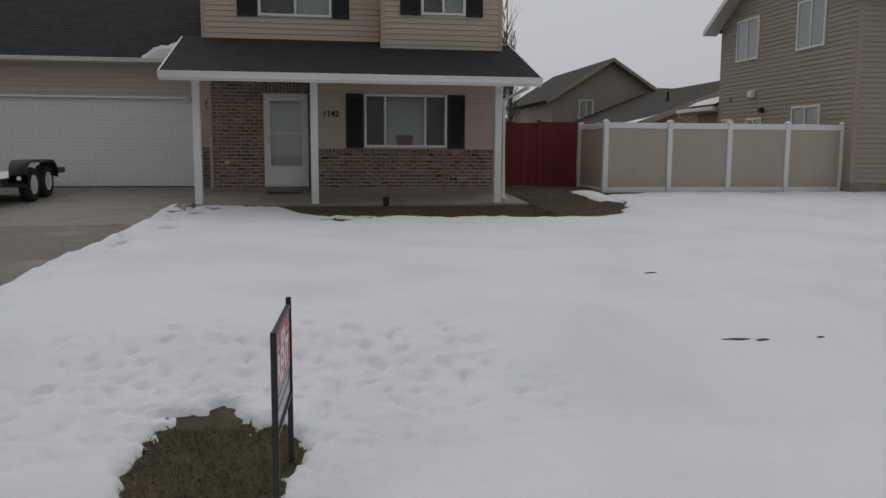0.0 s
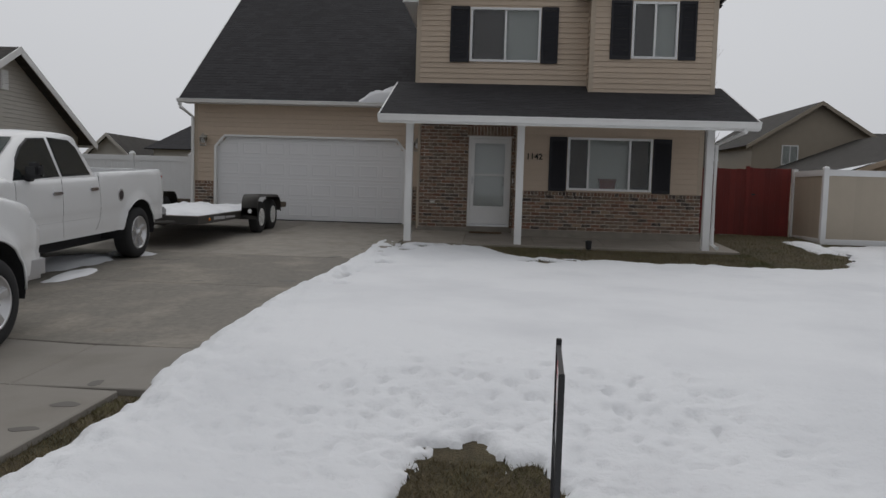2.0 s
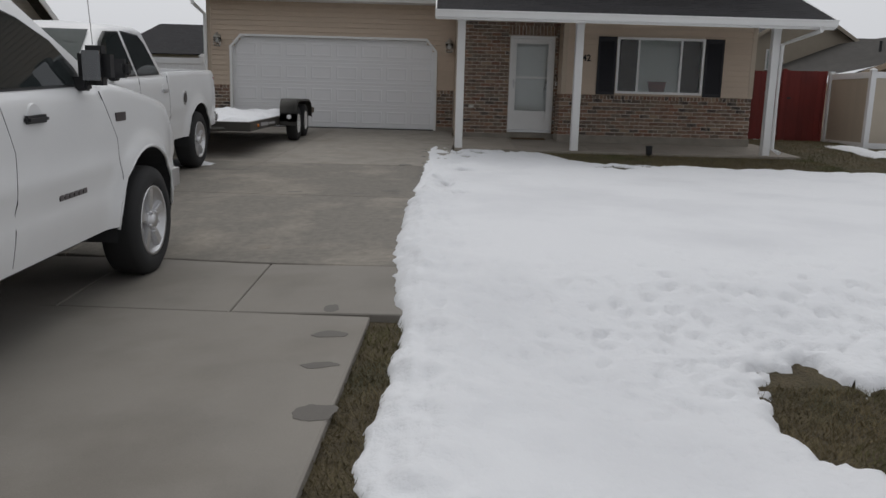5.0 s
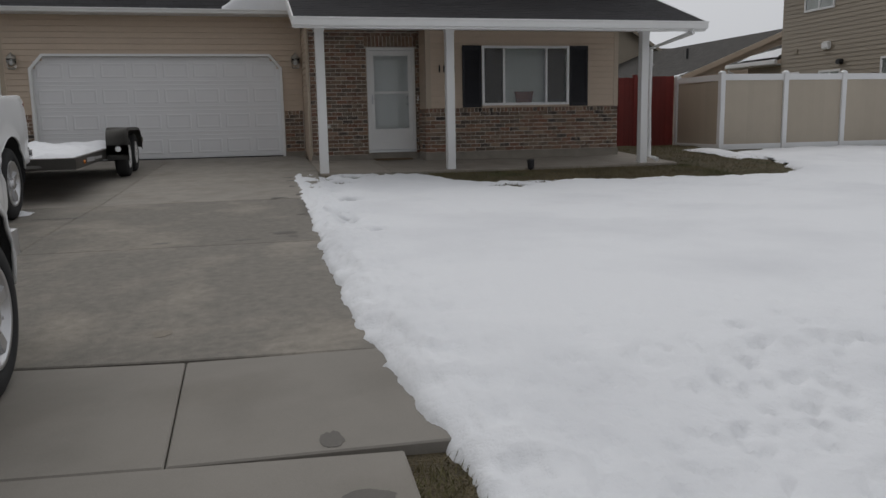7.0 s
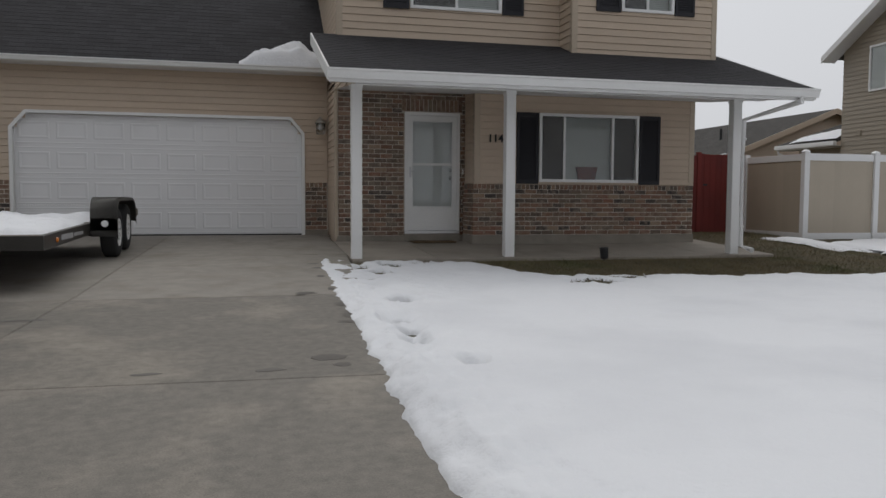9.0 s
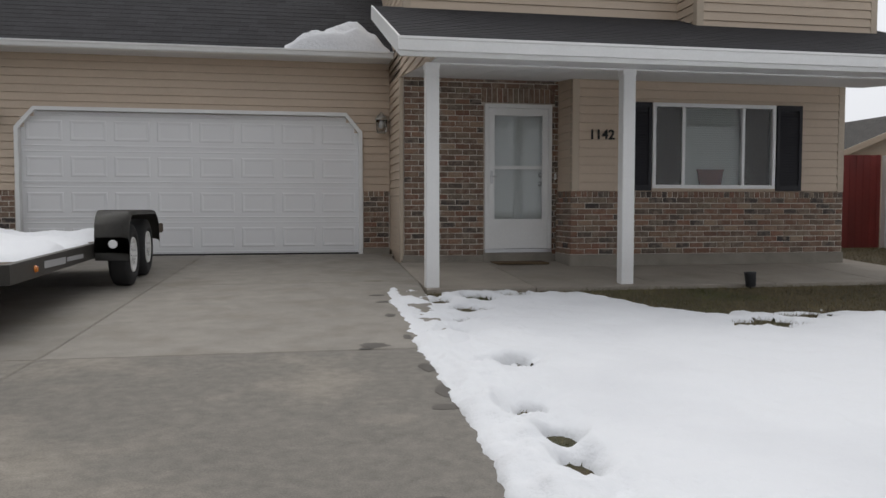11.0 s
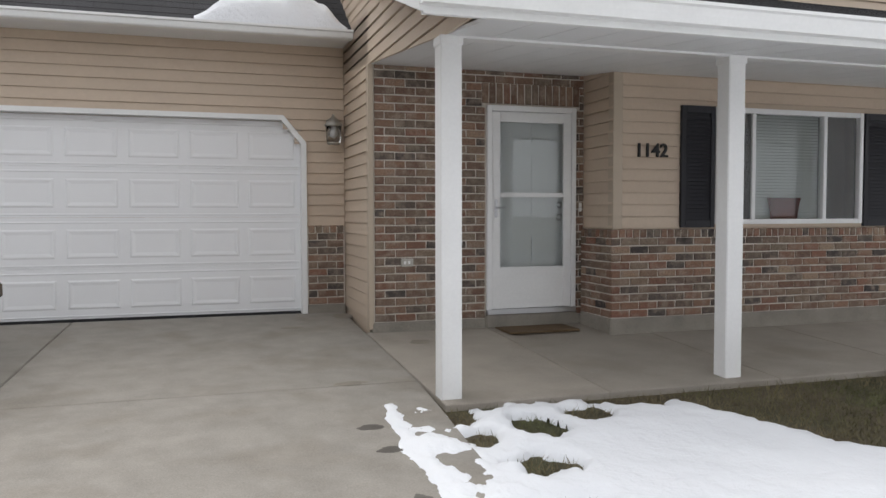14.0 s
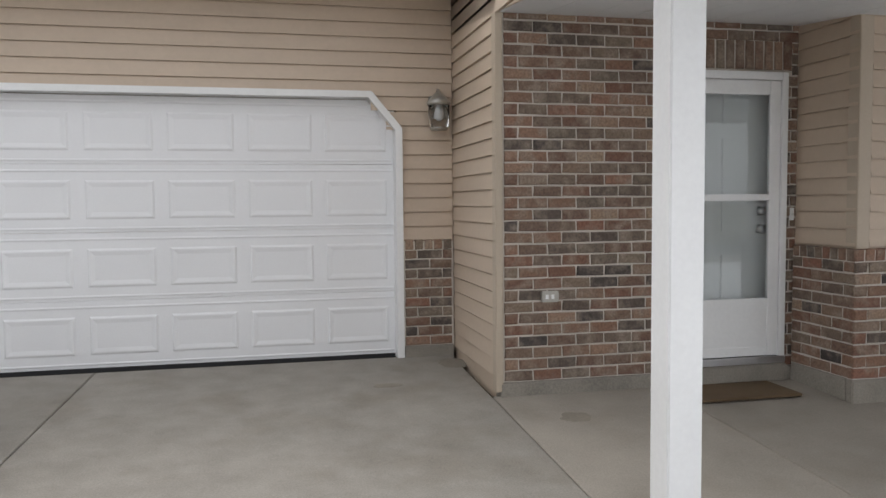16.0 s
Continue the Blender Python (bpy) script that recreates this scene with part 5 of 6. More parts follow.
def pickup(label, P):
    """A pickup truck in its own axes: x across, y ahead, z up from the ground."""
    t = empty("pickup_truck", (0, 0, 0), label, "truck", "parked pickup trucks")
    HW, RK, BELT, RAIL = P["hw"], P["rocker"], P["belt"], P["rail"]
    yf, yr, wf, wr, R = P["front"], P["rear"], P["wf"], P["wr"], P["r"]
    ZC, AR = R, P["arch"]

    def bottom(y):
        z = RK
        for c in (wf, wr):
            d = abs(y - c)
            if d < AR:
                z = max(z, ZC + math.sqrt(AR * AR - d * d) * 0.98)
        if y > wf + AR - 0.03:
            z = max(z, RK + 0.08)
        if y < wr - AR + 0.03:
            z = max(z, RK + 0.06)
        return z

    def top(y):
        if y > P["cowl"]:
            k = (y - P["cowl"]) / (yf - P["cowl"])
            return BELT + 0.03 + (P["nose"] - BELT - 0.03) * k ** 1.4 - 0.16 * smooth01((k - 0.86) / 0.14)
        return BELT if y > P["cab"] else RAIL

    def half(y, z):
        w = HW * (1 - 0.10 * ((0.95 - z) / 0.75) ** 2 * (1 if z > 0.95 else 0.75))
        w += 0.018 * math.exp(-((z - 0.62 - RK * 0.3) / 0.05) ** 2) * -1
        for c in (wf, wr):
            d = math.hypot(y - c, z - ZC)
            w += P["flare"] * math.exp(-((d - AR) / 0.07) ** 2)
        k = smooth01((y - (yf - 0.75)) / 0.75)
        return w * (1 - 0.11 * k * k) * (1 - 0.03 * smooth01((yr + 0.3 - y) / 0.3))

    ys = sorted({round(v, 4) for v in [yr + (yf - yr) * i / 70 for i in range(71)] + [c + AR * math.cos(math.pi * k / 16) for c in (wf, wr) for k in range(17)] + [P["cab"] - 0.001, P["cab"] + 0.001, P["cowl"]]})

    def ring(y):
        zb, zt = bottom(y), top(y)
        pts = [(half(y, zb + (zt - zb) * v / 12) - (0.02 if v == 12 else 0), zb + (zt - zb) * v / 12) for v in range(13)]
        w, z = pts[-1]
        if y < P["cab"] and y > yr + 0.06:
            pts += [(w - 0.03, z + 0.008), (w - 0.10, z + 0.004), (w - 0.105, z - 0.30), (0.4, z - 0.48), (0, z - 0.48)]
        else:
            crown = 0.05 if y > P["cowl"] else 0.01
            pts += [(w - 0.03, z + 0.012), (w * 0.86, z + crown * 0.7), (w * 0.62, z + crown), (w * 0.3, z + crown * 1.25), (0, z + crown * 1.3)]
        return pts

    bm = B()
    rings = []
    for y in ys:
        pts = ring(y)
        full = [(x, z) for x, z in pts] + [(-x, z) for x, z in pts[-2::-1]]
        rings.append([bm.verts.new((x, y, z)) for x, z in full])
    for a, b in zip(rings, rings[1:]):
        for i in range(len(a) - 1):
            bm.faces.new((a[i], a[i + 1], b[i + 1], b[i]))
    for r in (rings[0], rings[-1]):
        bm.faces.new(r)
    body = part("body", bm, M_CARWHITE, t, "white painted body", True)
    part("chassis", box(box(B(), -0.62, 0.62, yr + 0.2, yf - 0.25, R * 0.75, RK + 0.55), -HW * 0.72, HW * 0.72, wr + AR, wf - AR, RK - 0.02, RK + 0.2), M_DARK, t, "dark underbody")
    for c in (wf, wr):
        for s in (1, -1):
            bm = B()
            pts = [Vector((s * (half(c + AR * math.cos(a), ZC + AR * 0.98 * math.sin(a)) - 0.006), c + AR * math.cos(a), ZC + AR * 0.98 * math.sin(a))) for a in [math.pi * (k / 20 * 1.06 - 0.03) for k in range(21)]]
            sweep(bm, [p for p in pts if p.z > RK - 0.05], 0.013, 6)
            part("arch_lip", bm, M_CARWHITE, body, "", True)
            bm = B()
            for p, q in zip(pts, pts[1:]):
                off = Vector((-s * 0.34, 0, 0))
                v = [bm.verts.new(k) for k in (p, q, q + off, p + off)]
                bm.faces.new(v)
            part("wheel_well", bm, M_DARK, t, "black wheel-well liner")
            add_wheel(t, (s * P["track"], c, ZC), R, 0.27, s, 5)
    # cab
    z0, z1 = BELT - 0.01, P["roof"]
    lv = [(z0, P["ws0"], P["bk0"], HW * 0.945), (z0 + (z1 - 0.075 - z0) * 0.5, (P["ws0"] + P["ws1"] + 0.08) / 2, (P["bk0"] + P["bk1"] - 0.02) / 2, HW * 0.855), (z1 - 0.075, P["ws1"] + 0.08, P["bk1"] - 0.02, HW * 0.765), (z1 - 0.03, P["ws1"] - 0.02, P["bk1"] + 0.03, HW * 0.71), (z1, P["ws1"] - 0.22, P["bk1"] + 0.14, HW * 0.55), (z1 + 0.018, P["ws1"] - 0.5, P["bk1"] + 0.4, HW * 0.25)]

    def loop(z, f, b, w):
        return [(-w, b + 0.06, z), (-w + 0.08, b, z), (w - 0.08, b, z), (w, b + 0.06, z), (w, (f + b) / 2, z), (w, f - 0.16, z), (w * 0.86, f - 0.02, z), (w * 0.4, f + 0.07, z), (-w * 0.4, f + 0.07, z), (-w * 0.86, f - 0.02, z), (-w, f - 0.16, z), (-w, (f + b) / 2, z)]

    bm = B()
    ls = [[bm.verts.new(p) for p in loop(*l)] for l in lv]
    for a, b in zip(ls, ls[1:]):
        for i in range(12):
            bm.faces.new((a[i], a[(i + 1) % 12], b[(i + 1) % 12], b[i]))
    bm.faces.new(ls[-1])
    cab = part("cab", bm, M_CARWHITE, t, "white painted cab roof and pillars", True)

    def cab_at(z):
        for p, q in zip(lv, lv[1:]):
            if z <= q[0]:
                k = (z - p[0]) / (q[0] - p[0])
                return [p[i] + (q[i] - p[i]) * k for i in range(4)]
        return list(lv[-1])

    def pane(name, pts, s, material, proud, label, parent):
        bm = B()
        lo, hi = [], []
        for y, z in pts:
            w = cab_at(z)[3]
            lo.append((s * (w - 0.02), y, z))
            hi.append((s * (w + proud), y, z))
        hexa(bm, lo, hi)
        return part(name, bm, material, parent, label)

    for s in (1, -1):
        for pts in P["glass"]:
            cy, cz = sum(p[0] for p in pts) / len(pts), sum(p[1] for p in pts) / len(pts)
            seal = pane("window_seal", [(cy + (y - cy) * 1.05, cz + (z - cz) * 1.07) for y, z in pts], s, M_BLACK, 0.004, "black rubber window seal", cab)
            pane("side_window", pts, s, M_TINT, 0.009, "dark tinted side window", cab)
    bm = B()
    zb, zt = z0 + 0.05, z1 - 0.085
    lo, hi = [], []
    for z in (zb, (zb + zt) / 2, zt):
        _, f, _, w = cab_at(z)
        for fx, dy in ((-0.84, -0.015), (-0.4, 0.075), (0.4, 0.075), (0.84, -0.015)):
            lo.append(bm.verts.new((w * fx, f + dy + 0.035, z)))
    for r in range(2):
        for i in range(3):
            bm.faces.new((lo[r * 4 + i], lo[r * 4 + i + 1], lo[r * 4 + 5 + i], lo[r * 4 + 4 + i]))
    bmesh.ops.solidify(bm, geom=bm.faces[:], thickness=0.008)
    part("windshield", bm, M_SCREENGLASS, cab, "grey-green windshield")
    _, _, bk, w = cab_at((zb + zt) / 2)
    part("rear_window", hexa(B(), [(-w + 0.15, cab_at(zb)[2] - 0.006, zb + 0.03), (w - 0.15, cab_at(zb)[2] - 0.006, zb + 0.03), (w - 0.15, cab_at(zb)[2] + 0.01, zb + 0.03), (-w + 0.15, cab_at(zb)[2] + 0.01, zb + 0.03)], [(-w + 0.18, cab_at(zt)[2] - 0.008, zt), (w - 0.18, cab_at(zt)[2] - 0.008, zt), (w - 0.18, cab_at(zt)[2] + 0.01, zt), (-w + 0.18, cab_at(zt)[2] + 0.01, zt)]), M_TINT, cab, "dark rear window")
    # seams, handles, mirrors, lamps
    for s in (1, -1):
        for line in P["seams"]:
            pts = [Vector((s * (half(y, z) - 0.0015), y, z)) for y, z in line]
            fine = [p.lerp(q, k / 6) for p, q in zip(pts, pts[1:]) for k in range(6)] + [pts[-1]]
            fine = [Vector((s * (half(p.y, p.z) - 0.0015), p.y, p.z)) for p in fine]
            part("door_seam", sweep(B(), fine, 0.0035, 5), M_DARK, body, "dark door seam")
        for y, z in P["handles"]:
            w = half(y, z)
            h = part("door_handle", box(B(), *sorted((s * (w - 0.01), s * (w + 0.035))), y - 0.115, y + 0.115, z - 0.022, z + 0.022, 0.014), P["handle_mat"], t, P["handle_label"])
            part("recess", lathe(B(), (s * (w - 0.012), y + 0.01, z + 0.012), (s, 0, 0), [(0, 0.075), (0.0135, 0.07)], 16), M_CARWHITE, h)
        my, mz = P["mirror"]
        w = half(my, mz - 0.1)
        m = part("side_mirror", box(B(), *sorted((s * (w - 0.01), s * (w + 0.19))), my - 0.05, my + 0.11, mz - P["mh"], mz + P["mh"], 0.05), M_BLACK, t, "black plastic side mirror")
        part("mirror_arm", box(B(), *sorted((s * (w - 0.12), s * (w + 0.05))), my - 0.04, my + 0.05, mz - P["mh"] - 0.035, mz - P["mh"] + 0.05, 0.012), M_BLACK, m)
        part("mirror_glass", box(B(), *sorted((s * (w + 0.04), s * (w + 0.15))), my - 0.056, my - 0.048, mz - P["mh"] + 0.03, mz + P["mh"] - 0.03), M_CHROME, m, "mirror glass")
        hy, hz = P["lamp"]
        w = half(hy, hz)
        lamp = part("headlight", hexa(B(), [(s * (w - 0.03), hy - 0.22, hz - 0.06), (s * (w - 0.03), hy - 0.22, hz + 0.07), (s * (half(hy + 0.14, hz) - 0.05), hy + 0.16, hz + 0.05), (s * (half(hy + 0.14, hz) - 0.05), hy + 0.16, hz - 0.13)], [(s * (w + 0.002), hy - 0.20, hz - 0.04), (s * (w + 0.002), hy - 0.20, hz + 0.05), (s * (half(hy + 0.14, hz) + 0.006), hy + 0.13, hz + 0.03), (s * (half(hy + 0.14, hz) + 0.006), hy + 0.13, hz - 0.11)]), M_LENS, t, "clear headlight")
        part("indicator", box(B(), *sorted((s * (w - 0.02), s * (w + 0.012))), hy - 0.21, hy - 0.08, hz - 0.035, hz + 0.045, 0.01), M_AMBER, lamp, "amber indicator")
        tw = half(yr + 0.1, RAIL - 0.25)
        part("tail_light", box(B(), *sorted((s * (tw - 0.16), s * (tw - 0.016))), yr - 0.012, yr + 0.09, RAIL - 0.46, RAIL - 0.08, 0.012), M_TAIL, t, "red tail light")
    fw = half(yf - 0.05, 0.7)
    bump = part("front_bumper", box(B(), -fw - 0.03, fw + 0.03, yf - 0.30, yf + 0.09, RK + 0.02, RK + 0.27, 0.05), M_STEEL if P["chrome"] else M_CARWHITE, t, "chrome front bumper" if P["chrome"] else "white front bumper")
    part("grille", box(B(), -fw * 0.62, fw * 0.62, yf - 0.05, yf + 0.03, RK + 0.33, P["nose"] - 0.2, 0.03), M_CHROME, t, "chrome grille surround")
    part("grille_mesh", box(B(), -fw * 0.56, fw * 0.56, yf - 0.02, yf + 0.036, RK + 0.37, P["nose"] - 0.25, 0.01), M_BLACK, t)
    rw = half(yr + 0.2, 0.7)
    part("rear_bumper", box(B(), -rw + 0.02, rw - 0.02, yr - 0.16, yr + 0.06, RK + 0.04, RK + 0.24, 0.03), M_CHROME, t, "chrome rear bumper")
    part("tailgate", box(B(), -rw + 0.16, rw - 0.16, yr - 0.018, yr + 0.05, RK + 0.30, RAIL + 0.005, 0.012), M_CARWHITE, t, "white tailgate")
    part("exhaust", cyl(B(), (HW * 0.55, wr - AR - 0.1, RK - 0.02), (HW * 0.8, wr - AR - 0.45, RK - 0.05), 0.035), M_STEEL, t)
    ax, ay = P["antenna"]
    az = top(ay) + 0.03
    part("antenna", sweep(B(), [(ax, ay, az), (ax, ay - 0.02, az + 0.03)], 0.012), M_BLACK, t)
    part("antenna_rod", sweep(B(), [(ax, ay - 0.02, az + 0.03), (ax + 0.0, ay - 0.10, az + 0.78)], 0.0028, 6), M_STEEL, t)
    for s in (1, -1):
        for (y0, y1, zz0, zz1, dark) in P["badges"]:
            w = half((y0 + y1) / 2, (zz0 + zz1) / 2)
            part("badge", box(B(), *sorted((s * (w - 0.004), s * (w + 0.006))), y0, y1, zz0, zz1, 0.002), M_BADGE if dark else M_CHROME, t, "small dark badge" if dark else "chrome badge bar")
    if P.get("fuel"):
        y, z = P["fuel"]
        for s in (-1,):
            w = half(y, z)
            f = part("fuel_cap", lathe(B(), (s * (w - 0.006), y, z), (s, 0, 0), [(0, 0.095), (0.01, 0.095), (0.012, 0.075)], 24), M_STEEL, t, "grey round fuel filler", True)
            part("cap_face", lathe(B(), (s * (w + 0.004), y, z), (s, 0, 0), [(0, 0.07), (0.006, 0.066)], 20), M_BADGE, f)
    return t


def plain_emitless(name, base, rough):
    return mat(name, base, rough, vary=0.05, bump=0)


M_AMBER = plain_emitless("amber_lens", (0.65, 0.2, 0.03), 0.15)
M_TAIL = plain_emitless("red_lens", (0.3, 0.015, 0.015), 0.12)
M_BADGE = plain_emitless("dark_badge", (0.06, 0.05, 0.05), 0.3)

A = dict(hw=0.965, rocker=0.47, belt=1.40, rail=1.46, front=2.83, rear=-3.02, wf=1.85, wr=-1.85, r=0.41, arch=0.575, track=0.88, cowl=1.22, cab=-0.98, nose=1.17, flare=0.045, roof=1.985,
         ws0=1.56, ws1=0.60, bk0=-0.95, bk1=-0.78,
         glass=[[(1.02, 1.43), (0.02, 1.42), (0.02, 1.84), (0.26, 1.845), (0.52, 1.79), (0.80, 1.68), (0.98, 1.53)], [(-0.07, 1.42), (-0.72, 1.43), (-0.66, 1.79), (-0.07, 1.84)]],
         seams=[[(1.19, 1.38), (1.37, 1.06), (1.38, 0.71), (1.28, 0.49)], [(-0.03, 1.39), (0.06, 1.09), (0.03, 0.78), (-0.03, 0.50)], [(-0.78, 1.39), (-0.80, 1.0), (-1.0, 0.6)]],
         handles=[(0.30, 1.255), (-0.56, 1.255)], handle_mat=M_BLACK, handle_label="black door handle", mirror=(0.96, 1.545), mh=0.12, lamp=(2.50, 1.13), chrome=True, antenna=(0.80, 1.50),
         badges=[(1.38, 1.55, 1.175, 1.235, True)] + [(0.52 + 0.062 * i, 0.57 + 0.062 * i, 0.765, 0.80, True) for i in range(6)])
tundra = pickup("white double cab pickup parked nose-in on the driveway", A)
slope_deg = math.degrees(math.atan2(zd(-4.9, 6.31) - zd(-4.9, 2.61), 3.7))
tundra.matrix_basis = pose(-5.83, 4.46, (zd(-4.9, 6.31) + zd(-4.9, 2.61)) / 2 - 0.008, slope_deg, 0, 0)
R_ = dict(hw=0.985, rocker=0.50, belt=1.31, rail=1.375, front=2.72, rear=-2.78, wf=1.785, wr=-1.785, r=0.405, arch=0.55, track=0.86, cowl=1.50, cab=-0.60, nose=1.18, flare=0.035, roof=1.93,
          ws0=1.78, ws1=0.82, bk0=-0.60, bk1=-0.32,
          glass=[[(1.38, 1.34), (0.40, 1.36), (0.47, 1.83), (0.82, 1.82), (1.02, 1.72), (1.22, 1.55)], [(0.30, 1.36), (-0.40, 1.37), (-0.24, 1.72), (-0.12, 1.81), (0.36, 1.84)]],
          seams=[[(1.42, 1.30), (1.45, 0.9), (1.40, 0.58)], [(0.41, 1.32), (0.42, 0.9), (0.40, 0.55)], [(-0.56, 1.34), (-0.58, 0.76), (-0.46, 0.56)], [(1.4, 0.755), (0.1, 0.745), (-1.2, 0.755)]],
          handles=[(0.56, 1.13), (-0.38, 1.15)], handle_mat=M_CHROME, handle_label="chrome door handle", mirror=(1.12, 1.44), mh=0.10, lamp=(2.32, 1.0), chrome=False, antenna=(0.80, 1.5),
          badges=[], fuel=(-1.19, 1.03))
ram = pickup("white crew cab pickup hitched to a flat trailer", R_)
slope2 = math.degrees(math.atan2(zd(-6.3, 12.08) - zd(-6.3, 8.51), 3.57))
ram.matrix_basis = pose(-7.17, 10.295, (zd(-6.3, 8.51) + zd(-6.3, 12.08)) / 2 + 0.005, -slope2, 0, 180)

# ---- car trailer ----
M_TRAILER = mat("bronze_black_steel", (0.06, 0.056, 0.05), 0.45, metal=0.2, vary=0.2, scale=4)
M_DECK = mat("weathered_deck_board", (0.13, 0.10, 0.075), 0.9, vary=0.25, grain=40, bump=0.4)
TX0, TX1, TY0, TY1 = -7.86, -5.80, 13.55, 17.75
tz = lambda y: zg(16.8) + 0.42 + 0.02 * (y - 16.8)
trailer = empty("car_trailer", (-6.8, 16.5, zg(16.5)), "dark flatbed car trailer with tandem wheels and snowy deck", "trailer")
for x in (TX0, TX1 - 0.06):
    bm = B()
    hexa(bm, [(x, TY0, tz(TY0) - 0.10), (x + 0.06, TY0, tz(TY0) - 0.10), (x + 0.06, TY1, tz(TY1) - 0.10), (x, TY1, tz(TY1) - 0.10)], [(x, TY0, tz(TY0) + 0.05), (x + 0.06, TY0, tz(TY0) + 0.05), (x + 0.06, TY1, tz(TY1) + 0.05), (x, TY1, tz(TY1) + 0.05)])
    part("side_rail", bm, M_TRAILER, trailer)
for y in (TY0, TY1 - 0.06):
    part("cross_member", box(B(), TX0 + 0.06, TX1 - 0.06, y, y + 0.06, tz(y) - 0.10, tz(y) + 0.05), M_TRAILER, trailer)
for i in range(12):
    w = (TX1 - TX0 - 0.12) / 12
    x = TX0 + 0.06 + i * w
    bm = B()
    hexa(bm, [(x + 0.004, TY0 + 0.06, tz(TY0) - 0.01), (x + w - 0.004, TY0 + 0.06, tz(TY0) - 0.01), (x + w - 0.004, TY1 - 0.06, tz(TY1) - 0.01), (x + 0.004, TY1 - 0.06, tz(TY1) - 0.01)], [(x + 0.004, TY0 + 0.06, tz(TY0) + 0.03), (x + w - 0.004, TY0 + 0.06, tz(TY0) + 0.03), (x + w - 0.004, TY1 - 0.06, tz(TY1) + 0.03), (x + 0.004, TY1 - 0.06, tz(TY1) + 0.03)])
    part("deck_board", bm, M_DECK, trailer)
for s, xo in ((1, TX1), (-1, TX0)):
    cx = xo + s * 0.20
    for y in (16.42, 17.27):
        add_wheel(trailer, (cx, y, zg(y) + 0.335), 0.335, 0.21, s, 6, True)
    base = zg(16.8)
    prof = [(15.93, 0.28), (15.90, 0.36), (15.90, 0.52)] + [(16.14 - 0.24 * math.cos(a), 0.58 + 0.22 * math.sin(a)) for a in (0.3, 0.7, 1.1, 1.4)] + [(16.4, 0.80), (17.2, 0.80)] + [(17.44 + 0.26 * math.sin(a), 0.56 + 0.24 * math.cos(a)) for a in (0.1, 0.4, 0.8, 1.2)] + [(17.71, 0.44)]
    bm = B()
    rows = []
    for y, z in prof:
        rows.append([bm.verts.new((xo + s * dx, y, base + z + dz)) for dx, dz in ((0.02, 0), (0.30, 0), (0.345, -0.012), (0.36, -0.05))])
    for a, b in zip(rows, rows[1:]):
        for i in range(3):
            bm.faces.new((a[i], a[i + 1], b[i + 1], b[i]))
    bmesh.ops.solidify(bm, geom=bm.faces[:], thickness=0.006)
    fender = part("fender", bm, M_TRAILER, trailer, "dark rounded steel fender", True)
    part("oval_marker", lathe(B(), (xo + s * 0.2, 15.895, zg(16.8) + 0.45), (0, -1, 0), [(0, 0.045), (0.006, 0.04)], 16), M_SIGNWHITE, fender, "pale oval marker")
    part("axle", cyl(B(), (TX0, 16.42, zg(16.42) + 0.33), (TX1, 16.42, zg(16.42) + 0.33), 0.04), M_TRAILER, trailer) if s > 0 else None
    part("ramp_stub", box(B(), *sorted((xo - s * 0.02, xo + s * 0.30)), 17.72, 18.38, zg(17.8) + 0.45, zg(17.8) + 0.57, 0.01), M_DECK, trailer, "dark wooden ramp end")
    part("marker_light", lathe(B(), (xo + s * 0.005, 14.1, tz(14.1) - 0.03), (s, 0, 0), [(0, 0.03), (0.02, 0.022)], 12), M_AMBER, trailer, "amber marker light")
    for k, (y0, y1) in enumerate(((14.35, 14.95), (15.0, 15.55))):
        part("lettering_bar", box(B(), *sorted((xo, xo + s * 0.003)), y0, y1, tz(y0) - 0.05, tz(y0) - 0.01 + 0.02 * (1 - k)), M_SIGNGREY, trailer, "worn pale lettering on the rail")
for x in (-7.5, -6.1):
    part("tongue", sweep(B(), [(x, TY0 + 0.1, tz(TY0) - 0.06), (-7.0, 13.18, tz(TY0) - 0.10)], 0.04, 6), M_TRAILER, trailer)
part("jack", cyl(B(), (-6.8, 13.32, zg(13.3)), (-6.8, 13.32, tz(13.3) + 0.3), 0.03), M_TRAILER, trailer)
part("jack_foot", lathe(B(), (-6.8, 13.32, zg(13.3)), (0, 0, 1), [(0, 0.08), (0.015, 0.08)], 12), M_TRAILER, trailer)
part("winch", box(B(), -7.15, -6.85, 13.45, 13.65, tz(13.5) + 0.05, tz(13.5) + 0.25, 0.02), M_TRAILER, trailer)
bm = B()
nx, ny, vs = 36, 60, {}
for i in range(nx + 1):
    for j in range(ny + 1):
        x, y = TX0 + 0.1 + (TX1 - TX0 - 0.16) * i / nx, TY0 + 0.5 + (TY1 - TY0 - 0.75) * j / ny
        e = min(i, nx - i) / 6, min(j, ny - j) / 7
        h = 0.14 * min(1, min(e)) ** 0.5 + 0.09 * noise.fractal((x * 1.5, y * 1.3, 4.0), 0.9, 2, 4) - 0.05
        vs[i, j] = bm.verts.new((x, y, tz(y) + 0.03 + max(-0.03, h)))
for i in range(nx):
    for j in range(ny):
        bm.faces.new((vs[i, j], vs[i + 1, j], vs[i + 1, j + 1], vs[i, j + 1]))
tagged(part("trailer_snow", bm, M_SNOW, None, "", True), "patchy white snow lying on the trailer deck", "snow", kind="stuff")


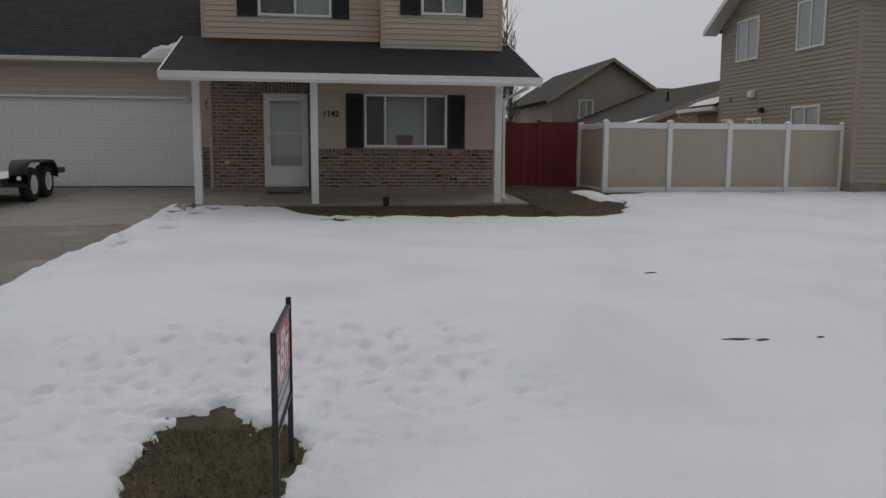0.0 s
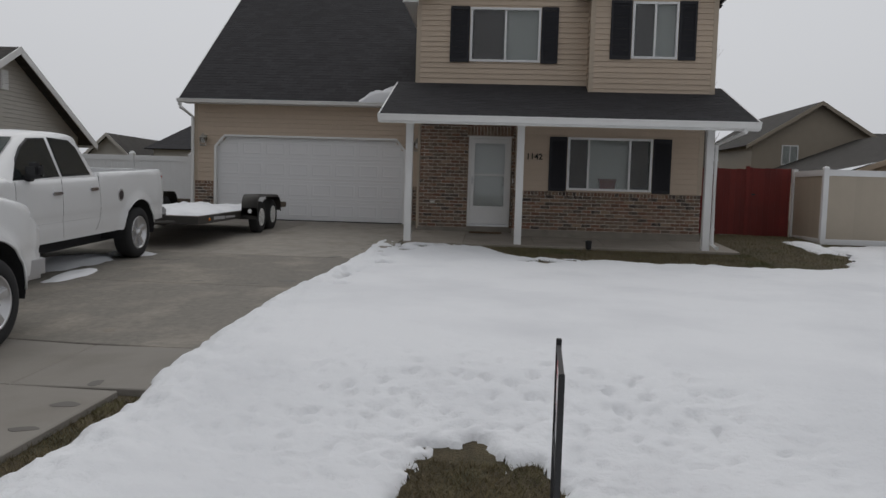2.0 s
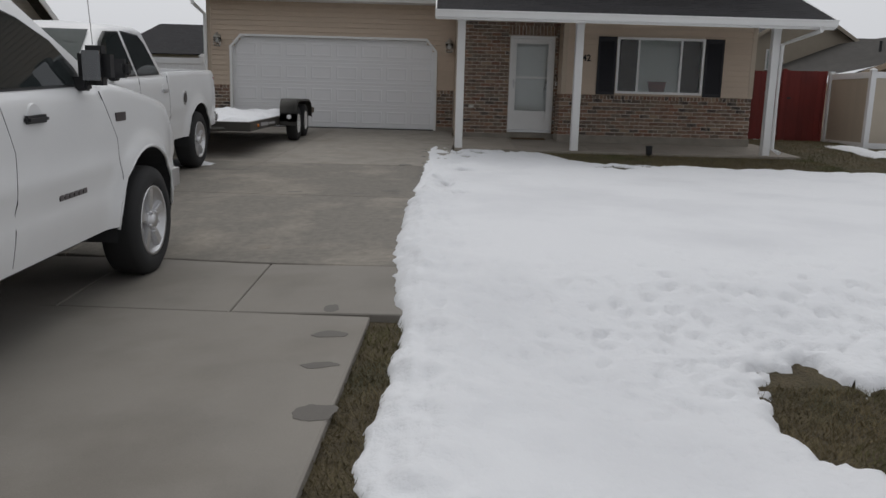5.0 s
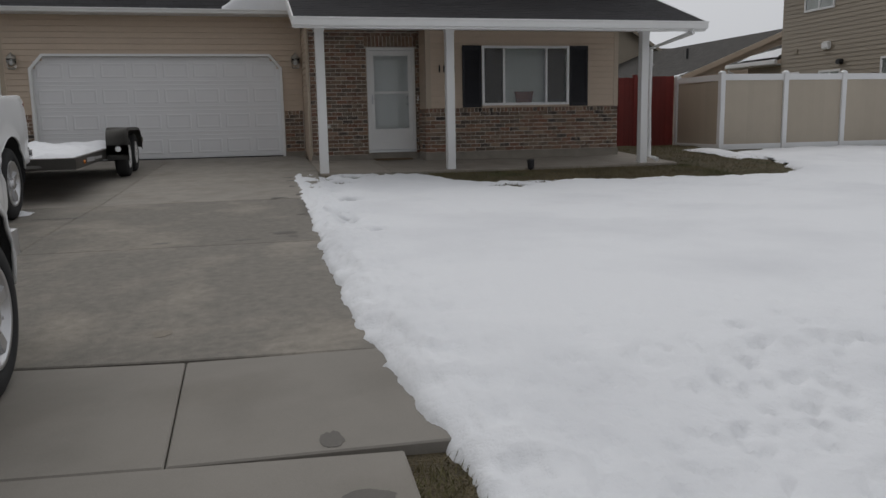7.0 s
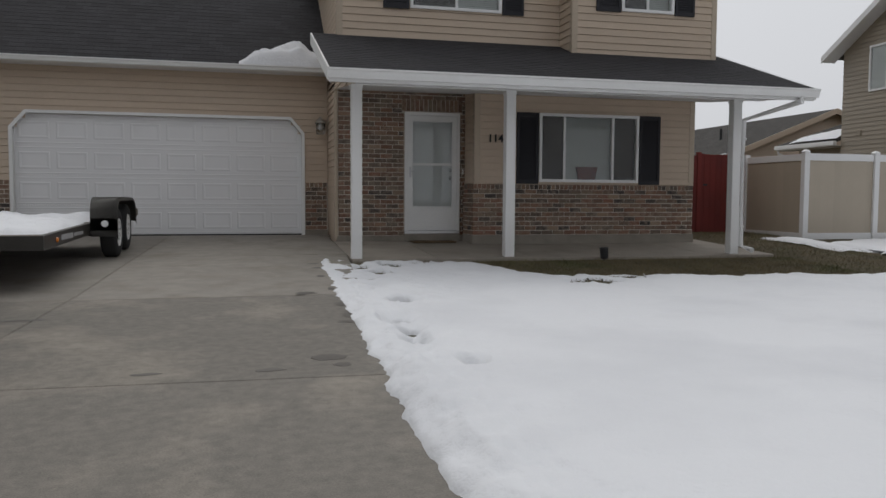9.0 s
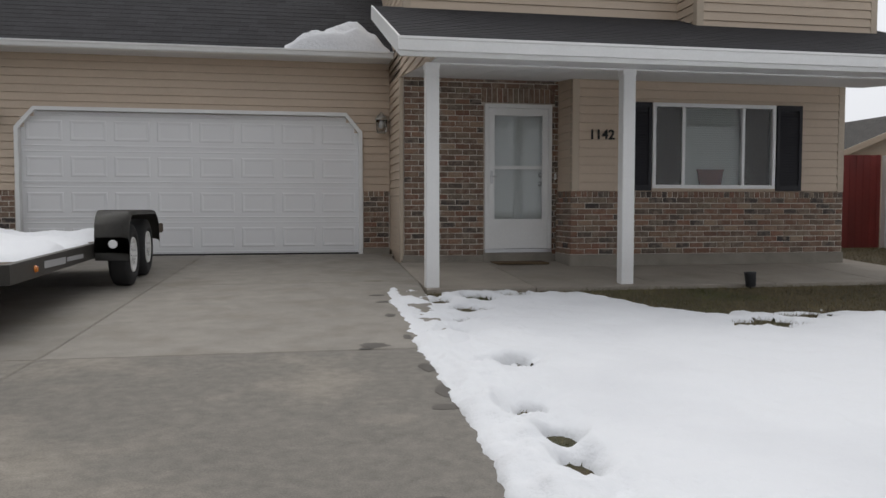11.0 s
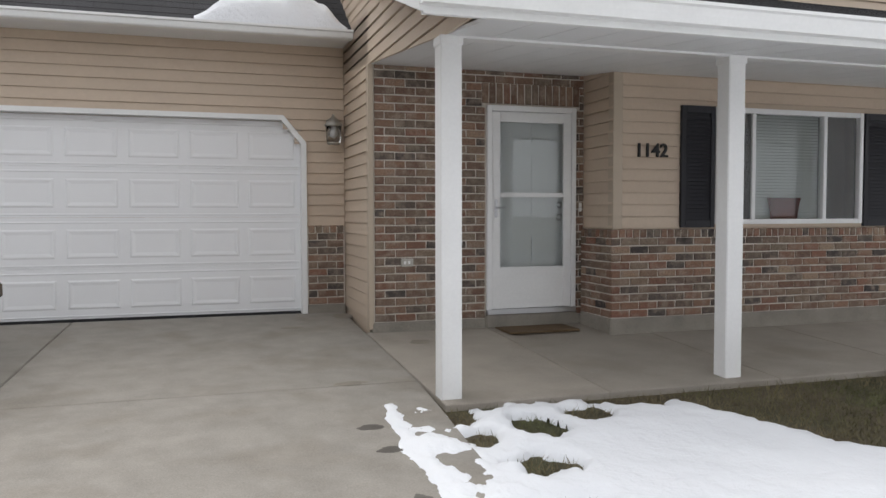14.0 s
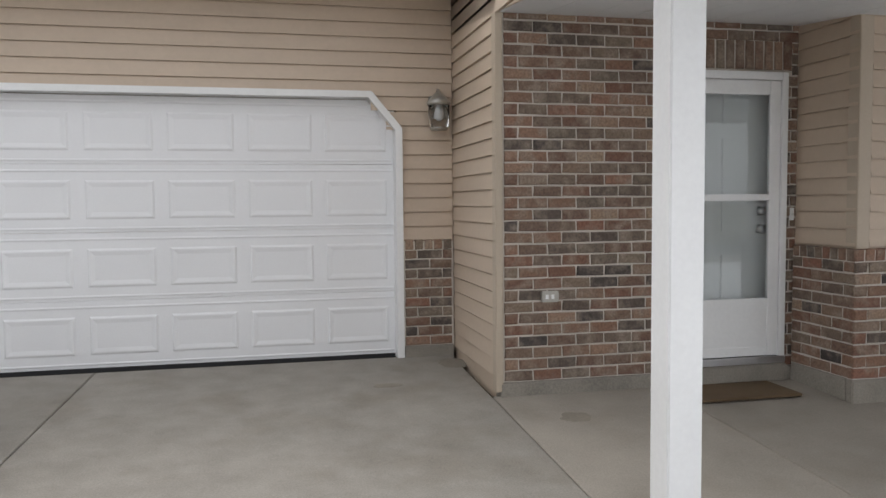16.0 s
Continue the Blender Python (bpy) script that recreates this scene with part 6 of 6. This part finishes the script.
def snow_patch(cx, cy, rx, ry, h, seed):
    bm = B()
    n = 22
    grid = {}
    for i in range(n + 1):
        for j in range(n + 1):
            u, v = 2 * i / n - 1, 2 * j / n - 1
            x, y = cx + u * rx * 1.3, cy + v * ry * 1.3
            t = 1 - math.hypot(u, v) * 1.25 + 0.35 * noise.fractal((x * 2, y * 2, seed), 0.9, 2, 3)
            grid[i, j] = bm.verts.new((x, y, zd(x, y) + (h * min(1, t * 2) ** 0.6 if t > 0 else 0.1 * t)))
    for i in range(n):
        for j in range(n):
            bm.faces.new((grid[i, j], grid[i + 1, j], grid[i + 1, j + 1], grid[i, j + 1]))
    return tagged(part("snow_patch", bm, M_SNOW, None, "", True), "small melting snow patch on the driveway concrete", "snow", kind="stuff")


for i, q in enumerate(((-6.2, 10.0, 0.16, 0.6, 0.04), (-6.5, 12.5, 0.4, 0.35, 0.05), (-6.9, 11.2, 0.5, 0.9, 0.07), (6.35, 17.4, 0.22, 0.9, 0.04), (6.75, 16.7, 0.2, 0.6, 0.04), (5.0, 21.0, 0.5, 0.3, 0.06))):
    snow_patch(*q, i * 7.3)

# ---- houses round about ----


def wall_window(parent, axis, plane, out, a0, a1, z0, z1, blind=True):
    """A white slider in a wall of a neighbouring house."""
    def bx(p0, p1, q0, q1, r0, r1):
        d = sorted((plane + out * r0, plane + out * r1))
        return (d[0], d[1], p0, p1, q0, q1) if axis == "x" else (p0, p1, d[0], d[1], q0, q1)
    w = part("window", box(B(), *bx(a0 + 0.04, a1 - 0.04, z0 + 0.04, z1 - 0.04, 0.0, 0.01)), M_BLIND if blind else M_ROOM, parent, "white slider window")
    for p in ((a0, a0 + 0.06, z0, z1), (a1 - 0.06, a1, z0, z1), (a0 + 0.06, a1 - 0.06, z0, z0 + 0.06), (a0 + 0.06, a1 - 0.06, z1 - 0.06, z1), ((a0 + a1) / 2 - 0.025, (a0 + a1) / 2 + 0.025, z0 + 0.06, z1 - 0.06)):
        part("frame", box(B(), *bx(*p, 0.0, 0.05)), M_FRAME, w)
    part("pane", box(B(), *bx(a0 + 0.05, a1 - 0.05, z0 + 0.05, z1 - 0.05, 0.022, 0.026)), M_GLASS, w)
    return w


# neighbour on the east: two storeys
RX, RY0, RY1 = 13.3, 17.95, 24.8
east = empty("house", (18, 21, 0.7), "two-storey khaki vinyl-sided house with white slider windows", "house")
part("wall", box(B(), RX, 23, RY0, RY1, 0.3, 5.9), M_SIDING_N, east)
part("gable", hexa(B(), [(RX, RY0, 5.9), (RX, RY1, 5.9), (23, RY1, 5.9), (23, RY0, 5.9)], [(RX, 21.37, 7.9), (RX, 21.38, 7.9), (23, 21.38, 7.9), (23, 21.37, 7.9)]), M_SIDING_N, east)
EW = [(22.5, 23.78, 4.5, 5.78), (19.28, 20.55, 4.48, 5.8), (19.3, 20.6, 1.9, 2.95), (22.1, 23.0, 1.9, 2.72), (23.9, 24.5, 2.0, 2.75)]
siding(east, "x", RX, RY0, RY1, 0.9, 5.9, -1, [w for w in EW], M_SIDING_N, 0.125)
siding(east, "x", RX, lambda z: RY0 + (z - 5.9) * 1.71, lambda z: RY1 - (z - 5.9) * 1.71, 5.9, 7.6, -1, (), M_SIDING_N, 0.125)
siding(east, "y", RY0, RX, 23, 0.9, 5.9, -1, (), M_SIDING_N, 0.125)
part("foundation", box(B(), RX - 0.02, 23, RY0 - 0.02, RY1, 0.3, 0.9), M_CONC, east)
part("corner_post", box(B(), RX - 0.03, RX + 0.08, RY0 - 0.03, RY0 + 0.08, 0.9, 5.9), M_SIDING_N, east)
for w in EW:
    wall_window(east, "x", RX, -1, *w)
shingles("roof", (RX - 0.45, RY0 - 0.4, 5.66), (23.4, RY0 - 0.4, 5.66), (RX - 0.45, 21.375, 7.95), (23.4, 21.375, 7.95), M_SHINGLE_N, "", east)
shingles("roof", (RX - 0.45, RY1 + 0.4, 5.66), (23.4, RY1 + 0.4, 5.66), (RX - 0.45, 21.375, 7.95), (23.4, 21.375, 7.95), M_SHINGLE_N, "", east)
for ya in (RY0 - 0.4, RY1 + 0.4):
    part("rake_board", hexa(B(), [(RX - 0.48, ya, 5.50), (RX - 0.44, ya, 5.50), (RX - 0.44, 21.375, 7.79), (RX - 0.48, 21.375, 7.79)], [(RX - 0.48, ya, 5.68), (RX - 0.44, ya, 5.68), (RX - 0.44, 21.375, 7.97), (RX - 0.48, 21.375, 7.97)]), M_WHITE, east)
    part("soffit", hexa(B(), [(RX - 0.44, ya, 5.52), (RX, ya, 5.52), (RX, 21.375, 7.80), (RX - 0.44, 21.375, 7.80)], [(RX - 0.44, ya, 5.54), (RX, ya, 5.54), (RX, 21.375, 7.83), (RX - 0.44, 21.375, 7.83)]), M_SOFFIT, east)
part("vent_hood", box(B(), RX - 0.14, RX, 22.55, 22.85, 3.32, 3.55, 0.03), M_WHITE, east, "white dryer vent hood")
part("wall_light", box(B(), RX - 0.16, RX, 22.0, 22.2, 2.85, 3.0, 0.03), M_BLACK, east, "black wall light")
part("vent_hood", box(B(), RX - 0.05, RX, 24.0, 24.2, 3.3, 3.45, 0.01), M_SIDING_N, east)
WE = 27.6
wing = empty("house_wing", (14.5, 26, 0.7), "low khaki rear bump-out with snowy shingle roof and gutter", "house")
part("wall", box(B(), 13.75, 16, 24.9, WE - 0.4, 0.3, 3.1), M_SIDING_N, wing)
shingles("roof", (13.2, 24.85, 3.22), (13.2, WE, 3.22), (15.0, 24.85, 4.0), (15.0, WE - 1.4, 4.0), M_SHINGLE_N, "", wing)
part("gutter", box(B(), 13.08, 13.2, 24.85, WE, 3.06, 3.20, 0.02), M_WHITE, wing)
part("soffit", box(B(), 13.2, 13.75, 24.85, WE, 3.04, 3.06), M_SOFFIT, wing)
part("downspout", sweep(B(), [(13.15, WE - 0.15, 3.06), (13.15, WE - 0.15, 2.95), (13.68, WE - 0.5, 2.7), (13.68, WE - 0.5, 0.8)], 0.04, 8), M_WHITE, wing)
wall_window(wing, "x", 13.75, -1, 25.6, 26.4, 1.9, 2.62)
bm = B()
vs = {}
for i in range(33):
    for j in range(11):
        u, v = i / 32, j / 10
        y = 24.9 + u * 2.2
        reach = 1.5 * (1 - 0.75 * u) * (0.85 + 0.25 * noise.fractal((y * 2.5, 0.3, 2), 0.9, 2, 3))
        x = 13.22 + v * reach
        vs[i, j] = bm.verts.new((x, y, 3.235 + (x - 13.2) * 0.433 + 0.10 * math.sin(math.pi * (0.12 + 0.88 * v)) * min(1, 5 * (1 - u))))
for i in range(32):
    for j in range(10):
        bm.faces.new((vs[i, j], vs[i + 1, j], vs[i + 1, j + 1], vs[i, j + 1]))
part("roof_snow", bm, M_SNOW, wing, "snow left on the roof edge", True)


def gable_house(name, x0, x1, y0, y1, eave, ridge, along, label, wall_mat, windows=(), over=0.45, vent=False):
    """A plain gabled house; the ridge runs along x or y."""
    h = empty(name, ((x0 + x1) / 2, (y0 + y1) / 2, 0.7), label, "house")
    part("wall", box(B(), x0, x1, y0, y1, 0.2, eave), wall_mat, h)
    if along == "x":
        m = (y0 + y1) / 2
        part("gable", hexa(B(), [(x0, y0, eave), (x1, y0, eave), (x1, y1, eave), (x0, y1, eave)], [(x0, m - 0.01, ridge - 0.08), (x1, m - 0.01, ridge - 0.08), (x1, m + 0.01, ridge - 0.08), (x0, m + 0.01, ridge - 0.08)]), wall_mat, h)
        k = (ridge - eave) / (m - y0)
        for ya in (y0 - over, y1 + over):
            e = eave - k * over
            shingles("roof", (x0 - over, ya, e), (x1 + over, ya, e), (x0 - over, m, ridge), (x1 + over, m, ridge), M_SHINGLE_N, "", h)
            for xa in (x0 - over - 0.03, x1 + over):
                part("rake_board", hexa(B(), [(xa, ya, e - 0.2), (xa + 0.03, ya, e - 0.2), (xa + 0.03, m, ridge - 0.2), (xa, m, ridge - 0.2)], [(xa, ya, e + 0.02), (xa + 0.03, ya, e + 0.02), (xa + 0.03, m, ridge + 0.02), (xa, m, ridge + 0.02)]), M_WHITE, h)
            part("gutter", box(B(), x0 - over, x1 + over, *sorted((ya, ya + (0.1 if ya > m else -0.1))), e - 0.12, e + 0.01, 0.01), M_WHITE, h)
    else:
        m = (x0 + x1) / 2
        part("gable", hexa(B(), [(x0, y0, eave), (x1, y0, eave), (x1, y1, eave), (x0, y1, eave)], [(m - 0.01, y0, ridge - 0.08), (m + 0.01, y0, ridge - 0.08), (m + 0.01, y1, ridge - 0.08), (m - 0.01, y1, ridge - 0.08)]), wall_mat, h)
        k = (ridge - eave) / (m - x0)
        for xa in (x0 - over, x1 + over):
            e = eave - k * over
            shingles("roof", (xa, y0 - over, e), (xa, y1 + over, e), (m, y0 - over, ridge), (m, y1 + over, ridge), M_SHINGLE_N, "", h)
            part("rake_board", hexa(B(), [(xa, y0 - over - 0.03, e - 0.2), (xa, y0 - over, e - 0.2), (m, y0 - over, ridge - 0.2), (m, y0 - over - 0.03, ridge - 0.2)], [(xa, y0 - over - 0.03, e + 0.02), (xa, y0 - over, e + 0.02), (m, y0 - over, ridge + 0.02), (m, y0 - over - 0.03, ridge + 0.02)]), wall_mat, h)
    for w in windows:
        wall_window(h, *w)
    return h


def hip_house(name, x0, x1, y0, y1, eave, ridge, run, label, wall_mat):
    """A house whose roof slopes on all four sides."""
    h = empty(name, ((x0 + x1) / 2, (y0 + y1) / 2, 0.7), label, "house")
    part("wall", box(B(), x0 + 0.4, x1 - 0.4, y0 + 0.4, y1 - 0.4, 0.2, eave), wall_mat, h)
    my = (y0 + y1) / 2
    a, b = (x0 + run, my, ridge), (x1 - run, my, ridge)
    shingles("roof", (x0, y0, eave), (x1, y0, eave), a, b, M_SHINGLE, "", h)
    shingles("roof", (x0, y1, eave), (x1, y1, eave), a, b, M_SHINGLE, "", h)
    shingles("roof", (x0, y0, eave), (x0, y1, eave), a, (a[0], my + 0.05, ridge), M_SHINGLE, "", h)
    shingles("roof", (x1, y0, eave), (x1, y1, eave), b, (b[0], my + 0.05, ridge), M_SHINGLE, "", h)
    return h


rear = gable_house("house", 12.8, 25.6, 32.4, 48, 2.6, 5.1, "y", "long low tan house with brown gable roof behind the fence", M_SIDING, (), 0.4)
siding(rear, "y", 32.4, lambda z: 12.8 + max(0, (z - 2.6) / 0.39), lambda z: 25.6 - max(0, (z - 2.6) / 0.39), 1.6, 4.9, -1, (), M_SIDING, 0.15)
part("roof_pipe", cyl(B(), (16.6, 36, 3.9), (16.6, 36, 4.55), 0.06), M_BLACK, rear)
bm = B()
vs = {}
for i in range(17):
    for j in range(7):
        u, v = i / 16, j / 6
        y, x = 32.2 + 2.6 * u, 12.5 + v * (0.5 + 1.5 * (1 - u))
        vs[i, j] = bm.verts.new((x, y, 2.6 + (x - 12.8) * 0.39 + 0.02 + 0.12 * math.sin(math.pi * v) * math.sin(math.pi * min(1, 0.1 + u))))
for i in range(16):
    for j in range(6):
        bm.faces.new((vs[i, j], vs[i + 1, j], vs[i + 1, j + 1], vs[i, j + 1]))
part("roof_snow", bm, M_SNOW, rear, "snow left on the roof edge", True)
gable_house("house", 13.6, 20.6, 45, 56, 4.9, 7.1, "y", "distant two-storey tan house with brown gable roof", M_SIDING_N, [("y", 45, -1, 15.2, 16.1, 3.6, 4.7)])
gable_house("house", 20, 30, 50, 60, 4.6, 6.3, "x", "distant tan house with long brown roof", M_SIDING_N)
gable_house("house", 12.0, 14.5, 58, 66, 3.2, 5.0, "y", "small distant tan house behind the red fence", M_SIDING_N)
west = gable_house("house", -25, -14.7, 18.0, 25.8, 3.12, 5.38, "x", "grey-sided neighbouring house with white-trimmed gable end", M_SIDING_G)
siding(west, "x", -14.7, 18.0, 25.8, 0.9, 3.12, 1, (), M_SIDING_G, 0.125)
siding(west, "x", -14.7, lambda z: 18.0 + (z - 3.12) * 1.726, lambda z: 25.8 - (z - 3.12) * 1.726, 3.12, 5.12, 1, (), M_SIDING_G, 0.125)
bm = box(B(), -14.68, -14.64, 21.6, 21.95, 4.15, 4.7, 0.004)
v = part("gable_vent", bm, M_WHITE, west, "white louvred gable vent")
for i in range(7):
    part("louvre", box(B(), -14.64, -14.625, 21.64, 21.91, 4.20 + i * 0.065, 4.24 + i * 0.065), M_WHITE, v)
gable_house("house", -29, -19.25, 15.0, 24.6, 5.95, 9.2, "y", "taller grey neighbouring house part behind the gable", M_SIDING_G, (), 0.45)
hip_house("house", -20.7, -10.0, 44, 53, 3.55, 5.45, 1.5, "distant low house with dark hipped shingle roof", M_SIDING_G)
gable_house("house", -24.4, -22.0, 45, 55, 3.3, 4.4, "y", "small distant gabled house", M_SIDING_G)


def bare_tree(x, y, h, seed, name="bare_tree"):
    rng = random.Random(seed)
    t = empty(name, (x, y, 0.8), "tall leafless poplar tree behind the houses", "tree", "bare poplars")
    bm, crown = B(), B()
    trunk = [Vector((x, y, 0.6))]
    for i in range(7):
        trunk.append(trunk[-1] + Vector((rng.uniform(-0.1, 0.1), rng.uniform(-0.1, 0.1), h / 7)))
    for i in range(7):
        cyl(bm, trunk[i], trunk[i + 1], 0.16 * (1 - i / 7.5), 0.16 * (1 - (i + 1) / 7.5), 7)
    for k in range(46):
        f = rng.uniform(0.12, 0.95)
        p = Vector((x, y, 0.6 + h * f))
        a = rng.uniform(0, 6.28)
        ln = h * rng.uniform(0.14, 0.30) * (1.15 - f)
        q = p
        d = Vector((math.cos(a) * 0.45, math.sin(a) * 0.45, 1)).normalized()
        for s in range(3):
            e = q + d * ln / 3
            cyl(crown, q, e, 0.035 * (1 - s / 3.3), 0.035 * (1 - (s + 1) / 3.3), 4)
            for _ in range(3):
                b = rng.uniform(0, 6.28)
                tw = (d + Vector((math.cos(b), math.sin(b), 0.6)) * 0.5).normalized()
                cyl(crown, q.lerp(e, rng.random()), q.lerp(e, 0.5) + tw * ln * 0.35, 0.012, 0.004, 3)
            q = e
            d = (d + Vector((rng.uniform(-0.12, 0.12), rng.uniform(-0.12, 0.12), 0.2))).normalized()
    part("trunk", bm, M_BARK, t)
    part("crown", crown, M_BARK, t, "bare grey branches")
    return t


bare_tree(10.6, 46, 13.5, 1)
bare_tree(11.4, 48, 10.5, 2)
bare_tree(12.4, 50, 9.0, 3)

# ---- small things on the ground ----


def stain(cx, cy, rx, ry, seed, name="water_stain", material=M_WET, label="dark damp stain on the concrete", lift=0.0022):
    bm = B()
    rng = random.Random(seed)
    pts = []
    for i in range(64):
        a = 2 * math.pi * i / 64
        r = 1 + 0.34 * noise.fractal((math.cos(a) * 1.1 + seed * 3.1, math.sin(a) * 1.1, seed), 1.1, 2, 3)
        x, y = cx + math.cos(a) * rx * r, cy + math.sin(a) * ry * r
        pts.append((x, y, zd(x, y) + lift))
    hexa(bm, [(x, y, z - 0.001) for x, y, z in pts], pts)
    return tagged(part(name, bm, material), label, "stain", kind="stuff")


DIRT = [(3.15, 5.25, 0.10, 0.013), (3.35, 5.23, 0.05, 0.012), (3.85, 5.25, 0.03, 0.010), (3.44, 7.53, 0.06, 0.025)]
STAINS = [(-4.42, 9.95, 0.09, 0.03), (-3.66, 9.90, 0.09, 0.04), (-3.26, 10.17, 0.13, 0.09), (-3.2, 9.95, 0.06, 0.05), (-5.72, 11.96, 0.3, 0.04), (-3.33, 5.19, 0.045, 0.08), (-3.27, 4.68, 0.11, 0.055), (-3.26, 4.20, 0.10, 0.04), (-3.2, 3.62, 0.10, 0.08), (-3.2, 13.13, 0.11, 0.09), (-3.27, 13.02, 0.05, 0.03), (-2.93, 12.37, 0.05, 0.12), (-2.93, 11.77, 0.05, 0.14), (-2.98, 11.45, 0.08, 0.06), (-2.92, 13.4, 0.04, 0.08), (-2.95, 14.3, 0.05, 0.07), (-2.93, 15.0, 0.07, 0.05), (-2.95, 15.4, 0.08, 0.05)]
RUSTS = [(-3.03, 18.58, 0.10, 0.05), (-2.0, 17.65, 0.10, 0.09), (-2.88, 16.4, 0.12, 0.05), (-2.42, 19.1, 0.12, 0.15), (-4.15, 7.02, 0.06, 0.07)]
for k, q in enumerate(STAINS):
    stain(*q, k + 1)
for k, q in enumerate(RUSTS):
    stain(*q, k + 40, "rust_stain", M_RUST, "faint rusty stain on the concrete", 0.002)

for k, (cx, cy, rx, ry) in enumerate(DIRT):
    bm = B()
    pts = []
    for i in range(14):
        a = 2 * math.pi * i / 14
        x, y = cx + math.cos(a) * rx * (1 + 0.3 * math.sin(3 * a + k)), cy + math.sin(a) * ry
        d = snow_depth(x, y) or 0
        pts.append((x, y, snow_base(x, y, d) + d + 0.006))
    hexa(bm, [(x, y, z - 0.004) for x, y, z in pts], pts)
    tagged(part("dirt_streak", bm, M_DIRT), "thin brown dirt streak lying on the snow", "dirt", kind="stuff")

# dormant grass where the snow has gone
rng = random.Random(5)
verts, faces = [], []


def blades(x0, x1, y0, y1, count, h):
    for _ in range(count):
        x, y = rng.uniform(x0, x1), rng.uniform(y0, y1)
        d = snow_depth(x, y)
        if d is not None and d > 0.0:
            continue
        z = ground_z(x, y) - 0.005
        a, ln = rng.uniform(0, 6.28), h * rng.uniform(0.5, 1.3)
        w, lean = 0.004, ln * rng.uniform(0.3, 1.1)
        c, s = math.cos(a), math.sin(a)
        b = rng.uniform(0, 6.28)
        k = len(verts)
        verts.extend([(x - w * s, y + w * c, z), (x + w * s, y - w * c, z), (x + lean * math.cos(b), y + lean * math.sin(b), z + ln)])
        faces.append((k, k + 1, k + 2))


blades(-2.4, 4.5, 13.3, 15.7, 26000, 0.045)
blades(4.3, 7.0, 13.6, 20.2, 9000, 0.05)
blades(-1.3, 0.3, 2.9, 4.4, 9000, 0.04)
blades(-3.2, -2.7, 1.0, 4.95, 6000, 0.04)
blades(-3.0, -1.5, 9.5, 15.6, 9000, 0.022)
me = bpy.data.meshes.new("grass")
me.from_pydata(verts, [], faces)
M_BLADE = mat("dry_grass_blade", (0.16, 0.13, 0.07), 0.9, vary=0.5, scale=3, grain=30, bump=0, second=(0.085, 0.10, 0.035), second_amt=0.8, second_scale=1.1)
me.materials.append(M_BLADE)
tagged(new("dormant_grass", me), "short dormant grass, straw brown with a little green", "grass", kind="stuff")
